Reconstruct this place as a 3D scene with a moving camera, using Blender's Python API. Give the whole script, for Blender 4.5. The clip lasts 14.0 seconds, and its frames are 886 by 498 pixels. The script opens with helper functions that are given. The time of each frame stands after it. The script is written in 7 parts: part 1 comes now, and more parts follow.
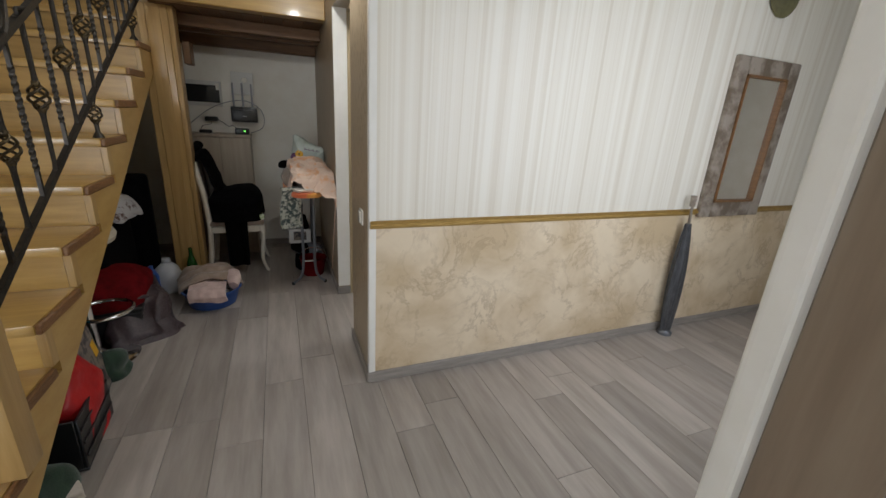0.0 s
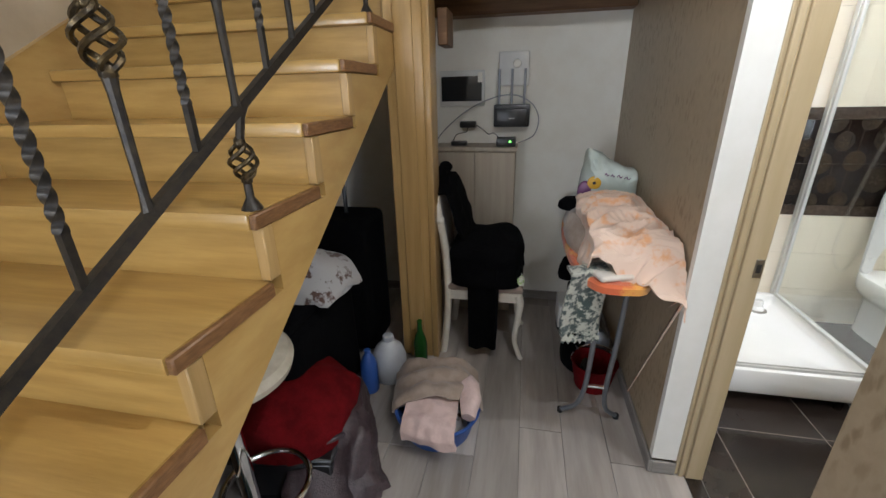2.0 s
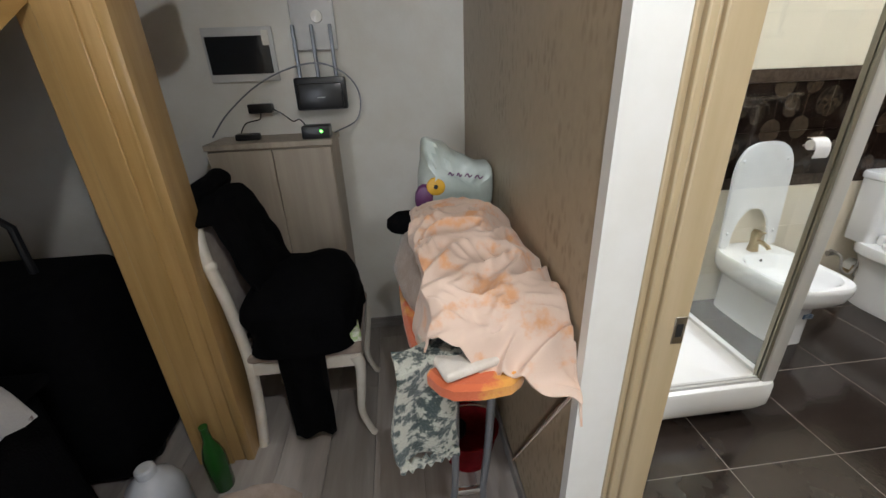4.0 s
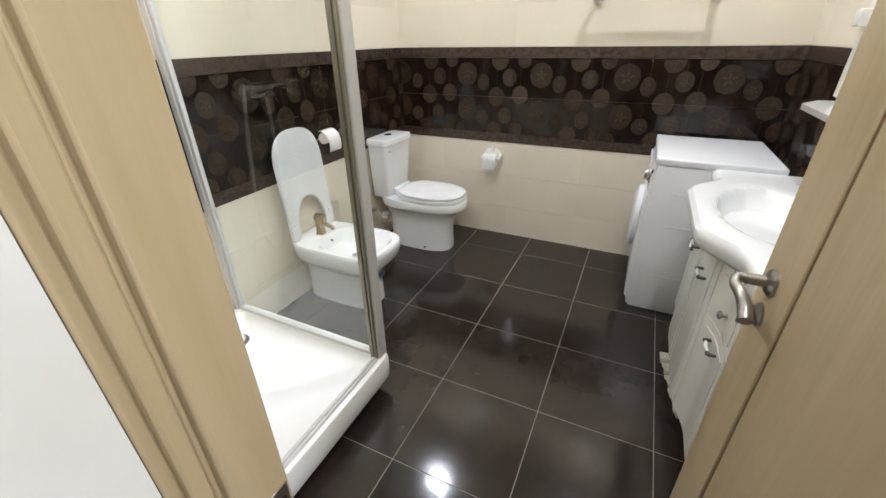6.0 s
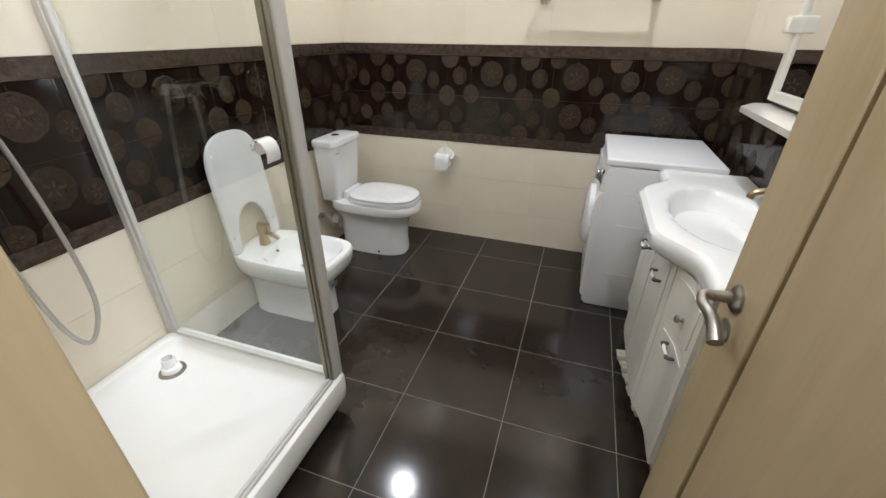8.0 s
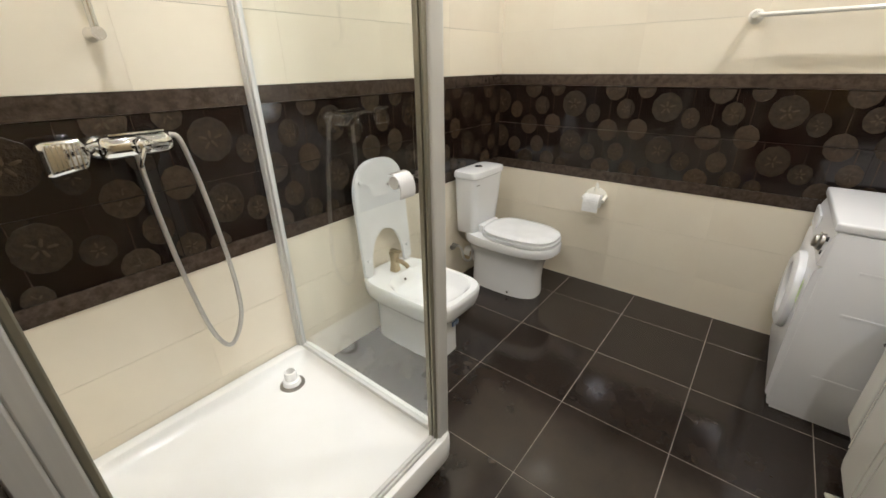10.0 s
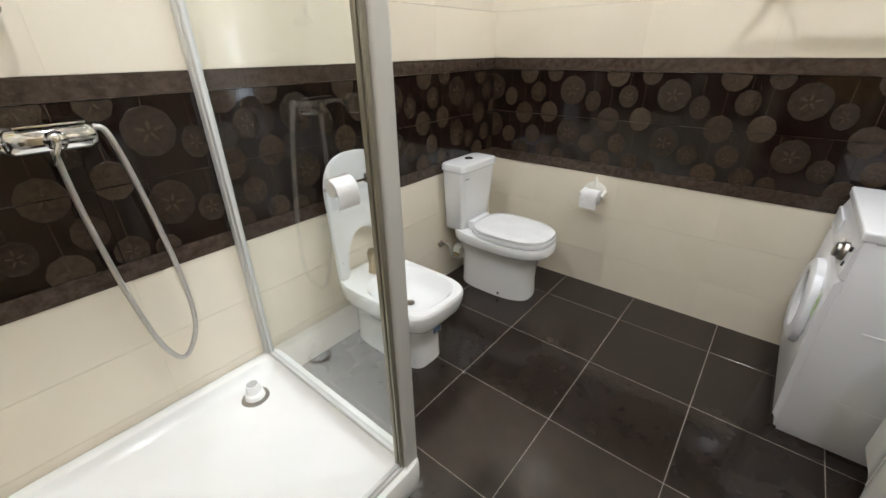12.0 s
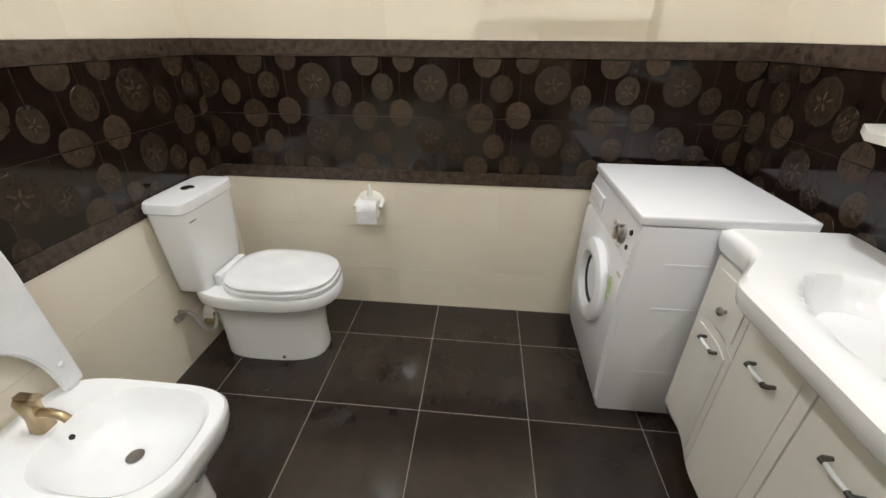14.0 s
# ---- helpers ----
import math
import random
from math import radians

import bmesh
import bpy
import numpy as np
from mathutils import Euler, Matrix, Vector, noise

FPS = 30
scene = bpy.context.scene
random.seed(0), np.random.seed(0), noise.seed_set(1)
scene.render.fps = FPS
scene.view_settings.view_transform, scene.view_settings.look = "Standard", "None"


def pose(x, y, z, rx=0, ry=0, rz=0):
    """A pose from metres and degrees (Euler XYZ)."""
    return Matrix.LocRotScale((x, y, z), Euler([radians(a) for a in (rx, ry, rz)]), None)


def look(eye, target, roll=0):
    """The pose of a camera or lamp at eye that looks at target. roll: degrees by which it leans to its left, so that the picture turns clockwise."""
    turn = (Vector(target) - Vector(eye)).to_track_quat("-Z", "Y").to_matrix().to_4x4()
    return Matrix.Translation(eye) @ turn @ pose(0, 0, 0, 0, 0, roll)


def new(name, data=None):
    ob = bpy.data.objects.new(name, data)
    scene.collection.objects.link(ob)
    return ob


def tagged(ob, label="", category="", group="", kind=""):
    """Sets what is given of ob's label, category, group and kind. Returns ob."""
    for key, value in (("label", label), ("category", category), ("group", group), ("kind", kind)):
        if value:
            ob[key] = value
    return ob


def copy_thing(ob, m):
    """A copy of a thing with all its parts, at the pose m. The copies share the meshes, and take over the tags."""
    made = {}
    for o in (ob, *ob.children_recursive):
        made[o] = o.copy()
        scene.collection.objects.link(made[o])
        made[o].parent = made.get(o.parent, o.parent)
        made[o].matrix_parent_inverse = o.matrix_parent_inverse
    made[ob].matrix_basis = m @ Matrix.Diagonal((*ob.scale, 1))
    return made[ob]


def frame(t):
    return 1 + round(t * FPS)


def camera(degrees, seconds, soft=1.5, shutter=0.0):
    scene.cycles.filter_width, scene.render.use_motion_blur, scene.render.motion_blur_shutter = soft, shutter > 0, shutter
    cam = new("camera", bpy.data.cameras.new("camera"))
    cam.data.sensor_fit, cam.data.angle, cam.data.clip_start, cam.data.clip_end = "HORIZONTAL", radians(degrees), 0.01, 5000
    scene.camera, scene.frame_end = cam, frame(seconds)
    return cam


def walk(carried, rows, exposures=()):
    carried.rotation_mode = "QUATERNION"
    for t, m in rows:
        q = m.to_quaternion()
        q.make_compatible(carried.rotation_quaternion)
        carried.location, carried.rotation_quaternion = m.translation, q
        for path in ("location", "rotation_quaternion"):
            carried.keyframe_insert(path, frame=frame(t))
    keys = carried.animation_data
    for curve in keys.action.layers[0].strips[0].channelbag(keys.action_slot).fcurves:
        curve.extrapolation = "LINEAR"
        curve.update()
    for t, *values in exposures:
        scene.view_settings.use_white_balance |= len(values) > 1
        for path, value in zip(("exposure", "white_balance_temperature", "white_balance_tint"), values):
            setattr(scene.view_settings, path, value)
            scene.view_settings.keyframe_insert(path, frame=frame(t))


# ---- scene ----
cam = camera(95.7, 14.0)
PATH = [
    (0, (-0.029, 0.059, 1.424), (0.702, 1.814, 0.802), 3.5),
    (0.5, (-0.007, 0.561, 1.428), (0.141, 2.437, 0.75), 1.7),
    (1, (-0.041, 1.011, 1.464), (-0.335, 2.866, 0.776), 0.1),
    (1.5, (-0.161, 1.383, 1.472), (-0.481, 3.221, 0.751), -0.3),
    (2, (-0.214, 1.785, 1.481), (-0.591, 3.611, 0.76), -1.3),
    (2.2, (-0.221, 1.924, 1.471), (-0.593, 3.746, 0.735), -1.4),
    (4.3, (0.034, 2.549, 1.422), (0.441, 4.32, 0.586), -2.2),
    (4.5, (0.039, 2.557, 1.418), (0.61, 4.281, 0.58), -2.3),
    (5, (0.138, 2.653, 1.4), (1.017, 4.231, 0.542), -3.9),
    (5.5, (0.271, 2.748, 1.401), (1.496, 4.057, 0.515), -4.1),
    (6, (0.371, 2.836, 1.425), (1.965, 3.606, 0.493), -0.9),
    (6.5, (0.418, 2.842, 1.458), (2.079, 3.416, 0.503), 0.1),
    (7, (0.421, 2.876, 1.426), (2.112, 3.409, 0.501), 0.9),
    (7.2, (0.421, 2.878, 1.443), (2.11, 3.403, 0.509), 0.9),
    (9.3, (0.59, 2.912, 1.441), (2.172, 3.621, 0.444), 0.5),
    (9.5, (0.604, 2.927, 1.407), (2.167, 3.716, 0.442), 0.6),
    (10, (0.647, 2.995, 1.42), (2.064, 4.137, 0.591), -0.9),
    (10.5, (0.671, 2.99, 1.613), (1.98, 4.447, 1.206), -1.8),
    (11, (0.661, 3.023, 1.649), (1.966, 4.502, 1.315), -1.7),
    (11.5, (0.776, 3.032, 1.503), (2.089, 4.378, 0.822), -1.3),
    (12, (0.863, 3.016, 1.414), (2.239, 4.163, 0.524), -0.8),
    (12.5, (1.023, 3.105, 1.392), (2.34, 4.279, 0.45), -0.1),
    (13, (1.206, 3.164, 1.381), (2.432, 4.418, 0.419), -0.9),
    (13.5, (1.316, 3.232, 1.369), (2.838, 4.12, 0.422), -0.5),
    (14, (1.376, 3.244, 1.387), (3.13, 3.414, 0.442), 0.4),
]
EXPOSURES = [(0.0, -0.85, 6150, 10), (0.5, -0.64, 6200, 10), (1.0, -0.26, 6100, 10), (1.5, -0.12, 5800, 10), (2.0, 0.04, 5780, 10), (4.5, 0.10, 5850, 10), (5.0, 0.07, 5850, 10), (5.5, 0.06, 5900, 10), (6.0, 0.14, 5850, 10), (6.5, 0.0, 5700, 10), (7.0, -0.06, 5800, 10),
             (9.5, -0.02, 5950, 10), (10.0, 0.0, 6250, 10), (10.5, -0.40, 6000, 10), (11.0, -0.56, 5600, 10), (11.5, -0.35, 5600, 10), (12.0, 0.0, 5900, 10), (13.0, 0.04, 6250, 10), (14.0, 0.04, 6050, 10)]
walk(cam, [(t, look(eye, target, roll)) for t, eye, target, roll in PATH], EXPOSURES)

# ---- world, sun, lights ----
world = bpy.data.worlds.new("sky_world")
scene.world = world
world.use_nodes = True
wn = world.node_tree
sky = wn.nodes.new("ShaderNodeTexSky")
sky.sky_type, sky.sun_disc = "NISHITA", False
sky.sun_elevation, sky.sun_rotation = radians(58), radians(0)
wn.nodes["Background"].inputs["Strength"].default_value = 0.10
wn.links.new(sky.outputs[0], wn.nodes["Background"].inputs["Color"])


def lamp(name, kind, loc, target, energy, colour=(1, 1, 1), size=0.1, size_y=None, angle=None):
    data = bpy.data.lights.new(name, kind)
    data.energy, data.color = energy, colour
    if kind == "AREA":
        data.size = size
        if size_y:
            data.shape, data.size_y = "RECTANGLE", size_y
    elif kind == "SUN":
        data.angle = angle
    else:
        data.shadow_soft_size = size
    if kind == "SPOT":
        data.spot_size, data.spot_blend = radians(150), 0.6
    ob = new(name, data)
    ob.matrix_world = look(loc, target)
    return ob


lamp("sun", "SUN", (2.5, 5, 8), (2.5, 0, 0), 2.0, (1, 0.95, 0.88), angle=radians(0.5))
# daylight in the opening of the front room's window, which is out of view
lamp("window_light", "AREA", (1.85, 0.34, 1.55), (1.85, 2.0, 1.0), 42, (0.97, 0.98, 1), 1.6, 1.5)
# an unseen bulb added to brighten the hall, and lamps of the bathroom
HALL_FILL = (0.20, 2.30)
lamp("hall_bulb", "POINT", (HALL_FILL[0], HALL_FILL[1], 2.30), (0, 1, 0), 33, (1, 0.985, 0.94), 0.035)
# weak extra bulb added out of view in the front room
ROOM_FILL = (-0.70, 0.75)
lamp("room_bulb", "POINT", (ROOM_FILL[0], ROOM_FILL[1], 2.75), (0, 1, 0), 5, (1, 0.95, 0.85), 0.05)
# daylight through a made-up, unseen entry window behind the start of the walk
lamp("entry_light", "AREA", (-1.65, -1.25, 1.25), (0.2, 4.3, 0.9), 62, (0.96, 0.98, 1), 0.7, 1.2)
SPOTS = [(x, y) for x in (1.04, 2.74) for y in (2.66, 4.08)]
for x, y in SPOTS:
    lamp("spot_bulb", "SPOT", (x, y, 2.815), (x, y, 0), 50, (1, 0.985, 0.96), 0.035)

# ---- materials ----
def node(nt, kind, **props):
    n = nt.nodes.new("ShaderNode" + kind)
    for k, v in props.items():
        n.inputs[k].default_value = v
    return n


def material(name, colour, rough=0.5, metal=0.0, colour2=None, scale=8.0, stretch=(1, 1, 1), bump=0.0, bump_scale=None, vary=0.0,
             coat=0.0, contrast=(0.35, 0.65), rough_vary=0.0, detail=4.0, sheen=0.0, world_space=False):
    m = bpy.data.materials.new(name)
    m.use_nodes = True
    nt = m.node_tree
    b = nt.nodes["Principled BSDF"]
    b.inputs["Roughness"].default_value = rough
    b.inputs["Metallic"].default_value = metal
    b.inputs["Coat Weight"].default_value = coat
    b.inputs["Coat Roughness"].default_value = 0.08
    b.inputs["Sheen Weight"].default_value = sheen
    col2 = colour2 or [c * 0.88 for c in colour]
    if world_space:
        src = nt.nodes.new("ShaderNodeNewGeometry").outputs["Position"]
    else:
        src = nt.nodes.new("ShaderNodeTexCoord").outputs["Object"]
    mp = nt.nodes.new("ShaderNodeMapping")
    mp.inputs["Scale"].default_value = stretch
    nt.links.new(src, mp.inputs["Vector"])
    info = nt.nodes.new("ShaderNodeObjectInfo")
    off = node(nt, "VectorMath")
    off.operation = "MULTIPLY_ADD"
    nt.links.new(info.outputs["Random"], off.inputs[0])
    off.inputs[1].default_value = (0, 0, 0) if world_space else (17.0, 31.0, 7.0)
    nt.links.new(mp.outputs[0], off.inputs[2])
    n1 = node(nt, "TexNoise", Scale=scale, Detail=detail, Roughness=0.6)
    nt.links.new(off.outputs[0], n1.inputs["Vector"])
    ramp = nt.nodes.new("ShaderNodeValToRGB")
    ramp.color_ramp.elements[0].position, ramp.color_ramp.elements[1].position = contrast
    ramp.color_ramp.elements[0].color = (*col2, 1)
    ramp.color_ramp.elements[1].color = (*colour, 1)
    nt.links.new(n1.outputs["Fac"], ramp.inputs["Fac"])
    out = ramp.outputs["Color"]
    # large soft stains
    n2 = node(nt, "TexNoise", Scale=scale * 0.17, Detail=2.0)
    nt.links.new(off.outputs[0], n2.inputs["Vector"])
    hsv = nt.nodes.new("ShaderNodeHueSaturation")
    mr = node(nt, "MapRange")
    mr.inputs["To Min"].default_value, mr.inputs["To Max"].default_value = 0.93, 1.07
    nt.links.new(n2.outputs["Fac"], mr.inputs["Value"])
    nt.links.new(out, hsv.inputs["Color"])
    val = mr.outputs["Result"]
    if vary:
        mv = node(nt, "MapRange")
        mv.inputs["To Min"].default_value, mv.inputs["To Max"].default_value = 1 - vary, 1 + vary
        nt.links.new(info.outputs["Random"], mv.inputs["Value"])
        mul = nt.nodes.new("ShaderNodeMath")
        mul.operation = "MULTIPLY"
        nt.links.new(val, mul.inputs[0])
        nt.links.new(mv.outputs["Result"], mul.inputs[1])
        val = mul.outputs[0]
    nt.links.new(val, hsv.inputs["Value"])
    nt.links.new(hsv.outputs["Color"], b.inputs["Base Color"])
    if rough_vary:
        rr = node(nt, "MapRange")
        rr.inputs["To Min"].default_value, rr.inputs["To Max"].default_value = max(rough - rough_vary, 0.02), rough + rough_vary
        nt.links.new(n2.outputs["Fac"], rr.inputs["Value"])
        nt.links.new(rr.outputs["Result"], b.inputs["Roughness"])
    if bump:
        nb = node(nt, "TexNoise", Scale=bump_scale or scale * 3, Detail=3.0)
        nt.links.new(off.outputs[0], nb.inputs["Vector"])
        bp = node(nt, "Bump", Strength=bump, Distance=0.01)
        nt.links.new(nb.outputs["Fac"], bp.inputs["Height"])
        nt.links.new(bp.outputs[0], b.inputs["Normal"])
    return m


M = {}
M["cream_tile"] = material("cream_glazed_tile", (0.80, 0.73, 0.595), 0.03, colour2=(0.77, 0.695, 0.56), scale=3, vary=0.015, bump=0.012, bump_scale=4, rough_vary=0.01)
M["dark_tile"] = material("dark_brown_glazed_tile", (0.016, 0.009, 0.0065), 0.09, colour2=(0.009, 0.005, 0.0035), scale=14, vary=0.1, bump=0.03, bump_scale=6)
M["medallion"] = material("bronze_relief_print", (0.066, 0.043, 0.026), 0.26, colour2=(0.040, 0.025, 0.015), scale=45, bump=0.3, bump_scale=90, vary=0.1)
M["relief_gloss"] = material("glossy_bronze_relief", (0.07, 0.05, 0.031), 0.14, colour2=(0.048, 0.033, 0.021), scale=60, coat=0.3)
M["border_tile"] = material("brown_mottled_border_tile", (0.082, 0.058, 0.042), 0.22, colour2=(0.036, 0.023, 0.016), scale=38, bump=0.25, bump_scale=70, vary=0.1)
M["floor_tile"] = material("dark_brown_floor_tile", (0.029, 0.0205, 0.016), 0.12, colour2=(0.022, 0.0155, 0.012), scale=9, vary=0.12, bump=0.03, bump_scale=60, rough_vary=0.02)
M["grout"] = material("grey_grout", (0.24, 0.21, 0.18), 0.9, scale=60, bump=0.3)
M["wall_grout"] = material("cream_grout", (0.84, 0.79, 0.68), 0.9, scale=60, bump=0.3)
M["laminate"] = material("grey_oak_laminate", (0.41, 0.37, 0.335), 0.36, colour2=(0.30, 0.265, 0.235), scale=4, stretch=(4, 0.45, 1), bump=0.05, bump_scale=24, vary=0.20, rough_vary=0.08, detail=4)
M["plank_gap"] = material("dark_joint", (0.19, 0.165, 0.145), 0.8, scale=40)
M["pine"] = material("varnished_pine", (0.48, 0.305, 0.09), 0.32, colour2=(0.36, 0.215, 0.056), scale=4, stretch=(0.7, 7, 7), bump=0.08, bump_scale=12, vary=0.10, detail=7, coat=0.25)
M["pine_up"] = material("varnished_pine_upright", (0.48, 0.315, 0.125), 0.35, colour2=(0.39, 0.245, 0.085), scale=4, stretch=(8, 8, 0.5), bump=0.08, bump_scale=12, vary=0.06, detail=7, coat=0.2)
M["end_grain"] = material("brown_end_grain", (0.24, 0.12, 0.045), 0.45, colour2=(0.15, 0.07, 0.025), scale=30, stretch=(1, 1, 6), bump=0.15, vary=0.1)
M["beam"] = material("dark_stained_beam", (0.19, 0.10, 0.042), 0.55, colour2=(0.11, 0.055, 0.022), scale=4, stretch=(0.6, 8, 8), bump=0.15, bump_scale=14, vary=0.15)
M["iron"] = material("black_wrought_iron", (0.028, 0.025, 0.023), 0.42, 0.6, colour2=(0.05, 0.042, 0.032), scale=70, bump=0.10, bump_scale=120)
M["brass_iron"] = material("bronze_rubbed_iron", (0.10, 0.07, 0.03), 0.38, 0.75, colour2=(0.03, 0.025, 0.02), scale=60, bump=0.3, bump_scale=90)
M["brown_wood"] = material("dull_brown_wood", (0.26, 0.205, 0.15), 0.45, colour2=(0.205, 0.155, 0.11), scale=4, stretch=(6, 6, 0.5), bump=0.05)
M["plaster"] = material("white_plaster", (0.74, 0.72, 0.66), 0.85, colour2=(0.70, 0.67, 0.60), scale=7, bump=0.08, bump_scale=60, world_space=True)
M["white_paint"] = material("white_paint", (0.80, 0.79, 0.75), 0.6, colour2=(0.76, 0.75, 0.70), scale=9, bump=0.05, bump_scale=40)
M["stone_plaster"] = material("cream_stair_wall_plaster", (0.62, 0.53, 0.39), 0.8, colour2=(0.55, 0.46, 0.33), scale=6, bump=0.15, bump_scale=30, world_space=True)
M["ceiling"] = material("ceiling_white", (0.80, 0.79, 0.76), 0.5, scale=4, bump=0.02)
M["skirting"] = material("grey_skirting", (0.30, 0.275, 0.25), 0.4, colour2=(0.22, 0.20, 0.18), scale=6, stretch=(1, 1, 9), vary=0.05)
M["door"] = material("light_oak_veneer", (0.515, 0.415, 0.262), 0.38, colour2=(0.44, 0.345, 0.20), scale=3, stretch=(6, 6, 0.4), bump=0.05, bump_scale=20, detail=6)
M["door_groove"] = material("dark_groove", (0.12, 0.07, 0.035), 0.6, scale=20)
M["porcelain"] = material("white_porcelain", (0.86, 0.86, 0.85), 0.07, colour2=(0.85, 0.85, 0.84), scale=3, coat=0.3)
M["acrylic"] = material("white_acrylic", (0.88, 0.87, 0.84), 0.16, colour2=(0.86, 0.85, 0.81), scale=4, bump=0.02)
M["seat_plastic"] = material("white_seat_plastic", (0.85, 0.85, 0.85), 0.2, scale=4)
M["enamel"] = material("white_enamel", (0.80, 0.80, 0.82), 0.25, colour2=(0.78, 0.78, 0.80), scale=3, bump=0.02)
M["white_gloss"] = material("white_gloss_lacquer", (0.80, 0.78, 0.71), 0.18, colour2=(0.78, 0.755, 0.68), scale=4, coat=0.3)
M["chrome"] = material("chrome", (0.78, 0.78, 0.78), 0.10, 1.0, colour2=(0.7, 0.7, 0.7), scale=20)
M["satin_metal"] = material("satin_nickel", (0.42, 0.40, 0.37), 0.30, 1.0, colour2=(0.33, 0.31, 0.28), scale=25)
M["alu"] = material("matt_aluminium", (0.62, 0.61, 0.575), 0.40, 0.15, colour2=(0.60, 0.59, 0.555), scale=6, stretch=(20, 20, 0.4))
M["alu_dark"] = material("olive_seal_strip", (0.28, 0.26, 0.20), 0.45, 0.5, scale=10)
M["bronze_tap"] = material("brushed_bronze_tap", (0.50, 0.40, 0.25), 0.28, 1.0, colour2=(0.42, 0.33, 0.20), scale=25)
M["rubber"] = material("black_rubber", (0.015, 0.015, 0.015), 0.6, scale=30)
M["black_plastic"] = material("black_plastic", (0.012, 0.012, 0.013), 0.3, scale=30)
M["dark_glass"] = material("dark_door_glass", (0.02, 0.022, 0.025), 0.05, scale=5)
M["grey_hose"] = material("silver_hose", (0.60, 0.57, 0.52), 0.3, 0.6, colour2=(0.45, 0.43, 0.40), scale=250)
M["gold"] = material("gold_moulding", (0.46, 0.30, 0.09), 0.40, 0.35, colour2=(0.33, 0.20, 0.05), scale=20, stretch=(1, 8, 8), bump=0.2)


def principled(name, colour, **inputs):
    m = bpy.data.materials.new(name)
    m.use_nodes = True
    b = m.node_tree.nodes["Principled BSDF"]
    b.inputs["Base Color"].default_value = (*colour, 1)
    for k, v in inputs.items():
        b.inputs[k.replace("_", " ")].default_value = v
    return m


M["glass"] = principled("clear_glass", (0.95, 0.985, 0.965), Roughness=0.0, IOR=1.58, Transmission_Weight=1.0)
M["mirror"] = principled("mirror_glass", (0.9, 0.9, 0.9), Roughness=0.01, Metallic=1.0)
M["bulb"] = principled("lit_lamp", (1, 0.95, 0.85), Emission_Color=(1, 0.93, 0.82, 1), Emission_Strength=70.0)
M["led"] = principled("green_led", (0.1, 0.9, 0.1), Emission_Color=(0.2, 1, 0.1, 1), Emission_Strength=6.0)


def striped_paper():
    """Cream wallpaper with vertical tone-on-tone stripes of unequal width."""
    m = material("striped_cream_wallpaper", (0.70, 0.66, 0.575), 0.42, colour2=(0.80, 0.78, 0.71), scale=1.0, bump=0.02)
    nt = m.node_tree
    b = nt.nodes["Principled BSDF"]
    pos = nt.nodes.new("ShaderNodeNewGeometry")
    sep = nt.nodes.new("ShaderNodeSeparateXYZ")
    nt.links.new(pos.outputs["Position"], sep.inputs[0])
    n = node(nt, "TexNoise", Scale=14.0, Detail=5.0, Roughness=0.75)
    n.noise_dimensions = "1D"
    nt.links.new(sep.outputs["X"], n.inputs["W"])
    r = nt.nodes.new("ShaderNodeValToRGB")
    e = r.color_ramp.elements
    e[0].position, e[0].color = 0.36, (0.68, 0.635, 0.54, 1)
    e[1].position, e[1].color = 0.62, (0.80, 0.775, 0.70, 1)
    mid = e.new(0.47)
    mid.color = (0.75, 0.715, 0.63, 1)
    nt.links.new(n.outputs["Fac"], r.inputs["Fac"])
    nt.links.new(r.outputs["Color"], b.inputs["Base Color"])
    mr = node(nt, "MapRange")
    mr.inputs["To Min"].default_value, mr.inputs["To Max"].default_value = 0.2, 0.6
    nt.links.new(n.outputs["Fac"], mr.inputs["Value"])
    nt.links.new(mr.outputs["Result"], b.inputs["Roughness"])
    return m


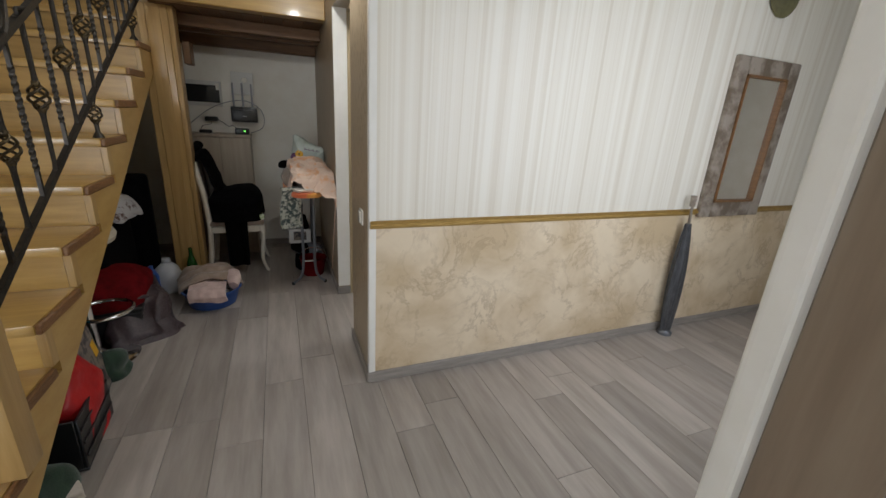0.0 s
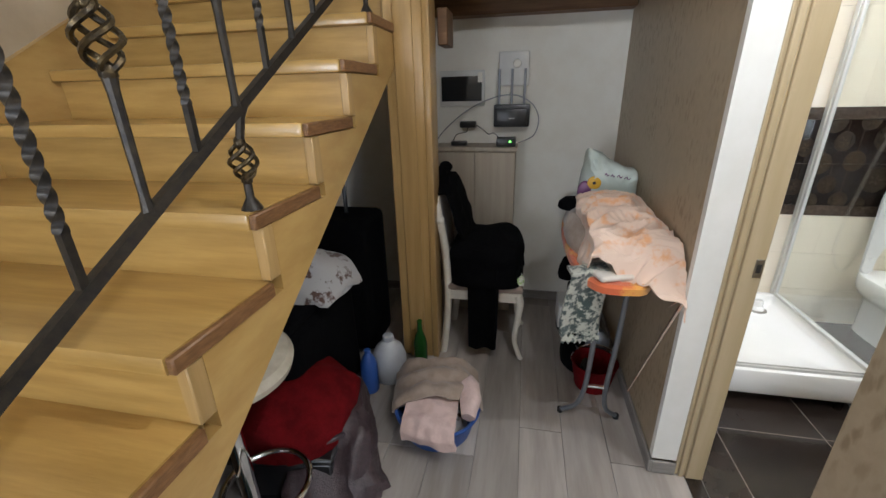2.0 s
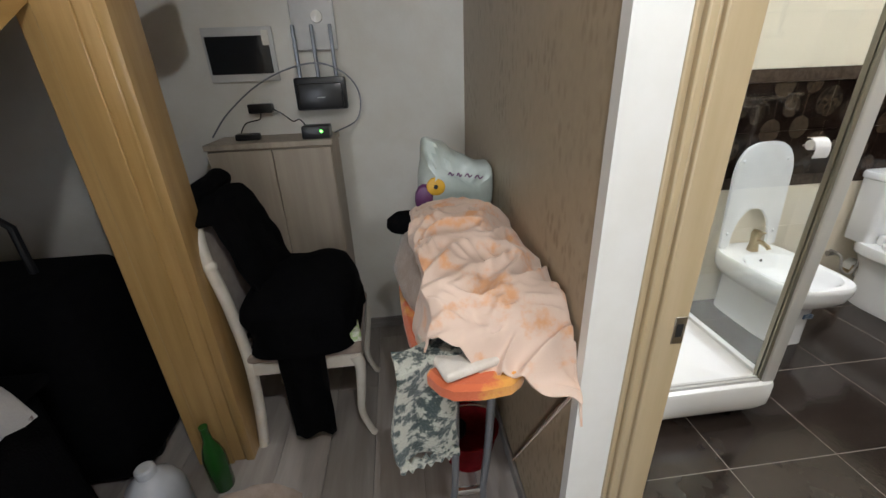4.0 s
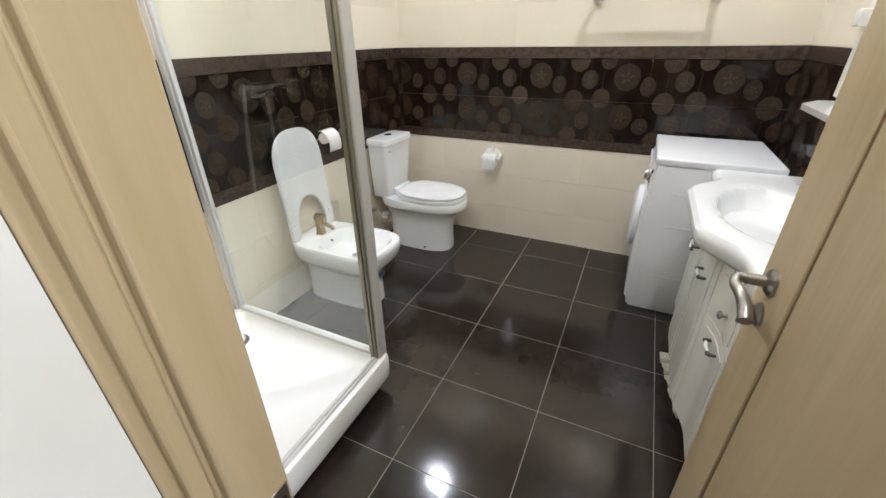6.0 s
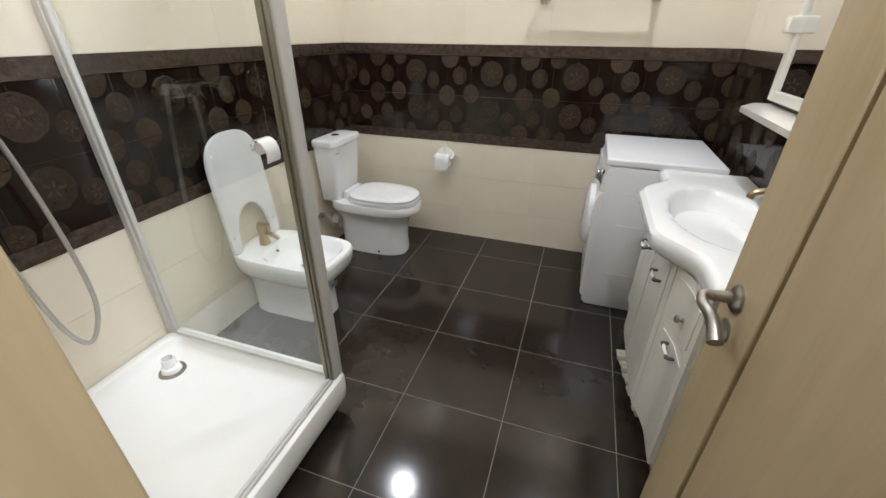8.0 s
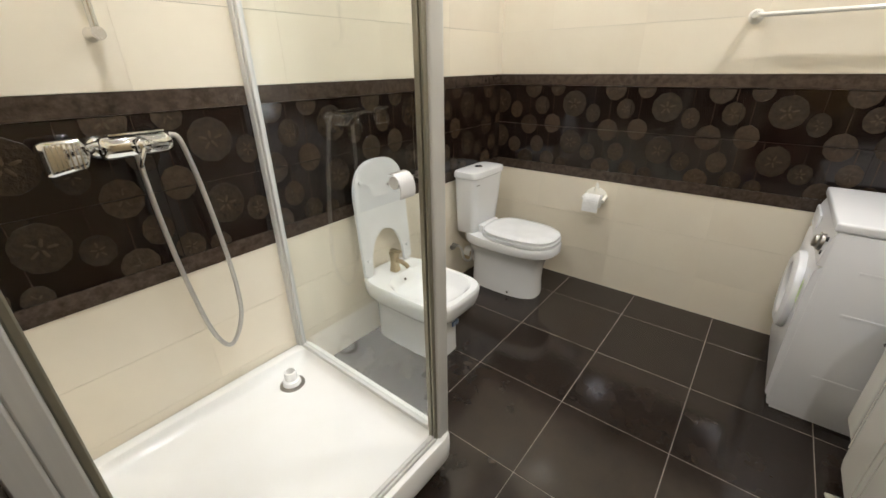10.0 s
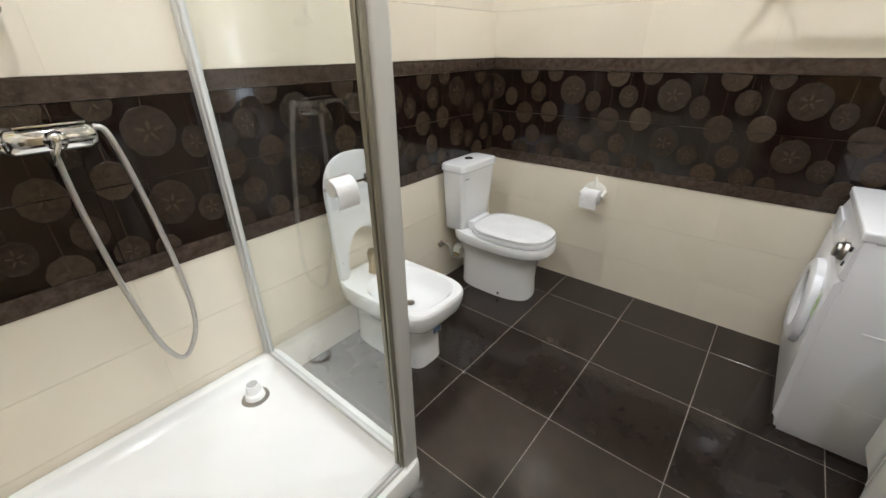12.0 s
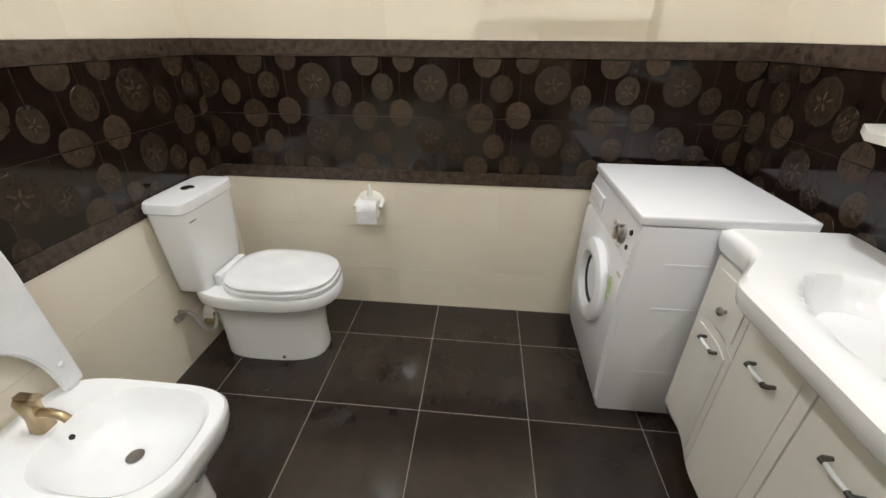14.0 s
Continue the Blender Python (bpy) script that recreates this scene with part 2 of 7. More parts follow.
def marbled_paper():
    """Beige wallpaper with darker marbled veins."""
    m = material("marbled_beige_wallpaper", (0.66, 0.53, 0.39), 0.55, scale=3)
    nt = m.node_tree
    b = nt.nodes["Principled BSDF"]
    pos = nt.nodes.new("ShaderNodeNewGeometry")
    n0 = node(nt, "TexNoise", Scale=2.4, Detail=5.0, Roughness=0.55, Distortion=0.3)
    nt.links.new(pos.outputs["Position"], n0.inputs["Vector"])
    n1 = node(nt, "TexNoise", Scale=3.6, Detail=9.0, Roughness=0.68, Distortion=0.5)
    nt.links.new(pos.outputs["Position"], n1.inputs["Vector"])
    veins = nt.nodes.new("ShaderNodeValToRGB")
    e = veins.color_ramp.elements
    e[0].position, e[0].color = 0.455, (0, 0, 0, 1)
    e[1].position, e[1].color = 0.525, (0, 0, 0, 1)
    c = e.new(0.497)
    c.color = (1, 1, 1, 1)
    nt.links.new(n1.outputs["Fac"], veins.inputs["Fac"])
    base = nt.nodes.new("ShaderNodeValToRGB")
    e = base.color_ramp.elements
    e[0].position, e[0].color = 0.40, (0.55, 0.43, 0.275, 1)
    e[1].position, e[1].color = 0.60, (0.72, 0.61, 0.45, 1)
    nt.links.new(n0.outputs["Fac"], base.inputs["Fac"])
    mix = nt.nodes.new("ShaderNodeMix")
    mix.data_type = "RGBA"
    mul = node(nt, "Math")
    mul.operation = "MULTIPLY"
    # the veins gather in patches and fade out between them
    n2 = node(nt, "TexNoise", Scale=4.5, Detail=4.0, Roughness=0.6)
    nt.links.new(pos.outputs["Position"], n2.inputs["Vector"])
    patch = node(nt, "MapRange")
    for key, value in (("From Min", 0.40), ("From Max", 0.58), ("To Min", 0.12), ("To Max", 0.50)):
        patch.inputs[key].default_value = value
    nt.links.new(n2.outputs["Fac"], patch.inputs["Value"])
    nt.links.new(patch.outputs["Result"], mul.inputs[1])
    nt.links.new(veins.outputs["Color"], mul.inputs[0])
    nt.links.new(mul.outputs[0], mix.inputs[0])
    nt.links.new(base.outputs["Color"], mix.inputs[6])
    mix.inputs[7].default_value = (0.33, 0.235, 0.14, 1)
    nt.links.new(mix.outputs[2], b.inputs["Base Color"])
    bp = node(nt, "Bump", Strength=0.12, Distance=0.01)
    nt.links.new(n1.outputs["Fac"], bp.inputs["Height"])
    nt.links.new(bp.outputs[0], b.inputs["Normal"])
    return m


def brown_paper():
    """Brown metallic wallpaper with drop-shaped darker flecks."""
    m = material("brown_flecked_wallpaper", (0.29, 0.235, 0.165), 0.40, scale=3)
    nt = m.node_tree
    b = nt.nodes["Principled BSDF"]
    pos = nt.nodes.new("ShaderNodeNewGeometry")
    mp = nt.nodes.new("ShaderNodeMapping")
    mp.inputs["Scale"].default_value = (44, 44, 19)
    nt.links.new(pos.outputs["Position"], mp.inputs["Vector"])
    v = node(nt, "TexVoronoi", Scale=1.0, Randomness=1.0)
    ragged = node(nt, "TexNoise", Scale=1.3, Detail=3.0)
    nt.links.new(mp.outputs[0], ragged.inputs["Vector"])
    bend = node(nt, "VectorMath")
    bend.operation = "MULTIPLY_ADD"
    nt.links.new(ragged.outputs["Color"], bend.inputs[0])
    bend.inputs[1].default_value = (0.9, 0.9, 0.9)
    nt.links.new(mp.outputs[0], bend.inputs[2])
    nt.links.new(bend.outputs[0], v.inputs["Vector"])
    spots = nt.nodes.new("ShaderNodeValToRGB")
    e = spots.color_ramp.elements
    e[0].position, e[0].color = 0.22, (1, 1, 1, 1)
    e[1].position, e[1].color = 0.46, (0, 0, 0, 1)
    nt.links.new(v.outputs["Distance"], spots.inputs["Fac"])
    n2 = node(nt, "TexNoise", Scale=3.0, Detail=3.0)
    nt.links.new(pos.outputs["Position"], n2.inputs["Vector"])
    gate = nt.nodes.new("ShaderNodeValToRGB")
    gate.color_ramp.elements[0].position, gate.color_ramp.elements[1].position = 0.42, 0.58
    nt.links.new(n2.outputs["Fac"], gate.inputs["Fac"])
    mul = node(nt, "Math")
    mul.operation = "MULTIPLY"
    nt.links.new(spots.outputs["Color"], mul.inputs[0])
    nt.links.new(gate.outputs["Color"], mul.inputs[1])
    mix = nt.nodes.new("ShaderNodeMix")
    mix.data_type = "RGBA"
    nt.links.new(mul.outputs[0], mix.inputs[0])
    n3 = node(nt, "TexNoise", Scale=40.0, Detail=4.0)
    nt.links.new(pos.outputs["Position"], n3.inputs["Vector"])
    base = nt.nodes.new("ShaderNodeValToRGB")
    base.color_ramp.elements[0].color = (0.34, 0.268, 0.175, 1)
    base.color_ramp.elements[1].color = (0.43, 0.345, 0.235, 1)
    nt.links.new(n3.outputs["Fac"], base.inputs["Fac"])
    nt.links.new(base.outputs["Color"], mix.inputs[6])
    mix.inputs[7].default_value = (0.265, 0.20, 0.122, 1)
    nt.links.new(mix.outputs[2], b.inputs["Base Color"])
    bp = node(nt, "Bump", Strength=0.2, Distance=0.004)
    nt.links.new(n3.outputs["Fac"], bp.inputs["Height"])
    nt.links.new(bp.outputs[0], b.inputs["Normal"])
    return m


def island_tint(m, low, high):
    """Each joined piece of the mesh a little lighter or darker."""
    nt = m.node_tree
    hsv = next(n for n in nt.nodes if n.bl_idname == "ShaderNodeHueSaturation")
    geo = nt.nodes.new("ShaderNodeNewGeometry")
    mr = node(nt, "MapRange")
    mr.inputs["To Min"].default_value, mr.inputs["To Max"].default_value = low, high
    nt.links.new(geo.outputs["Random Per Island"], mr.inputs["Value"])
    nt.links.new(mr.outputs["Result"], hsv.inputs["Value"])


island_tint(M["medallion"], 0.50, 1.0)
M["striped"], M["marbled"], M["brown_paper"] = striped_paper(), marbled_paper(), brown_paper()

# ---- mesh helpers ----
def finish(bm, name, mats, smooth=True, angle=40):
    bmesh.ops.recalc_face_normals(bm, faces=bm.faces)
    me = bpy.data.meshes.new(name)
    if smooth:
        for f in bm.faces:
            f.smooth = True
        for e in bm.edges:
            if len(e.link_faces) == 2 and e.calc_face_angle(0) > radians(angle):
                e.smooth = False
    bm.to_mesh(me)
    bm.free()
    for m in (mats if isinstance(mats, (list, tuple)) else [mats]):
        me.materials.append(M[m] if isinstance(m, str) else m)
    return me


def part(name, bm, mat, parent, label="", m=None, smooth=True):
    ob = new(name, finish(bm, name, mat, smooth))
    ob.parent = parent
    if m is not None:
        ob.matrix_basis = m
    return tagged(ob, label)


def thing(name, m, label, category, group="", kind=""):
    ob = new(name)
    ob.empty_display_size = 0.1
    ob.matrix_basis = m
    return tagged(ob, label, category, group, kind)


def structure(name, bm, mat, label="", category="", smooth=False):
    return tagged(new(name, finish(bm, name, mat, smooth)), label, category, kind="structure")


def B(*boxes, bevel=0.0, seg=1, into=None):
    """Boxes (x0, y0, z0, x1, y1, z1) in one bmesh."""
    bm = into or bmesh.new()
    made = []
    for x0, y0, z0, x1, y1, z1 in boxes:
        r = bmesh.ops.create_cube(bm, size=1, matrix=Matrix.LocRotScale(((x0 + x1) / 2, (y0 + y1) / 2, (z0 + z1) / 2), None, (abs(x1 - x0), abs(y1 - y0), abs(z1 - z0))))
        made += r["verts"]
    if bevel:
        edges = list({e for v in made for e in v.link_edges})
        bmesh.ops.bevel(bm, geom=edges, offset=bevel, segments=seg, affect="EDGES", profile=0.6)
    return bm


def loft(rings, into=None, closed=True, cap=True, mat=0):
    """Rings of equal length, joined one to the next."""
    bm = into or bmesh.new()
    vs = [[bm.verts.new(p) for p in r] for r in rings]
    n = len(rings[0])
    for a, b in zip(vs, vs[1:]):
        for i in range(n if closed else n - 1):
            bm.faces.new((a[i], a[(i + 1) % n], b[(i + 1) % n], b[i])).material_index = mat
    if cap:
        for r in (vs[0], vs[-1]):
            if len(r) > 2:
                bm.faces.new(r).material_index = mat
    return bm


def tube(points, r, n=8, into=None, twist=0.0, closed=False, mat=0):
    """A round bar along points; r: one radius or one for each point."""
    pts = [Vector(p) for p in points]
    rs = r if isinstance(r, (list, tuple)) else [r] * len(pts)
    rings, up = [], None
    for i, p in enumerate(pts):
        d = (pts[min(i + 1, len(pts) - 1)] - pts[max(i - 1, 0)]).normalized()
        if up is None:
            up = d.orthogonal().normalized()
        up = (up - d * up.dot(d)).normalized()
        side = d.cross(up)
        rings.append([p + rs[i] * (up * math.cos(2 * math.pi * k / n + twist * i) + side * math.sin(2 * math.pi * k / n + twist * i)) for k in range(n)])
    return loft(rings, into, mat=mat)


def lathe(profile, n=24, into=None, centre=(0, 0, 0), sx=1.0, sy=1.0, mat=0):
    """Profile of (radius, z) turned about z."""
    c = Vector(centre)
    rings = [[c + Vector((sx * r * math.cos(2 * math.pi * k / n), sy * r * math.sin(2 * math.pi * k / n), z)) for k in range(n)] for r, z in profile]
    return loft(rings, into, mat=mat)


def cyl(p0, p1, r, n=16, into=None, r1=None, mat=0):
    return tube([p0, p1], [r, r if r1 is None else r1], n, into, mat=mat)


def spline(points, per=8):
    """Points along a smooth curve through the given ones."""
    p = [Vector(q) for q in points]
    p = [2 * p[0] - p[1]] + p + [2 * p[-1] - p[-2]]
    out = []
    for i in range(1, len(p) - 2):
        for k in range(per):
            t = k / per
            out.append(0.5 * (2 * p[i] + (p[i + 1] - p[i - 1]) * t + (2 * p[i - 1] - 5 * p[i] + 4 * p[i + 1] - p[i + 2]) * t * t + (3 * p[i] - p[i - 1] - 3 * p[i + 1] + p[i + 2]) * t ** 3))
    return out + [p[-2]]


def oval(cx, cy, rx, ry, z, n=32, power=2.0, y_front=None):
    """A superellipse ring; y_front gives another radius towards -y."""
    out = []
    for k in range(n):
        a = 2 * math.pi * k / n
        c, s = math.cos(a), math.sin(a)
        x = math.copysign(abs(c) ** (2 / power), c) * rx
        y = math.copysign(abs(s) ** (2 / power), s) * (ry if s >= 0 or y_front is None else y_front)
        out.append(Vector((cx + x, cy + y, z)))
    return out


def rumple(bm, amount, scale, seed=0, keep_below=None):
    for v in bm.verts:
        if keep_below is not None and v.co.z < keep_below:
            continue
        p = v.co * scale + Vector((seed * 7.3, seed * 3.1, seed))
        v.co += amount * Vector((noise.noise(p), noise.noise(p + Vector((31, 0, 0))), noise.noise(p + Vector((0, 47, 0)))))
    return bm

def sheet(nx, ny, shape, thick=0.006):
    """A cloth: shape(u, v) gives the place of each point of a grid."""
    bm = bmesh.new()
    g = [[bm.verts.new(shape(i / nx, j / ny)) for j in range(ny + 1)] for i in range(nx + 1)]
    for i in range(nx):
        for j in range(ny):
            bm.faces.new((g[i][j], g[i + 1][j], g[i + 1][j + 1], g[i][j + 1]))
    bmesh.ops.recalc_face_normals(bm, faces=bm.faces)
    bmesh.ops.solidify(bm, geom=bm.faces[:], thickness=thick)
    return bm


# ---- large structure ----
X0, X1 = 0.555, 3.26      # bathroom, door wall to far wall
Y0, Y1 = 2.12, 4.56      # bathroom, vanity wall to shower wall
H = 2.85
HX = 0.362               # hall face of the wall with the bathroom door
YN = 4.62                # hall's end wall
XW = -2.10               # wall beside the stairs
YR = 1.95                # papered wall of the front room
XE = 4.40
DOOR0, DOOR1, DOORH = 2.46, 3.15, 2.06

structure("floor_hall_base", B((XW, -1.2, -0.12, XE, YR, -0.012), (XW, YR, -0.12, X0, YN, -0.012)), "plank_gap", "dark underlay seen in the joints of the planks", "floor")
structure("floor_bathroom_base", B((X0, Y0, -0.12, X1, Y1, -0.0002)), "grout", "grey grout bed under dark floor tiles", "floor")
# papered wall: core, marbled dado, striped upper part
structure("wall_papered_core", B((HX + 0.004, YR + 0.004, 0, XE, Y0 - 0.012, 3.2)), "plaster", "plain core of the papered wall", "wall")
structure("wall_papered_dado", B((HX, YR - 0.004, 0, XE, YR + 0.004, 0.90)), "marbled", "beige marbled wallpaper below a gold rail", "wall")
structure("wall_papered_upper", B((HX, YR - 0.004, 0.90, XE, YR + 0.004, 3.2)), "striped", "cream striped wallpaper above a gold rail", "wall")
structure("corner_trim", B((HX - 0.006, YR - 0.012, 0.0, HX + 0.03, YR - 0.004, 3.2), (HX - 0.006, YR - 0.012, 0, HX - 0.0005, YR + 0.02, 3.2)), "white_paint", "white corner bead along the wall edge", "trim")
# stub between front room and bathroom door, the wall past the door, and above it
structure("wall_stub", B((HX, YR + 0.004, 0, 0.543, DOOR0, 3.2)), "brown_paper", "brown flecked wallpaper beside the bathroom door", "wall")
structure("wall_past_door", B((HX, DOOR1 + 0.03, 0, 0.543, YN, 3.2)), "brown_paper", "brown flecked wallpaper past the bathroom door", "wall")
structure("wall_above_door", B((HX, DOOR0, DOORH + 0.02, 0.543, DOOR1 + 0.03, 3.2)), "brown_paper", "brown wallpaper above the bathroom door", "wall")
structure("door_reveal", B((HX - 0.003, DOOR1, 0.07, 0.452, DOOR1 + 0.03, DOORH + 0.02)), "white_paint", "white plastered reveal of the doorway", "trim")
structure("wall_hall_end", B((XW, YN, 0, X0, YN + 0.12, 3.2)), "plaster", "white plastered end wall of the hall", "wall")
structure("wall_stairs", B((XW - 0.12, -1.2, 0, XW, YN + 0.12, 3.2)), "stone_plaster", "cream plastered wall beside the stairs", "wall")
# front room's other walls, with a doorway in which the walk begins and a window
structure("wall_room_south", B((XW, 0.22, 0, -1.95, 0.36, 3.2), (0.72, 0.22, 0, 1.0, 0.36, 3.2), (-1.95, 0.22, 2.1, 0.72, 0.36, 3.2), (1.0, 0.22, 0, 2.7, 0.36, 0.7), (1.0, 0.22, 2.4, 2.7, 0.36, 3.2), (2.7, 0.22, 0, XE, 0.36, 3.2)), "plaster", "plain white wall with a doorway and a window", "wall")
structure("wall_room_east", B((XE, -1.2, 0, XE + 0.12, YR + 0.2, 3.2)), "plaster", "plain white wall", "wall")
# the window opening here is made up to suit the entry daylight
structure("wall_entry_back", B((XW, -1.32, 0, -2.04, -1.2, 3.2), (-1.26, -1.32, 0, 1.0, -1.2, 3.2), (-2.04, -1.32, 0, -1.26, -1.2, 0.60), (-2.04, -1.32, 1.90, -1.26, -1.2, 3.2), (0.88, -1.2, 0, 1.0, 0.22, 3.2)), "plaster", "plain white wall of the entry with an added window opening", "wall")
structure("window_entry", B((-2.04, -1.31, 0.60, -2.0, -1.27, 1.90), (-1.30, -1.31, 0.60, -1.26, -1.27, 1.90), (-2.0, -1.31, 0.60, -1.30, -1.27, 0.64), (-2.0, -1.31, 1.86, -1.30, -1.27, 1.90)), "white_paint", "white frame of the added entry window, unseen", "window")
structure("ceiling_hall", B((XW, -1.3, 3.2, 1.0, 0.22, 3.3), (XW, 0.22, 3.2, XE, YR + 0.2, 3.3), (XW, YR + 0.2, 3.2, X0, YN, 3.3)), "ceiling", "plain white ceiling", "ceiling")
jamb = structure("door_jamb_entry", B((0.637, 0.20, 0, 0.72, 0.335, 2.1), bevel=0.004), "brown_wood", "dull brown wooden door jamb", "trim")
structure("door_casing_entry", B((0.615, 0.335, 0, 0.78, 0.385, 2.16), bevel=0.012, seg=3), "white_paint", "white painted door casing", "trim")
# bathroom walls (tiles are laid on them further down)
structure("wall_shower", B((X0 - 0.012, Y1 + 0.008, 0, X1 + 0.12, Y1 + 0.12, H)), "wall_grout", "wall with cream and dark brown tiles", "wall")
wall_far = structure("wall_far", B((X1 + 0.008, Y0 - 0.012, 0, X1 + 0.12, Y1 + 0.008, H)), "wall_grout", "wall with cream and dark brown tiles", "wall")
structure("wall_vanity", B((0.543, Y0 - 0.012, 0, X1 + 0.008, Y0 - 0.008, H)), "wall_grout", "wall with cream and dark brown tiles", "wall")
structure("wall_door", B((0.543, Y0 - 0.008, 0, 0.547, DOOR0, H), (0.543, DOOR1 + 0.03, 0, 0.547, Y1 + 0.008, H), (0.543, DOOR0, DOORH + 0.02, 0.547, DOOR1 + 0.03, H)), "wall_grout", "wall with cream and dark brown tiles", "wall")
structure("ceiling_bathroom", B((0.543, Y0 - 0.012, H, X1 + 0.12, Y1 + 0.12, H + 0.1)), "ceiling", "white glossy ceiling with four spots", "ceiling")
# skirtings and dado rail
structure("baseboard_room", B((HX - 0.012, YR - 0.018, 0, XE, YR - 0.004, 0.065), bevel=0.004), "skirting", "grey wood-look skirting", "baseboard")
structure("baseboard_stub", B((HX - 0.014, YR - 0.004, 0, HX, DOOR0 - 0.002, 0.065), bevel=0.004), "skirting", "grey wood-look skirting", "baseboard")
structure("baseboard_hall", B((HX - 0.014, DOOR1 - 0.012, 0, HX, YN - 0.014, 0.065), (HX, DOOR1 - 0.012, 0, 0.452, DOOR1 - 0.001, 0.065), bevel=0.004), "skirting", "grey wood-look skirting", "baseboard")
structure("baseboard_end", B((XW, YN - 0.014, 0, HX, YN, 0.065), bevel=0.004), "skirting", "grey wood-look skirting", "baseboard")
rail = structure("dado_rail", B((HX, YR - 0.016, 0.885, XE, YR - 0.004, 0.925), (HX, YR - 0.026, 0.895, XE, YR - 0.016, 0.915), (HX, YR - 0.021, 0.917, XE, YR - 0.016, 0.922), bevel=0.003), "gold", "gold moulded dado rail", "trim")

# bathroom door frame and open leaf
FX0, FX1 = 0.453, 0.556
frame_ob = thing("door_frame", pose(FX0, DOOR1, 0), "light oak door frame with a metal strike plate", "door frame", kind="structure")
part("strike_jamb", B((0, -0.003, 0, 0.014, 0.03, DOORH), (0.014, -0.013, 0, 0.032, 0.03, DOORH), (0.032, -0.008, 0, 0.040, 0.03, DOORH), (0.040, -0.016, 0, FX1 - FX0, 0.03, DOORH), bevel=0.003), "door", frame_ob)
part("hinge_jamb", B((0, DOOR0 - DOOR1, 0, FX1 - FX0, DOOR0 - DOOR1 + 0.025, DOORH), bevel=0.004), "door", frame_ob)
part("lintel", B((0, DOOR0 - DOOR1, DOORH, FX1 - FX0, 0.03, DOORH + 0.02)), "door", frame_ob)
part("strike_plate", B((0.074, -0.0185, 0.905, 0.098, -0.0155, 0.968), bevel=0.001), "satin_metal", frame_ob, "brushed metal strike plate")
part("latch_hole", B((0.079, -0.0195, 0.922, 0.092, -0.0184, 0.952)), "rubber", frame_ob, "dark latch hole")


def door_leaf():
    w, h, t = 0.745, 2.03, 0.04
    d = thing("door", pose(0.556, 2.487, 0.012, 0, 0, 1.5), "light oak veneered door standing open, with grooved stile", "door", kind="structure")
    part("stile", B((w - 0.160, 0, 0, w, t, h), bevel=0.003), "door", d)
    part("panel", B((0.0, 0, 0, w - 0.174, t, h), bevel=0.003), "door", d)
    part("groove", B((w - 0.175, 0.004, 0.01, w - 0.159, t - 0.010, h - 0.01)), "door_groove", d, "dark vertical groove")
    hz = 0.985
    handle = part("door_handle", lathe([(0.0, 0), (0.027, 0), (0.027, 0.006), (0.020, 0.012), (0.012, 0.014), (0.011, 0.045), (0.0, 0.046)], 20), "satin_metal", d, "satin metal lever handle on a round rose",
                  Matrix.Translation((w - 0.065, t, hz)) @ pose(0, 0, 0, -90, 0, 0))
    lev = spline([(0, 0, 0.040), (0.0, 0.0, 0.058), (-0.022, 0.006, 0.064), (-0.055, 0.006, 0.060), (-0.085, 0.016, 0.057), (-0.112, 0.030, 0.058)], 6)
    part("lever", tube(lev, [0.0095 + 0.004 * (i / len(lev)) ** 1.5 for i in range(len(lev))], 10), "satin_metal", handle)
    part("keyhole_rose", lathe([(0.0, 0), (0.025, 0), (0.025, 0.005), (0.018, 0.010), (0.0, 0.010)], 20), "satin_metal", d, "", Matrix.Translation((w - 0.065, t, hz - 0.075)) @ pose(0, 0, 0, -90, 0, 0))
    part("lever_back", tube([(w - 0.065, -0.005, hz), (w - 0.065, -0.05, hz), (w - 0.18, -0.05, hz)], 0.009, 8), "satin_metal", d)


door_leaf()

# ---- bathroom things ----
def ring_shape(w, back, front, z, n=36, power=2.4, y_mid=None):
    """Toilet-like outline: squarish back at y=back, round front at y=front (y falls towards the front)."""
    ym = y_mid if y_mid is not None else back - (back - front) * 0.45
    return oval(0, ym, w / 2, back - ym, z, n, power, y_front=ym - front)


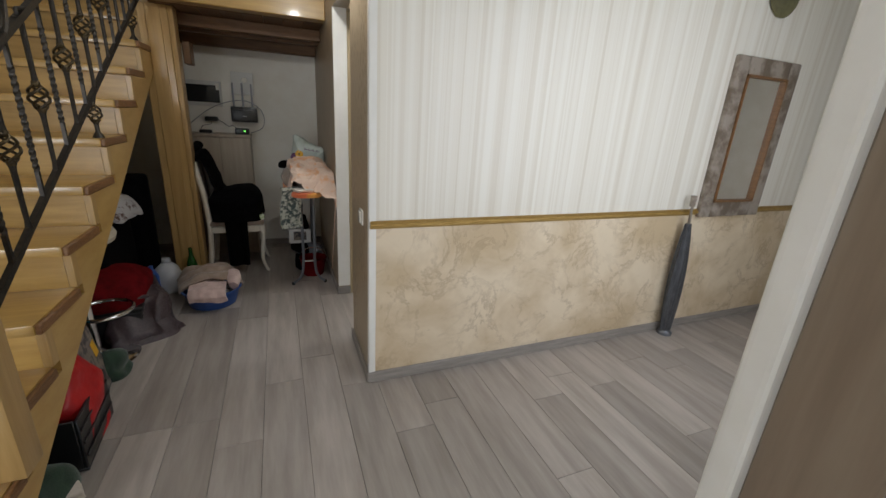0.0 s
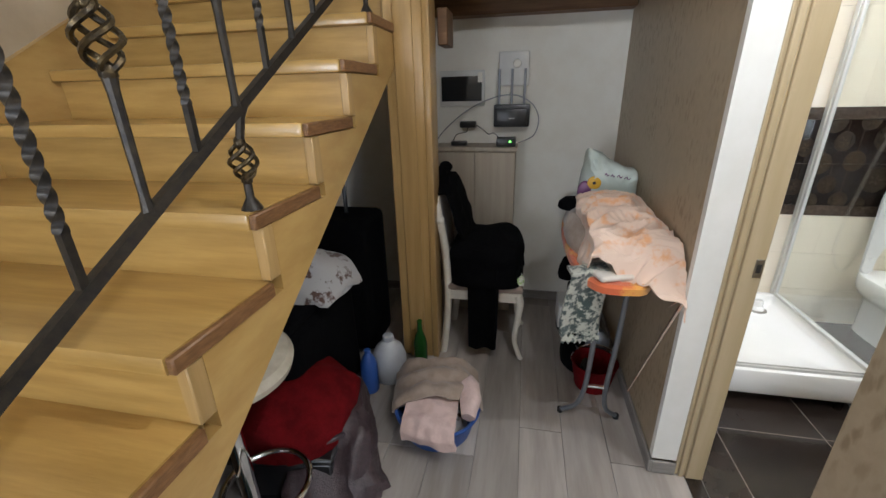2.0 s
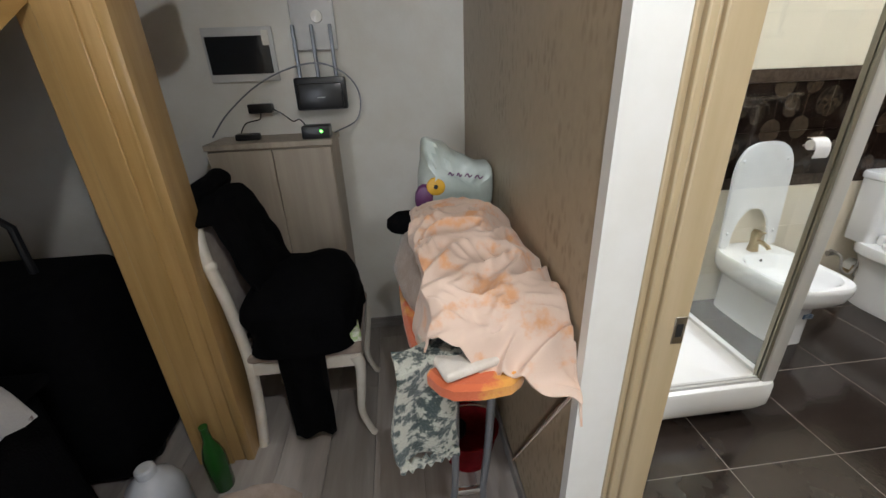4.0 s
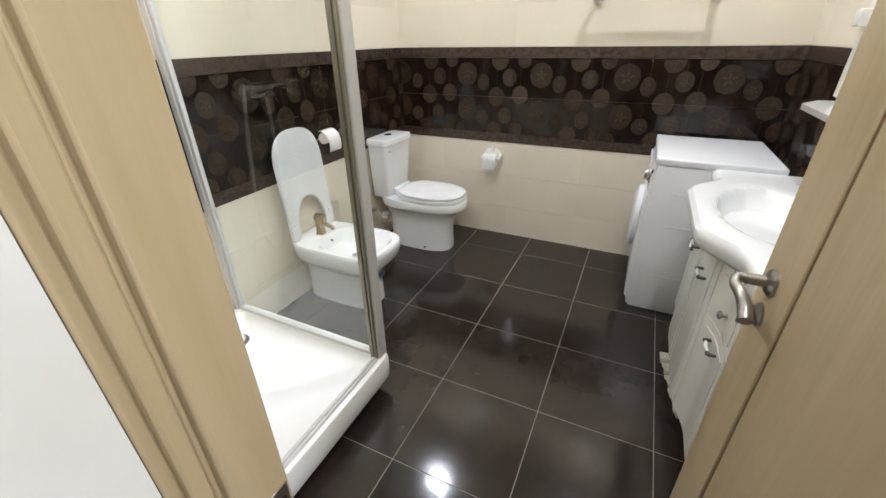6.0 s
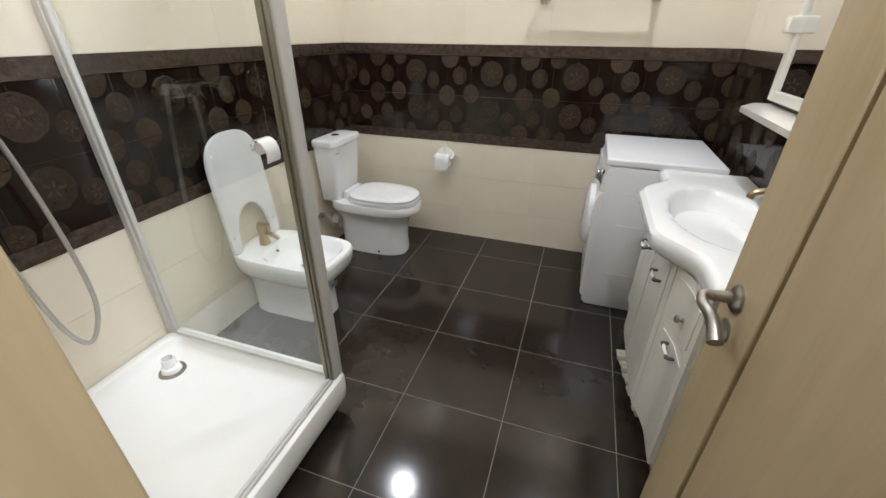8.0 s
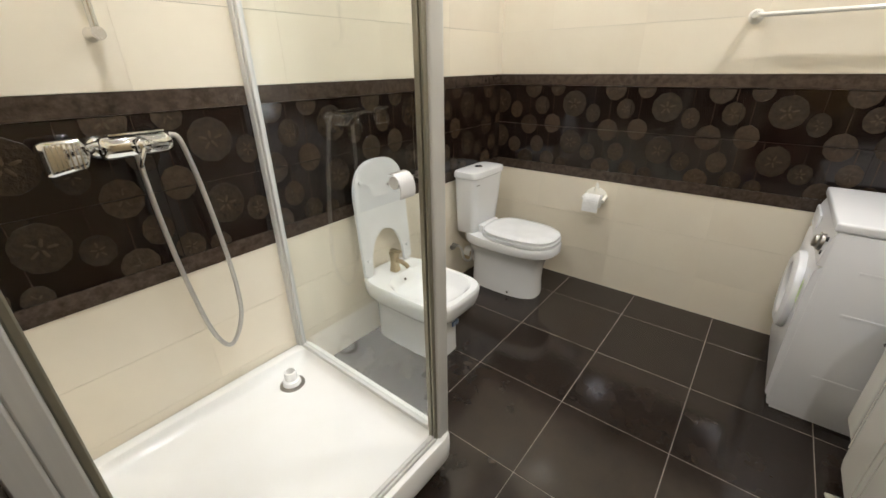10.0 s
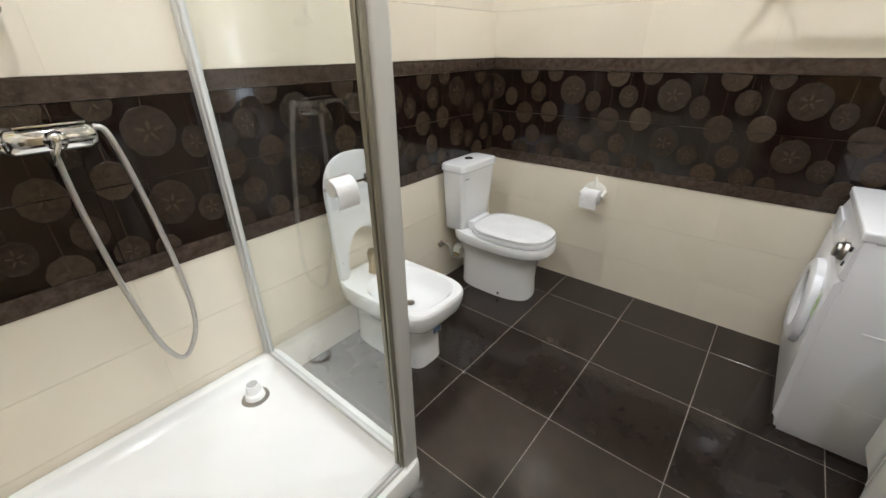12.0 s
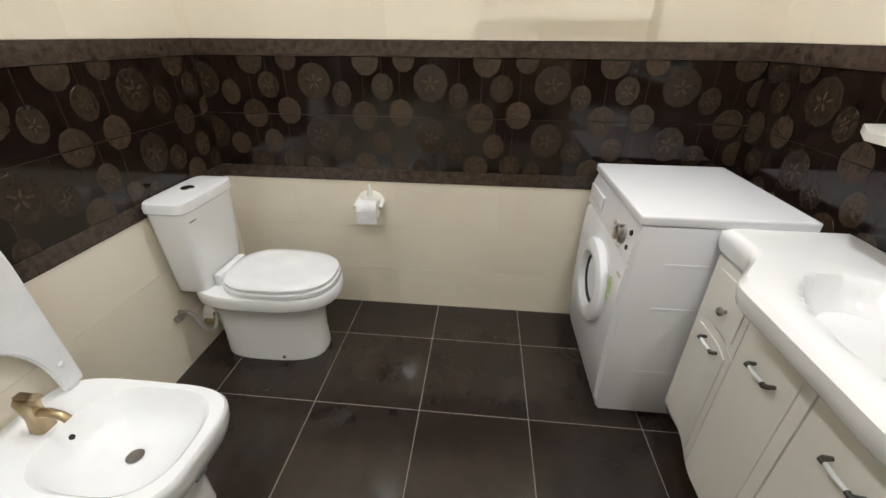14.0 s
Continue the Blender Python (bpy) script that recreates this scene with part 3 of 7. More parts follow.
def toilet():
    t = thing("toilet", pose(2.862, Y1, 0), "white porcelain toilet with close-coupled cistern and closed lid", "toilet")
    rows = [(0.252, -0.10, -0.598, 0.0), (0.255, -0.10, -0.602, 0.03), (0.246, -0.10, -0.596, 0.12), (0.248, -0.10, -0.600, 0.20), (0.268, -0.09, -0.610, 0.25), (0.312, -0.07, -0.640, 0.295), (0.340, -0.06, -0.668, 0.320), (0.366, -0.05, -0.692, 0.328), (0.375, -0.05, -0.699, 0.336), (0.376, -0.05, -0.700, 0.385), (0.370, -0.052, -0.695, 0.392)]
    part("bowl", loft([ring_shape(*r, power=2.8) for r in rows]), "porcelain", t)
    part("foot", B((0.05, -0.30, 0, 0.16, -0.20, 0.10), bevel=0.03, seg=3), "porcelain", t)
    seat = [(0.350, -0.20, -0.680, 0.3935), (0.366, -0.19, -0.694, 0.398), (0.366, -0.19, -0.694, 0.416), (0.352, -0.20, -0.684, 0.420)]
    part("seat", loft([ring_shape(*r, power=2.7, y_mid=-0.40) for r in seat]), "seat_plastic", t)
    lid = [(0.340, -0.205, -0.672, 0.4215), (0.360, -0.20, -0.688, 0.426), (0.360, -0.20, -0.688, 0.439), (0.340, -0.21, -0.672, 0.448), (0.28, -0.24, -0.61, 0.452), (0.05, -0.37, -0.44, 0.454)]
    part("lid", loft([ring_shape(*r, power=2.7, y_mid=-0.40) for r in lid]), "seat_plastic", t)
    part("hinge_bar", B((-0.10, -0.205, 0.393, 0.10, -0.168, 0.450), bevel=0.01, seg=2), "seat_plastic", t)
    tank = [(0.285, 0.142, 0.385), (0.298, 0.150, 0.395), (0.330, 0.164, 0.59), (0.356, 0.176, 0.762)]
    part("cistern", loft([oval(0, -0.012 - d / 2, w / 2, d / 2, z, 36, 6) for w, d, z in tank]), "porcelain", t)
    capr = [(0.362, 0.180, 0.764), (0.372, 0.190, 0.769), (0.372, 0.190, 0.792), (0.360, 0.182, 0.806), (0.30, 0.14, 0.810)]
    part("cistern_lid", loft([oval(0, -0.100, w / 2, d / 2, z, 36, 6) for w, d, z in capr]), "porcelain", t)
    btn = part("flush_button", lathe([(0, 0.806), (0.027, 0.806), (0.027, 0.814), (0.022, 0.817), (0, 0.817)], 20, centre=(0, -0.095, 0)), "chrome", t, "chrome push button")
    part("button_split", B((-0.001, -0.117, 0.8165, 0.001, -0.073, 0.8178)), "rubber", btn)
    part("bolt_cap", lathe([(0, 0), (0.009, 0), (0.007, 0.006), (0, 0.006)], 12), "chrome", t, "chrome screw cap", pose(-0.1265, -0.43, 0.03, 0, -90, 0))
    part("badge", B((-0.16, -0.1895, 0.725, -0.12, -0.1885, 0.731)), "satin_metal", t)
    # water supply
    pts = spline([(-0.16, -0.015, 0.28), (-0.16, -0.07, 0.27), (-0.15, -0.09, 0.19), (-0.09, -0.10, 0.16), (-0.05, -0.09, 0.25), (-0.10, -0.08, 0.38)], 6)
    part("supply_hose", tube(pts, 0.008, 8), "grey_hose", t, "braided metal water hose")
    part("hose_nut", cyl((-0.10, -0.08, 0.345), (-0.10, -0.08, 0.385), 0.013, 6), "bronze_tap", t, "brass hose nut")
    part("brass_elbow", tube([(-0.05, -0.02, 0.15), (-0.05, -0.075, 0.15), (-0.05, -0.085, 0.20)], 0.015, 12), "bronze_tap", t, "brass pipe elbow")
    v = part("valve", cyl((-0.16, 0, 0.28), (-0.16, -0.045, 0.28), 0.011, 12), "satin_metal", t, "metal angle valve")
    cyl_b = cyl((-0.185, -0.03, 0.28), (-0.215, -0.03, 0.28), 0.016, 12)
    part("valve_knob", cyl_b, "satin_metal", v)
    part("drain_pipe", tube(spline([(0.0, -0.01, 0.17), (0, -0.06, 0.17), (-0.0, -0.12, 0.16)], 5), 0.05, 16), "white_gloss", t)


def bidet():
    b = thing("bidet", pose(2.025, Y1, 0), "white porcelain bidet with bronze tap and a raised cover", "bidet")
    w = 0.392
    fy = -0.600

    def rnd(wd, back, front, z, p=4.2):
        return ring_shape(wd, back, front, z, 40, p, y_mid=(back + front) / 2)
    rows = [(0.218, -0.02, -0.492, 0.0), (0.214, -0.02, -0.490, 0.05), (0.214, -0.02, -0.488, 0.15), (0.222, -0.02, -0.494, 0.215), (0.262, -0.015, -0.518, 0.245), (0.330, -0.008, -0.560, 0.272), (w - 0.022, -0.0, fy + 0.014, 0.305), (w - 0.004, -0.0, fy + 0.002, 0.345), (w, 0.0, fy, 0.370), (w, 0.0, fy, 0.386), (w - 0.010, -0.006, fy + 0.007, 0.395)]
    inner = [(w - 0.05, -0.16, fy + 0.035, 0.394), (w - 0.075, -0.175, fy + 0.05, 0.380), (w - 0.11, -0.20, fy + 0.08, 0.335), (w - 0.19, -0.25, fy + 0.14, 0.305), (0.05, -0.34, -0.40, 0.298)]
    part("basin", loft([rnd(*r) for r in rows] + [rnd(*r, p=2.9) for r in inner]), "porcelain", b)
    part("drain", lathe([(0, 0.2995), (0.020, 0.2995), (0.024, 0.303), (0.016, 0.3045), (0, 0.303)], 20, centre=(0, -0.36, 0)), "satin_metal", b, "bronze drain with cross bars")
    part("overflow", lathe([(0, 0), (0.008, 0), (0.008, 0.002), (0, 0.002)], 12), "rubber", b, "", pose(0.0, -0.188, 0.362, 55, 0, 0))
    part("brand_sticker", B((0.02, -0.4985, 0.165, 0.07, -0.4900, 0.190)), "label_blue", b, "small blue paper label")
    # tap
    tap = part("tap", loft([oval(0, -0.115, r1, r2, z, 20, 4) for r1, r2, z in ((0.026, 0.026, 0.394), (0.024, 0.024, 0.40), (0.019, 0.020, 0.44), (0.020, 0.023, 0.475), (0.023, 0.027, 0.50), (0.018, 0.022, 0.512))]), "bronze_tap", b, "brushed bronze mixer tap")
    part("spout", tube([(0, -0.12, 0.455), (0, -0.165, 0.462), (0, -0.205, 0.452), (0, -0.215, 0.44)], [0.014, 0.013, 0.012, 0.012], 12), "bronze_tap", tap)
    part("tap_lever", B((-0.012, -0.165, 0.512, 0.012, -0.095, 0.522), bevel=0.004, seg=2), "bronze_tap", tap)
    # cover leaning against the wall, with an arched cut-out
    cw, ch, n = 0.36, 0.60, 40
    outer = [Vector((-cw / 2, 0, 0)), Vector((-cw / 2, 0, ch * 0.5))]
    for k in range(n + 1):
        a = math.pi - math.pi * k / n
        c, s = math.cos(a), math.sin(a)
        outer.append(Vector((math.copysign(abs(c) ** 0.75, c) * cw / 2, 0, ch * 0.66 + abs(s) ** 0.8 * ch * 0.34)))
    outer += [Vector((cw / 2, 0, ch * 0.5)), Vector((cw / 2, 0, 0))]
    aw, ah = 0.115, 0.225
    arch = [Vector((aw * math.cos(math.pi * k / 20) * 1.0, 0, ah * math.sin(math.pi * k / 20) ** 0.9)) for k in range(21)]
    bm = bmesh.new()
    front = [bm.verts.new(p) for p in outer + arch]
    f = bm.faces.new(front)
    r = bmesh.ops.extrude_face_region(bm, geom=[f])
    bmesh.ops.translate(bm, verts=[g for g in r["geom"] if isinstance(g, bmesh.types.BMVert)], vec=(0, -0.016, 0))
    bmesh.ops.bevel(bm, geom=[e for e in bm.edges if e.calc_face_angle(0) > 1], offset=0.005, segments=2, affect="EDGES")
    cov = part("cover", bm, "seat_plastic", b, "white plastic cover standing upright", pose(0, -0.06, 0.405, -4, 0, 0))
    for x, z in ((-0.13, 0.50), (0.13, 0.50), (-0.145, 0.085), (0.145, 0.085)):
        part("buffer", lathe([(0, 0), (0.010, 0), (0.008, 0.008), (0, 0.009)], 12), "seat_plastic", cov, "", pose(x, -0.016, z, 90, 0, 0))
    for x in (-0.145, 0.145):
        part("hinge", B((x - 0.018, -0.075, 0.394, x + 0.018, -0.045, 0.425), bevel=0.008, seg=2), "seat_plastic", b, "white hinge with chrome pin")


def paper_holder():
    t = thing("toilet_paper_holder", pose(X1, 3.797, 0.636), "white plastic toilet roll holder with a fluted back, on the wall", "paper holder")
    bm = lathe([(0, 0), (0.05, 0), (0.055, 0.006), (0.045, 0.016), (0.02, 0.022), (0, 0.022)], 24, sx=1.0, sy=1.25)
    part("back_plate", bm, "white_gloss", t, "", pose(0, 0, 0.0, 0, -90, 0))
    part("finial", tube([(-0.012, 0, 0.03), (-0.016, 0, 0.065), (-0.02, 0, 0.088)], [0.016, 0.012, 0.005], 10), "white_gloss", t)
    for s in (-1, 1):
        part("arm", tube([(-0.01, s * 0.058, 0.0), (-0.05, s * 0.064, -0.004), (-0.075, s * 0.064, -0.015)], [0.016, 0.010, 0.012], 10), "white_gloss", t)
    part("paper_roll", lathe([(0.018, -0.05), (0.042, -0.05), (0.042, 0.05), (0.018, 0.05)], 24), "paper", t, "", pose(-0.068, 0, -0.02, 90, 0, 0))
    part("paper_end", B((-0.112, -0.05, -0.085, -0.109, 0.05, -0.02)), "paper", t)


def glass_roll_holder():
    t = thing("paper_roll_holder", pose(1.343, 3.694, 1.158, 0, 0, 90), "white paper roll under a curved white cover on the shower post", "paper holder")
    part("bracket", B((-0.004, -0.028, 0.0245, 0.008, 0.028, 0.026), (0.012, -0.087, -0.003, 0.015, 0.028, 0.003), (0.004, -0.028, -0.003, 0.012, -0.0255, 0.026), (0.004, -0.0887, -0.010, 0.022, -0.085, 0.010), bevel=0.0006), "satin_metal", t)
    part("paper_roll", lathe([(0.007, -0.025), (0.016, -0.025), (0.016, 0.025), (0.007, 0.025)], 24), "paper", t, "", pose(-0.006, 0, 0.004, 90, 0, 0))

    def leaf(u, v):
        turn = 1.45 - v * 2.1
        return Vector((-0.027 * math.cos(turn) - 0.006 * v, -0.0265 + 0.053 * u, 0.026 * math.sin(turn) - 0.019 * v * v))
    part("cover", sheet(4, 20, leaf, 0.0016), "seat_plastic", t, "curved white cover")


def washing_machine():
    x0, x1, y0, y1 = 2.605, 3.20, 2.19, 2.738
    t = thing("washing_machine", pose(x0, y0, 0), "white front-loading washing machine standing in the corner", "washing machine")
    w, d = x1 - x0, y1 - y0
    part("body", B((0, 0, 0.015, w, d - 0.02, 0.845), bevel=0.008, seg=2), "enamel", t)
    part("top", B((-0.003, 0, 0.847, w + 0.003, d - 0.01, 0.883), bevel=0.010, seg=3), "enamel", t)
    # front panel, bulging, with a leaning control panel
    prof = [(d - 0.02, 0.05), (d - 0.004, 0.07), (d + 0.004, 0.3), (d + 0.006, 0.55), (d - 0.0, 0.68), (d - 0.018, 0.70)]
    part("front", loft([[Vector((x, y, z)) for y, z in prof] + [Vector((x, d - 0.022, 0.70)), Vector((x, d - 0.022, 0.05))] for x in (0.004, w - 0.004)]), "enamel", t)
    prof = [(d - 0.021, 0.703), (d + 0.001, 0.708), (d - 0.010, 0.80), (d - 0.03, 0.86), (d - 0.05, 0.87), (d - 0.05, 0.703)]
    cp = part("control_panel", loft([[Vector((x, y, z)) for y, z in prof] for x in (0.002, w - 0.002)]), "enamel", t)
    part("plinth", B((0.006, 0.02, 0.0, w - 0.006, d - 0.035, 0.05)), "enamel", t)
    up = pose(0, 0, 0, -90, 0, 0)
    door = part("porthole", lathe([(0.115, -0.01), (0.175, -0.01), (0.182, 0.006), (0.178, 0.026), (0.150, 0.040), (0.122, 0.034), (0.112, 0.020), (0.112, -0.01)], 44), "enamel", t, "round white door ring with dark glass", Matrix.Translation((w / 2 - 0.02, d + 0.004, 0.47)) @ up)
    part("door_glass", lathe([(0, -0.02), (0.06, -0.015), (0.112, 0.008), (0.113, 0.004), (0, -0.03)], 40), "dark_glass", door)
    part("door_latch", B((0.15, -0.03, 0.024, 0.185, 0.03, 0.036), bevel=0.005, seg=2), "enamel", door)
    knob = part("dial", lathe([(0.0, 0), (0.036, 0), (0.034, 0.012), (0.026, 0.018), (0.025, 0.028), (0.021, 0.031), (0, 0.031)], 28), "satin_metal", cp, "silver programme dial", Matrix.Translation((0.11, d - 0.006, 0.765)) @ pose(0, 0, 0, -83, 0, 0))
    for i, x in enumerate((0.045, 0.045, 0.17, 0.20)):
        part("button", lathe([(0, 0), (0.010, 0), (0.009, 0.006), (0, 0.007)], 14), "rubber" if i < 2 else "satin_metal", cp, "", Matrix.Translation((x, d - 0.006 - (0.004 if i == 0 else 0), 0.80 - 0.055 * (i == 1) - 0.03 * (i > 1))) @ pose(0, 0, 0, -83, 0, 0))
    part("detergent_drawer", B((w - 0.22, d - 0.008, 0.735, w - 0.02, d + 0.003, 0.80), bevel=0.006, seg=2), "enamel", cp)
    part("energy_sticker", B((0.07, d + 0.0062, 0.50, 0.11, d + 0.0072, 0.60)), "sticker_green", t, "green and white paper sticker")
    part("dispenser_mark", B((0.02, d + 0.0015, 0.63, 0.06, d + 0.0025, 0.645)), "grey_hose", t)
    # pressed ribs of the side sheet
    for z in (0.22, 0.52, 0.70):
        part("side_rib", B((-0.0025, 0.08, z, 0.001, d - 0.12, z + 0.012), bevel=0.001), "enamel", t)


def vanity_front(u):
    """How far the worktop's front edge swells, u from 0 to 1 along its length."""
    s = max(0.0, min(1.0, (abs(u - 0.5) - 0.18) / 0.19))
    return 0.122 * (1 - s * s * (3 - 2 * s))


def vanity():
    x0, x1, yb = 1.50, 2.60, Y0
    L = x1 - x0
    t = thing("vanity_cabinet", pose(x0, yb, 0), "white gloss vanity cabinet with curved front and metal handles", "vanity")
    n = 44
    xs = [0.02 + (L - 0.04) * i / n for i in range(n + 1)]

    def front(x, inset=0.02):
        return 0.365 - inset + 0.32 * vanity_front(x / L)
    rings = []
    for z in (0.095, 0.78):
        rings.append([Vector((x, front(x, 0.025), z)) for x in xs] + [Vector((L - 0.02, 0.005, z)), Vector((0.02, 0.005, z))])
    part("carcass", loft(rings), "white_gloss", t)

    def panel(name, xa, xb, za, zb, depth=0.014, bevel=0.004):
        m = 14
        px = [xa + (xb - xa) * i / m for i in range(m + 1)]
        rg = [[Vector((x, front(x, 0.025 - 0.001), z)) for x in px] + [Vector((x, front(x, 0.025 - depth), z)) for x in reversed(px)] for z in (za, zb)]
        p = part(name, loft(rg), "white_gloss", t)
        # raised field
        a, b = xa + 0.035, xb - 0.035
        px = [a + (b - a) * i / m for i in range(m + 1)]
        if b > a and zb - za > 0.09:
            rg = [[Vector((x, front(x, 0.025 - depth - 0.0005), z)) for x in px] + [Vector((x, front(x, 0.025 - depth - 0.004), z)) for x in reversed(px)] for z in (za + 0.03, zb - 0.03)]
            part("raised_field", loft(rg), "white_gloss", p)
        return p

    def bar_handle(p, x, z, vertical=False):
        y = front(x, 0.009)
        d = (0, 0, 0.04) if vertical else (0.04, 0, 0)
        a, b = Vector((x, y, z)) - Vector(d), Vector((x, y, z)) + Vector(d)
        h = part("handle", tube([a * 0.85 + b * 0.15 + Vector((0, 0.024, 0)), a * 0.5 + b * 0.5 + Vector((0, 0.027, 0)), b * 0.85 + a * 0.15 + Vector((0, 0.024, 0))], [0.005, 0.0062, 0.005], 10), "porcelain", p, "white bar handle with dark metal ends")
        for q in (a, b):
            inner = q * 0.72 + (a + b) * 0.14
            bm = tube([q, q + Vector((0, 0.020, 0)), (q * 2 + inner) / 3 + Vector((0, 0.026, 0)), inner + Vector((0, 0.025, 0))], [0.005, 0.0065, 0.007, 0.0065], 10)
            part("handle_post", bm, "grey_iron", h)

    def knob(p, x, z):
        part("knob", lathe([(0.0, 0), (0.007, 0), (0.006, 0.012), (0.014, 0.018), (0.014, 0.024), (0.008, 0.029), (0, 0.030)], 16), "satin_metal", p, "small round metal knob", Matrix.Translation((x, front(x, 0.009), z)) @ pose(0, 0, 0, -90, 0, 0))
    cols = [(0.025, 0.285), (0.29, 0.547), (0.553, 0.81), (0.815, L - 0.025)]
    for i, (a, b) in enumerate(cols):
        mid = (a + b) / 2
        if i in (0, 3):
            knob(panel("drawer", a, b, 0.570, 0.775), mid, 0.645)
            bar_handle(panel("cabinet_door", a, b, 0.11, 0.565), mid, 0.515)
        else:
            bar_handle(panel("cabinet_door", a, b, 0.11, 0.775), mid, 0.645)
    for x in (0.05, L - 0.05):
        for y in (0.04, 0.27):
            part("leg", loft([oval(x, y, r, r, z, 12) for r, z in ((0.018, 0), (0.022, 0.05), (0.028, 0.097))]), "white_gloss", t)
    # scalloped plinth between the legs
    rg = [[Vector((x, front(x, 0.030), 0.095)) for x in xs], [Vector((x, front(x, 0.030), 0.095 - 0.035 * abs(math.cos(math.pi * 2 * x / L)) ** 3)) for x in xs]]
    bm = loft(rg, closed=False, cap=False)
    bmesh.ops.solidify(bm, geom=bm.faces[:], thickness=0.012)
    part("plinth", bm, "white_gloss", t)


def washbasin_top():
    x0, x1, yb = 1.50, 2.60, Y0
    L = x1 - x0
    t = thing("washbasin", pose(x0, yb, 0), "white ceramic washbasin worktop with a swelling front edge", "washbasin")
    # grid with a sunken bowl, then skirt and underside
    nx, ny = 66, 34
    bm = bmesh.new()
    grid = []
    for i in range(nx + 1):
        u = i / nx
        col = []
        fy = 0.360 + vanity_front(u)
        for j in range(ny + 1):
            v = j / ny
            x, y = u * L, 0.004 + v * (fy - 0.004)
            r = math.hypot((x - L / 2) / 0.285, (y - 0.235) / 0.165)
            z = 0.862
            if r < 1:
                z -= 0.125 * (1 - r ** 3.2) ** 0.8
            elif r < 1.18:
                z -= 0.004 * (1.18 - r) / 0.18
            edge = min(u * L, (1 - u) * L, fy - y)
            if edge < 0.018:
                z -= 0.016 * (1 - edge / 0.018) ** 2
            col.append(bm.verts.new((x, y, z)))
        grid.append(col)
    for i in range(nx):
        for j in range(ny):
            bm.faces.new((grid[i][j], grid[i + 1][j], grid[i + 1][j + 1], grid[i][j + 1]))
    rim = [grid[i][0] for i in range(nx + 1)] + [grid[nx][j] for j in range(1, ny + 1)] + [grid[i][ny] for i in range(nx - 1, -1, -1)] + [grid[0][j] for j in range(ny - 1, 0, -1)]
    c = Vector((L / 2, 0.2, 0))
    prev = rim
    for inset, z in ((0.0, 0.825), (0.006, 0.800), (0.02, 0.785)):
        nxt = []
        for v in rim:
            d = (c - v.co)
            d.z = 0
            q = v.co + d.normalized() * inset
            nxt.append(bm.verts.new((q.x, max(q.y, 0.004), z)))
        for k in range(len(rim)):
            bm.faces.new((prev[k], prev[(k + 1) % len(rim)], nxt[(k + 1) % len(rim)], nxt[k]))
        prev = nxt
    bm.faces.new(prev)
    part("worktop", bm, "porcelain", t)
    part("drain", lathe([(0, 0.736), (0.026, 0.736), (0.030, 0.742), (0.022, 0.744), (0.0, 0.741)], 22, centre=(L / 2, 0.235, 0)), "chrome", t, "chrome drain ring")
    tap = part("tap", loft([oval(L / 2, 0.045, r, r, z, 18) for r, z in ((0.026, 0.855), (0.026, 0.865), (0.021, 0.875), (0.021, 0.96), (0.024, 0.99), (0.01, 1.0))]), "bronze_tap", t, "brass-coloured mixer tap")
    part("spout", tube(spline([(L / 2, 0.05, 0.945), (L / 2, 0.10, 0.965), (L / 2, 0.155, 0.955), (L / 2, 0.165, 0.935)], 5), 0.013, 12), "bronze_tap", tap)
    part("tap_lever", tube([(L / 2, 0.045, 1.0), (L / 2, 0.02, 1.03), (L / 2, -0.0 + 0.012, 1.05)], [0.008, 0.007, 0.009], 10), "bronze_tap", tap)


def vanity_mirror():
    t = thing("wall_mirror", pose(1.50, Y0, 0), "white framed wall mirror with a narrow shelf, over the washbasin", "mirror")
    a, b = 0.0, 1.13
    part("mirror_frame", B((a, 0, 1.19, a + 0.04, 0.025, 2.0), (b - 0.04, 0, 1.19, b, 0.025, 2.0), (a + 0.04, 0, 1.19, b - 0.04, 0.025, 1.23), (a + 0.04, 0, 1.96, b - 0.04, 0.025, 2.0), bevel=0.004), "white_gloss", t)
    part("mirror_glass", B((a + 0.04, 0.004, 1.23, b - 0.04, 0.012, 1.96)), "mirror", t)
    sh = [(a + 0.005, 0.0), (b + 0.02, 0.0), (b + 0.02, 0.06), (b - 0.10, 0.14), (a + 0.10, 0.14), (a + 0.005, 0.06)]
    part("shelf", loft([[Vector((x, y, z)) for x, y in sh] for z in (1.150, 1.172)]), "white_gloss", t)
    part("lamp_bracket", B((b - 0.06, 0.0, 1.44, b + 0.005, 0.06, 1.50), bevel=0.012, seg=2), "white_gloss", t)


def towel_rail():
    y0, y1 = 2.60, 3.19
    t = thing("towel_rail", pose(X1, y0, 1.612), "white towel rail on the tiled wall", "towel rail")
    part("bar", cyl((-0.075, 0, 0), (-0.075, y1 - y0, 0), 0.010, 12), "white_gloss", t)
    for y in (0.0, y1 - y0):
        part("bracket", tube([(0, y, -0.0), (-0.02, y, 0.0), (-0.055, y, 0.004), (-0.09, y, 0.002)], [0.032, 0.022, 0.016, 0.013], 14), "white_gloss", t)


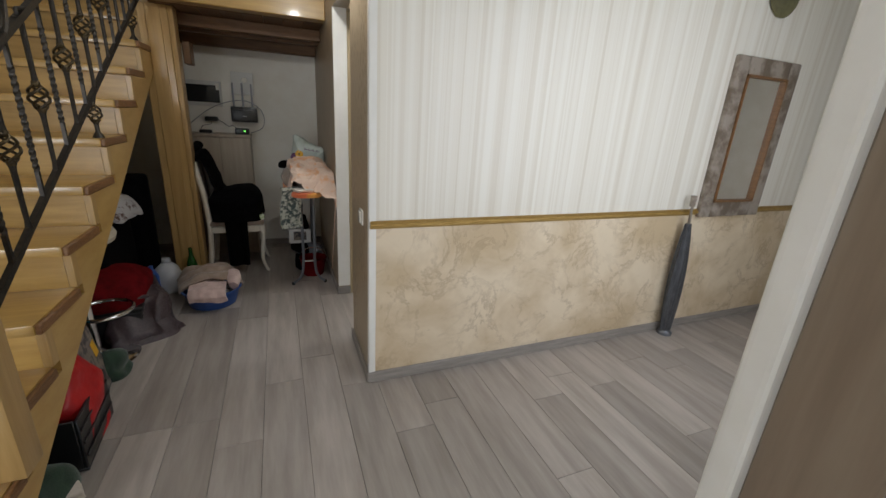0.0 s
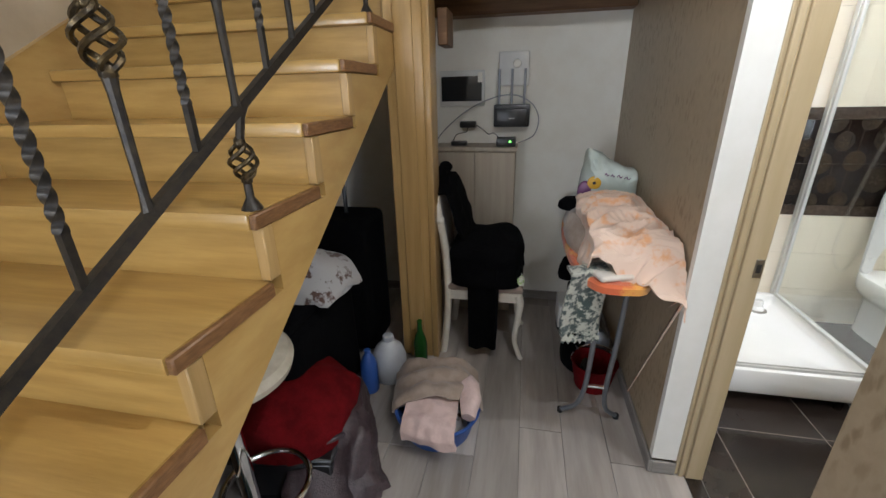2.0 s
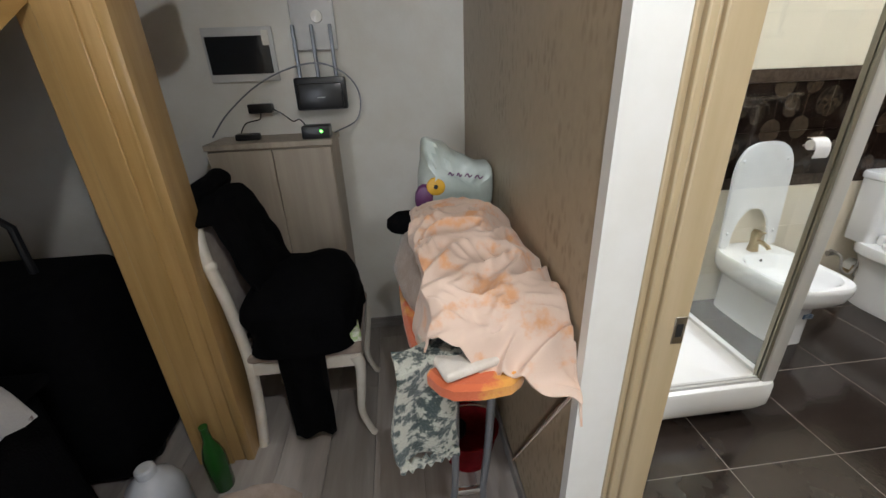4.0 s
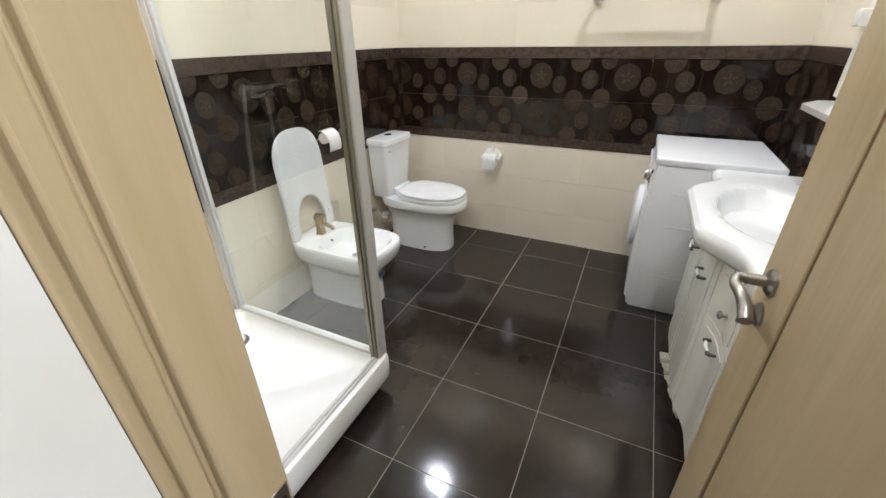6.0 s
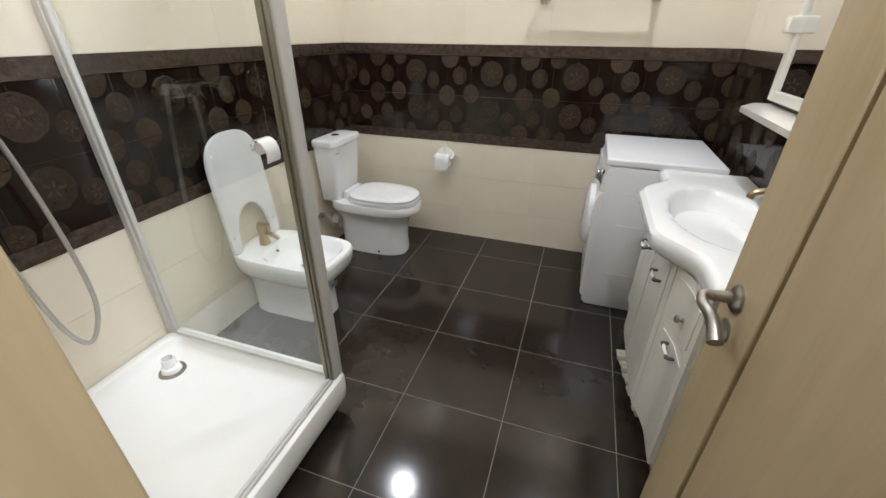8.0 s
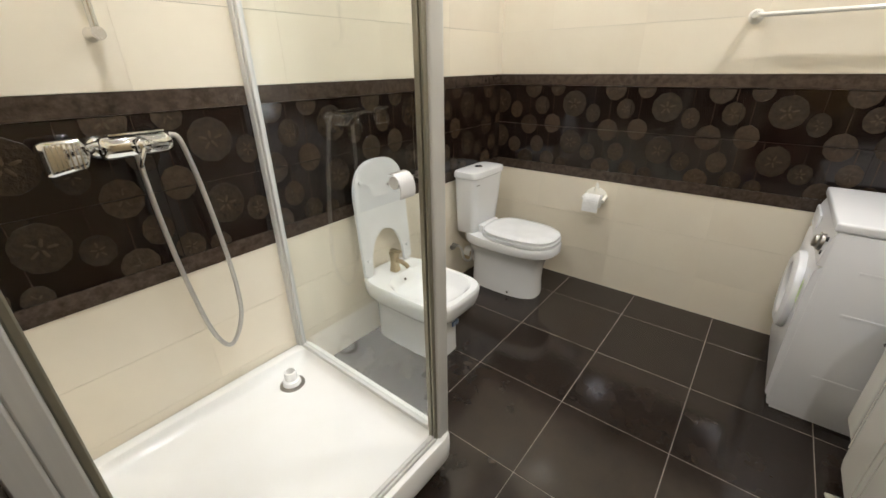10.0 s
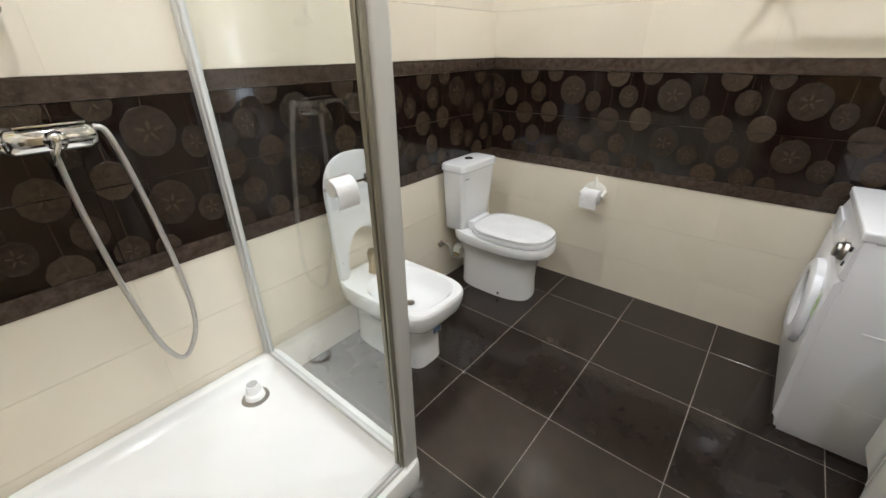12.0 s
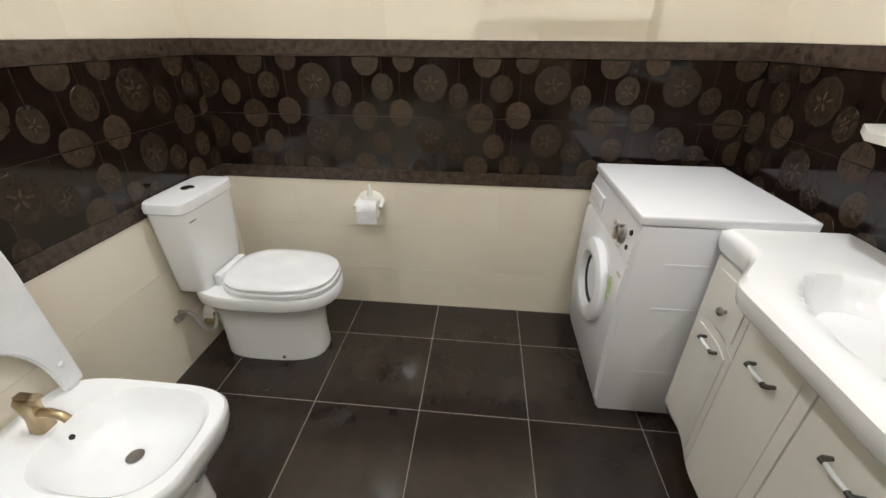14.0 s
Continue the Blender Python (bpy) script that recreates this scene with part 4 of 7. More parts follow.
def shower():
    x0, x1, y0, y1 = X0, 1.50, 3.64, Y1
    t = thing("shower_cabin", pose(0, 0, 0), "square shower with white acrylic tray and glass side panel", "shower")
    # tray: rounded rim, sunken floor
    def rr(inset, z, p=24):
        return oval((x0 + x1) / 2, (y0 + y1) / 2, (x1 - x0) / 2 - inset, (y1 - y0) / 2 - inset, z, 64, p)
    rings = [rr(0.05, 0.05), rr(0.018, 0.055), rr(0.002, 0.085), rr(0.0, 0.13), rr(0.001, 0.182), rr(0.005, 0.195), rr(0.012, 0.1995), rr(0.045, 0.200), rr(0.055, 0.197), rr(0.064, 0.175), rr(0.085, 0.156), rr(0.25, 0.144), rr(0.40, 0.140)]
    tray = part("tray", loft(rings), "acrylic", t)
    for x, y in ((x0 + 0.1, y0 + 0.1), (x1 - 0.1, y0 + 0.1), (x1 - 0.1, y1 - 0.1)):
        part("foot", cyl((x, y, 0), (x, y, 0.06), 0.018, 12), "rubber", tray)
    dr = part("drain", lathe([(0, 0.146), (0.057, 0.146), (0.057, 0.150), (0.045, 0.153), (0, 0.153)], 28, centre=(1.295, 4.39, 0)), "satin_metal", t, "grey drain plate")
    part("drain_cup", lathe([(0, 0.153), (0.040, 0.153), (0.036, 0.170), (0.026, 0.176), (0.026, 0.215), (0.021, 0.216), (0.021, 0.18), (0, 0.18)], 24, centre=(1.295, 4.39, 0)), "acrylic", dr, "white plastic drain insert")
    gx = 1.452
    # fixed side panel
    gl = part("glass_panel", B((gx - 0.003, y0 + 0.075, 0.215, gx + 0.003, y1 - 0.03, 2.08)), "glass", t, "clear glass side panel")
    gl.visible_shadow = False
    part("wall_profile", B((gx - 0.018, y1 - 0.035, 0.20, gx + 0.018, y1 - 0.002, 2.09), (gx - 0.012, y1 - 0.055, 0.20, gx + 0.012, y1 - 0.035, 2.09), bevel=0.003), "alu", t, "aluminium wall profile")
    part("bottom_profile", B((gx - 0.013, y0 + 0.07, 0.198, gx + 0.013, y1 - 0.05, 0.216), bevel=0.002), "alu", t)
    post = part("corner_post", B((gx - 0.020, y0 + 0.018, 0.196, gx + 0.036, y0 + 0.066, 2.11), bevel=0.009, seg=3), "alu", t, "aluminium corner post")
    for a, b, c, d in ((gx - 0.036, y0 + 0.024, gx - 0.0205, y0 + 0.034), (gx - 0.034, y0 + 0.040, gx - 0.0205, y0 + 0.056), (gx - 0.012, y0 + 0.0665, gx + 0.004, y0 + 0.078)):
        part("seal_strip", B((a, b, 0.20, c, d, 2.10), bevel=0.002), "alu_dark", post)
    part("door_track", B((x0 + 0.03, y0 + 0.022, 0.1985, gx - 0.03, y0 + 0.050, 0.214), (x0 + 0.03, y0 + 0.030, 0.214, gx - 0.03, y0 + 0.036, 0.222), bevel=0.002), "alu", t, "aluminium sliding track")
    part("entry_profile", B((x0 + 0.002, y0 + 0.016, 0.20, x0 + 0.040, y0 + 0.058, 2.10), (x0 + 0.040, y0 + 0.022, 0.20, x0 + 0.072, y0 + 0.052, 2.10), bevel=0.004), "alu", t, "aluminium wall profile by the door")
    part("seal_strip", B((x0 + 0.0725, y0 + 0.028, 0.20, x0 + 0.086, y0 + 0.044, 2.10), bevel=0.003), "alu_dark", t, "olive rubber seal")


def shower_mixer():
    zx, y = 1.03, Y1
    t = thing("shower_mixer", pose(zx, y, 1.215), "chrome shower mixer with hand shower and hose", "shower mixer")
    # flattened body with rounded ends
    part("mixer_body", loft([[Vector((x, -0.055 + 0.030 * f * math.cos(a), 0.034 * f * math.sin(a))) for a in np.linspace(0, 2 * math.pi, 20, endpoint=False)] for x, f in ((-0.088, 0.45), (-0.084, 0.8), (-0.074, 1.0), (0.082, 1.0), (0.098, 0.82), (0.104, 0.5))]), "chrome", t)
    part("top_plate", B((-0.06, -0.078, 0.0335, 0.085, -0.030, 0.040), bevel=0.003, seg=2), "chrome", t)
    for x in (-0.075, 0.075):
        part("rosette", lathe([(0, 0), (0.034, 0), (0.030, 0.012), (0.018, 0.020), (0.018, 0.045), (0, 0.045)], 22), "chrome", t, "", pose(x, 0, 0, 90, 0, 0))
    part("mixer_knob", lathe([(0, 0), (0.024, 0), (0.026, 0.010), (0.020, 0.026), (0.008, 0.032), (0, 0.032)], 22), "chrome", t, "", pose(0.01, -0.083, 0.0, 90, 0, 0))
    part("mixer_lever", tube(spline([(0.01, -0.112, -0.005), (-0.004, -0.118, -0.032), (-0.014, -0.116, -0.058)], 4), [0.007, 0.007, 0.007, 0.0065, 0.006, 0.006, 0.005, 0.005, 0.004], 12), "chrome", t)
    head = [(-0.112, 0.014, 0.010), (-0.120, 0.022, 0.030), (-0.128, 0.026, 0.042), (-0.205, 0.026, 0.048), (-0.216, 0.022, 0.044), (-0.220, 0.014, 0.034)]
    hd = part("hand_shower", loft([[Vector((x, -0.068 + math.copysign(abs(math.cos(a)) ** 0.5, math.cos(a)) * w, -0.004 + 0.10 * (x + 0.16) + math.copysign(abs(math.sin(a)) ** 0.5, math.sin(a)) * h)) for a in np.linspace(0, 2 * math.pi, 24, endpoint=False)] for x, w, h in head]), "chrome", t, "square chrome hand shower in its rest")
    for k in range(7):
        part("nozzle_strip", B((-0.204 + k * 0.011, -0.0940, -0.040, -0.199 + k * 0.011, -0.092, 0.032), bevel=0.001), "chrome", hd)
    part("shower_rest", tube([(-0.080, -0.055, 0.010), (-0.098, -0.058, 0.012), (-0.120, -0.066, 0.004)], [0.016, 0.011, 0.013], 12), "chrome", t)
    hose = spline([(0.100, -0.055, 0.022), (0.128, -0.066, -0.01), (0.160, -0.06, -0.22), (0.186, -0.05, -0.52), (0.178, -0.045, -0.71), (0.115, -0.05, -0.815), (0.062, -0.055, -0.73), (0.026, -0.06, -0.50), (0.004, -0.062, -0.22), (0.0, -0.06, -0.03)], 10)
    part("hose", tube(hose, 0.0085, 10), "grey_hose", t, "silver ribbed shower hose")


def slide_bar():
    t = thing("shower_slide_bar", pose(1.03, Y1, 0), "chrome shower slide bar with a hand shower holder", "slide bar")
    part("rail", cyl((0, -0.055, 1.51), (0, -0.055, 2.18), 0.0105, 14), "chrome", t)
    for z in (1.515, 2.175):
        part("bracket", tube([(0, 0, z), (0, -0.03, z), (0, -0.075, z)], [0.020, 0.014, 0.017], 16), "chrome", t)
    s = part("slider", tube([(-0.045, -0.06, 1.965), (-0.04, -0.06, 1.965), (0.03, -0.06, 1.965), (0.035, -0.06, 1.965)], [0.014, 0.020, 0.020, 0.015], 16), "chrome", t, "chrome holder on the rail")
    part("holder_hook", tube([(0.03, -0.06, 1.965), (0.055, -0.075, 1.972), (0.075, -0.085, 1.99)], [0.014, 0.013, 0.016], 12), "chrome", s)


def soap_holder():
    t = thing("soap_dish", pose(X0, 4.30, 1.757), "white wall hook dish holding a green and an orange sponge", "soap dish")
    part("arm", tube(spline([(0, 0, 0.20), (0.03, 0, 0.185), (0.045, 0, 0.09), (0.06, 0, 0.0)], 5), [0.02 - 0.0004 * i for i in range(16)], 12), "white_gloss", t)
    part("dish", lathe([(0, -0.03), (0.03, -0.02), (0.06, 0.02), (0.066, 0.03), (0.06, 0.03), (0, 0.012)], 24, centre=(0.085, 0, 0), sx=1.1), "white_gloss", t)
    part("drip_foot", lathe([(0, -0.06), (0.012, -0.058), (0.02, -0.04), (0.02, -0.026), (0, -0.02)], 16, centre=(0.085, 0, 0)), "white_gloss", t)
    return t


def sponge(name, m, mat, label, sx, sy, sz):
    o = thing(name, m, label, "sponge")
    bm = B((-sx, -sy, 0, sx, sy, sz), bevel=min(sx, sy, sz) * 0.45, seg=4)
    bmesh.ops.subdivide_edges(bm, edges=bm.edges[:], cuts=2, use_grid_fill=True)
    part("sponge_body", rumple(bm, 0.006, 30), mat, o)


def bath_mat():
    t = thing("bath_mat", pose(1.872, 2.155, 0.0, 0, 0, 9), "striped cotton mat on the floor by the vanity", "mat")
    n = 15
    for i in range(n):
        x = i * 0.0275
        part("stripe", B((x, 0.003 * math.sin(i), 0.001, x + 0.0275, 0.318 + 0.004 * math.sin(i * 1.7), 0.012 + 0.002 * (i % 2)), bevel=0.003), "cloth_cream" if i % 3 else "cloth_grey", t)


def ceiling_spot(x, y):
    t = thing("ceiling_spot", pose(x, y, H), "small round recessed ceiling spot, lit", "ceiling lamp", "bathroom ceiling spots")
    part("ring", lathe([(0.036, 0), (0.05, 0), (0.048, -0.008), (0.040, -0.012), (0.036, -0.010)], 24), "chrome", t)
    part("bulb", lathe([(0, -0.003), (0.034, -0.003), (0.034, -0.008), (0.028, -0.018), (0.016, -0.025), (0, -0.027)], 20), "bulb", t)
    return t


M["grey_iron"] = material("dark_antique_metal", (0.16, 0.15, 0.13), 0.35, 0.9, colour2=(0.09, 0.085, 0.075), scale=40)
M["paper"] = material("white_tissue_paper", (0.82, 0.81, 0.79), 0.9, scale=30, bump=0.2, bump_scale=120)
M["sticker_green"] = material("green_paper_sticker", (0.45, 0.60, 0.25), 0.5, colour2=(0.75, 0.78, 0.65), scale=40, contrast=(0.45, 0.5))
M["label_blue"] = material("blue_printed_label", (0.10, 0.18, 0.34), 0.4, colour2=(0.45, 0.50, 0.55), scale=60, contrast=(0.45, 0.52))
M["cloth_cream"] = material("cream_cotton", (0.62, 0.58, 0.46), 0.95, scale=120, bump=0.4, sheen=0.3)
M["cloth_grey"] = material("grey_cotton", (0.36, 0.34, 0.28), 0.95, scale=120, bump=0.4, sheen=0.3)
M["sponge_green"] = material("lime_sponge", (0.42, 0.68, 0.02), 0.9, colour2=(0.30, 0.52, 0.01), scale=80, bump=0.6)
M["sponge_orange"] = material("orange_sponge", (0.82, 0.46, 0.05), 0.9, colour2=(0.58, 0.28, 0.03), scale=60, bump=0.6)

toilet()
bidet()
paper_holder()
glass_roll_holder()
washing_machine()
vanity()
washbasin_top()
vanity_mirror()
towel_rail()
shower()
shower_mixer()
slide_bar()
soap_holder()
sponge("green_sponge", pose(X0 + 0.103, 4.285, 1.782), "sponge_green", "lime green bath sponge in the dish", 0.076, 0.05, 0.055)
sponge("orange_sponge", pose(X0 + 0.11, 4.315, 1.830), "sponge_orange", "orange bath sponge lying on the green one", 0.082, 0.07, 0.045)
bath_mat()
first = ceiling_spot(*SPOTS[0])
for x, y in SPOTS[1:]:
    copy_thing(first, pose(x, y, H))
vent = thing("ceiling_vent", pose(3.17, 4.50, H), "small round white ceiling vent in the corner", "vent")
part("vent_ring", lathe([(0.03, 0), (0.055, 0), (0.05, -0.02), (0.035, -0.03), (0.02, -0.012)], 24), "white_gloss", vent)

# ---- stairs and hall ----
SX = -0.83                       # open side of the stairs
RUN, RISE, TY, TZ = 0.297, 0.1855, 1.684, 0.672


def tread_at(j):
    return TY + RUN * j, TZ + RISE * j


def nosing(y):
    return TZ + RISE / RUN * (y - TY)


def staircase():
    t = thing("staircase", pose(0, 0, 0), "varnished yellow pine staircase with closed risers and brown tread ends", "staircase")
    for j in range(-3, 9):
        y, z = tread_at(j)
        part("tread", B((XW + 0.034, y, z - 0.042, SX - 0.012, y + RUN + 0.045, z), bevel=0.008, seg=2), "pine", t)
        part("tread_end", B((SX - 0.0125, y + 0.003, z - 0.040, SX + 0.006, y + RUN + 0.03, z - 0.002), bevel=0.004), "end_grain", t, "brown end grain of a tread")
        part("riser", B((XW + 0.034, y + 0.035, z - RISE - 0.0005, SX - 0.016, y + 0.055, z - 0.043)), "pine", t)
        part("riser_end", B((SX - 0.030, y + 0.030, z - RISE + 0.001, SX - 0.001, y + 0.075, z - 0.043), bevel=0.003), "pine_up", t)
    # cut stringer on the open side: saw-tooth top, straight underside
    xa, xb = SX - 0.045, SX - 0.003
    bm = bmesh.new()
    cols = []
    for j in range(-3, 9):
        y, z = tread_at(j)
        ya, yb, zt = y + 0.0755, y + RUN + 0.0755, z - 0.043
        cols.append((ya, max(nosing(ya) - 0.36, 0.0), zt))
        cols.append((yb, max(nosing(yb) - 0.36, 0.0), zt))
    for a, b in zip(cols[::2], cols[1::2]):
        q = [bm.verts.new((x, y, z)) for x in (xa, xb) for y, z in ((a[0], a[1]), (b[0], b[1]), (b[0], b[2]), (a[0], a[2]))]
        bm.faces.new(q[:4]), bm.faces.new(q[4:])
        for k in (0, 2, 3) if b is not cols[-1] else (0, 1, 2, 3):
            bm.faces.new((q[k], q[(k + 1) % 4], q[4 + (k + 1) % 4], q[4 + k]))
    bmesh.ops.remove_doubles(bm, verts=bm.verts[:], dist=0.0005)
    part("stringer", bm, "pine_side", t, "pine stringer following the steps", smooth=False)
    # wall stringer as a sloping skirting
    y0, y1 = 0.75, tread_at(8)[0] + RUN
    rg = [[Vector((x, y, z)) for y, z in ((y0, 0.0), (y0, nosing(y0) + 0.10), (y1, nosing(y1) + 0.10), (y1, nosing(y1) - 0.30), (1.2, 0.0))] for x in (XW + 0.002, XW + 0.032)]
    part("wall_stringer", loft(rg), "pine_side", t, smooth=False)
    part("newel", B((SX - 0.075, 1.385, 0.3, SX + 0.025, 1.485, 1.31), (SX - 0.085, 1.375, 1.31, SX + 0.035, 1.495, 1.345), bevel=0.006, seg=2), "pine_up", t, "square pine newel post")


def basket(bm, c, r, h, wires=4):
    """Twisted cage of a wrought-iron baluster."""
    for w in range(wires):
        pts = []
        for i in range(15):
            s = i / 14
            a = 2 * math.pi * (w / wires + 0.75 * s)
            rr = 0.006 + r * math.sin(math.pi * s) ** 0.8
            pts.append(Vector(c) + Vector((rr * math.cos(a), rr * math.sin(a), -h / 2 + h * s)))
        tube(pts, 0.0052, 6, bm)
    for s in (-1, 1):
        lathe([(0.008, s * h / 2 - 0.012), (0.013, s * h / 2 - 0.006), (0.013, s * h / 2 + 0.006), (0.008, s * h / 2 + 0.014)], 10, bm, c)


def railing():
    t = thing("stair_railing", pose(0, 0, 0), "black wrought-iron stair railing with twisted bars, baskets and scrolls", "railing")
    slope = 0.585
    top = lambda y: 1.338 + slope * (y - 1.49)
    bot = lambda y: 0.815 + slope * (y - 1.50)
    x = SX

    def flat(za, ya, zb, yb, w, h):
        d = Vector((0, yb - ya, zb - za)).normalized()
        up = Vector((0, -d.z, d.y))
        rings = []
        for y, z in ((ya, za), (yb, zb)):
            rings.append([Vector((x, y, z)) + Vector((sx * w, 0, 0)) + up * sz * h for sx, sz in ((-1, -0.6), (-0.7, 1), (0.7, 1), (1, -0.6))])
        return loft(rings)
    part("middle_rail", flat(top(1.47), 1.47, top(4.35), 4.35, 0.014, 0.013), "iron", t)
    part("bottom_rail", flat(bot(1.47), 1.47, bot(4.35), 4.35, 0.012, 0.011), "iron", t)
    part("handrail", flat(1.565, 1.55, 1.565 + slope * 2.9, 4.45, 0.022, 0.014), "iron", t)
    i, y = 0, 1.515
    while y < 4.3:
        za, zb = bot(y) + 0.004, top(y) - 0.006
        bm = bmesh.new()
        if i % 2 == 0:
            zm = (za + zb) / 2 + 0.005
            tube([(x, y, za), (x, y, za + 0.03), (x, y, zm - 0.075), (x, y, zm - 0.045)], [0.011, 0.008, 0.009, 0.012], 8, bm)
            tube([(x, y, zm + 0.045), (x, y, zm + 0.075), (x, y, zb)], [0.012, 0.009, 0.0095], 8, bm)
            b = part("baluster", bm, "iron", t)
            bk = bmesh.new()
            basket(bk, (x, y, zm), 0.024, 0.092)
            part("basket", bk, "brass_iron", b, "twisted iron basket rubbed to bronze")
        else:
            n = 92
            pts = [(x, y, za + (zb - za) * k / n) for k in range(n + 1)]
            tube(pts[:17], 0.0088, 4, bm)
            tube(pts[16:79], 0.0098, 4, bm, twist=0.36)
            tube(pts[78:], 0.0088, 4, bm)
            part("twisted_baluster", bm, "iron", t)
        y += 0.1355
        i += 1
    # short feet between the bottom rail and the treads
    for j in (3, 6):
        fy, fz = tread_at(j)
        fy += 0.05
        bm = bmesh.new()
        tube([(x - 0.03, fy, fz), (x - 0.03, fy, fz + 0.006), (x - 0.03, fy, fz + 0.03), (x - 0.03, fy, fz + 0.075)], [0.026, 0.024, 0.010, 0.010], 10, bm)
        f = part("rail_foot", bm, "iron", t)
        part("rail_stem", tube([(x - 0.03, fy, fz + 0.155), (x - 0.015, fy, bot(fy) - 0.03), (x, fy, bot(fy))], [0.010, 0.010, 0.012], 8), "iron", f)
        bk = bmesh.new()
        basket(bk, (x - 0.03, fy, fz + 0.115), 0.024, 0.085)
        part("basket", bk, "brass_iron", f)

    def scroll(pts, r0, r1, name="scroll"):
        p = spline([(x, a, b) for a, b in pts], 7)
        part(name, tube(p, [r0 + (r1 - r0) * i / (len(p) - 1) for i in range(len(p))], 8), "iron", t)
    # sweeping leaves between middle rail and handrail
    for k in (0, 1):
        o = k * 0.72
        s = lambda pts: [(a + o, b + o * slope) for a, b in pts]
        scroll(s([(1.47, 1.530), (1.55, 1.522), (1.65, 1.528), (1.73, 1.527), (1.81, 1.560), (1.842, 1.614), (1.816, 1.665), (1.78, 1.675)]), 0.007, 0.006)
        scroll(s([(1.70, 1.598), (1.695, 1.585), (1.712, 1.577), (1.735, 1.588), (1.753, 1.617), (1.757, 1.655)]), 0.011, 0.006)
        scroll(s([(1.47, 1.512), (1.567, 1.497), (1.645, 1.490), (1.72, 1.489), (1.804, 1.516), (1.872, 1.551), (1.938, 1.617), (1.965, 1.70), (1.955, 1.78)]), 0.007, 0.014)
        scroll(s([(1.47, 1.490), (1.56, 1.473), (1.61, 1.463), (1.66, 1.461), (1.757, 1.494)]), 0.005, 0.008)
        scroll(s([(1.79, 1.672), (1.86, 1.64), (1.91, 1.615), (1.935, 1.66), (1.905, 1.70), (1.87, 1.685)]), 0.006, 0.006)
        scroll(s([(2.02, 1.665), (2.03, 1.64), (2.045, 1.66), (2.04, 1.69), (2.08, 1.70), (2.12, 1.71)]), 0.008, 0.005)
    # volute on the newel
    p = []
    for i in range(30):
        a = -1.0 + 7.6 * i / 29
        r = 0.045 * (1 - i / 36)
        p.append((x, 1.487 + r * math.cos(a), 1.385 + r * math.sin(a)))
    part("volute", tube(p, [0.009 - 0.0001 * i for i in range(30)], 8), "iron", t)


def landing():
    t = thing("landing", pose(0, 0, 0), "dark-stained wooden landing on beams over the end of the hall", "landing", kind="structure")
    part("front_beam", B((-0.80, 3.58, 2.065, HX - 0.002, 3.70, 2.30), bevel=0.006), "pine", t, "lighter pine front beam")
    part("back_beam", B((-0.80, 4.50, 1.915, HX - 0.002, YN - 0.002, 2.06), bevel=0.006), "beam", t)
    part("side_joist", B((-0.655, 3.90, 1.70, -0.605, 4.06, 1.86), bevel=0.005), "beam", t)
    x = -0.80
    while x < HX - 0.05:
        part("board", B((x, 3.702, 2.062, min(x + 0.142, HX - 0.003), 4.618, 2.085), bevel=0.004), "beam", t)
        x += 0.145
    for y in (3.98, 4.25):
        part("joist", B((-0.80, y, 1.975, HX - 0.002, y + 0.07, 2.061), bevel=0.005), "beam", t)
    post = thing("wooden_post", pose(-0.77, 3.835, 0), "tall square pine post under the landing", "post", kind="structure")
    part("shaft", B((-0.11, -0.075, 0, 0.075, 0.075, 2.062), bevel=0.006), "pine_up", post)
    part("cover_strip", B((0.0755, -0.079, 0, 0.108, 0.06, 2.06), bevel=0.006, seg=2), "pine_up", post, "rounded pine cover strip")
    part("front_strip", B((-0.06, -0.085, 0, 0.03, -0.0755, 2.06), bevel=0.003), "pine_up", post)


M["pine_side"] = material("varnished_pine_side", (0.52, 0.34, 0.115), 0.36, colour2=(0.43, 0.265, 0.08), scale=4, stretch=(5, 1.2, 4), bump=0.08, bump_scale=12, detail=7, coat=0.2)
staircase()
railing()
landing()

# ---- loose things in the hall ----
def cloth_mat(name, c, c2, scale=9, contrast=(0.42, 0.58), bump=0.25):
    return material(name, c, 0.95, colour2=c2, scale=scale, contrast=contrast, bump=bump, bump_scale=160, sheen=0.3)


M["peach_cloth"] = cloth_mat("peach_cotton", (0.70, 0.53, 0.42), (0.70, 0.37, 0.19), 13, (0.34, 0.48), 0.06)
M["beige_towel"] = cloth_mat("beige_terry", (0.34, 0.27, 0.22), (0.29, 0.225, 0.18), 20)
M["pink_towel"] = cloth_mat("pale_pink_terry", (0.66, 0.50, 0.46), (0.58, 0.43, 0.39), 20)
M["knit"] = cloth_mat("grey_green_knit", (0.45, 0.45, 0.38), (0.05, 0.07, 0.065), 38, (0.46, 0.54), 0.6)
M["orange_print"] = cloth_mat("orange_printed_cover", (0.62, 0.14, 0.05), (0.72, 0.33, 0.06), 9, (0.42, 0.5))
M["yellow_cloth"] = cloth_mat("yellow_cotton", (0.75, 0.50, 0.03), (0.62, 0.38, 0.02), 14)
M["white_cloth"] = cloth_mat("off_white_cotton", (0.70, 0.64, 0.56), (0.62, 0.56, 0.48), 14)
M["black_cloth"] = material("black_wool", (0.0035, 0.0035, 0.004), 0.95, colour2=(0.002, 0.002, 0.0025), scale=30, bump=0.3, bump_scale=160)
M["red_cloth"] = material("dark_red_fleece", (0.15, 0.006, 0.008), 0.95, colour2=(0.09, 0.004, 0.005), scale=14, bump=0.3, bump_scale=120)
for m in ("red_cloth", "black_cloth"):
    M[m].node_tree.nodes["Principled BSDF"].inputs["Specular IOR Level"].default_value = 0.08
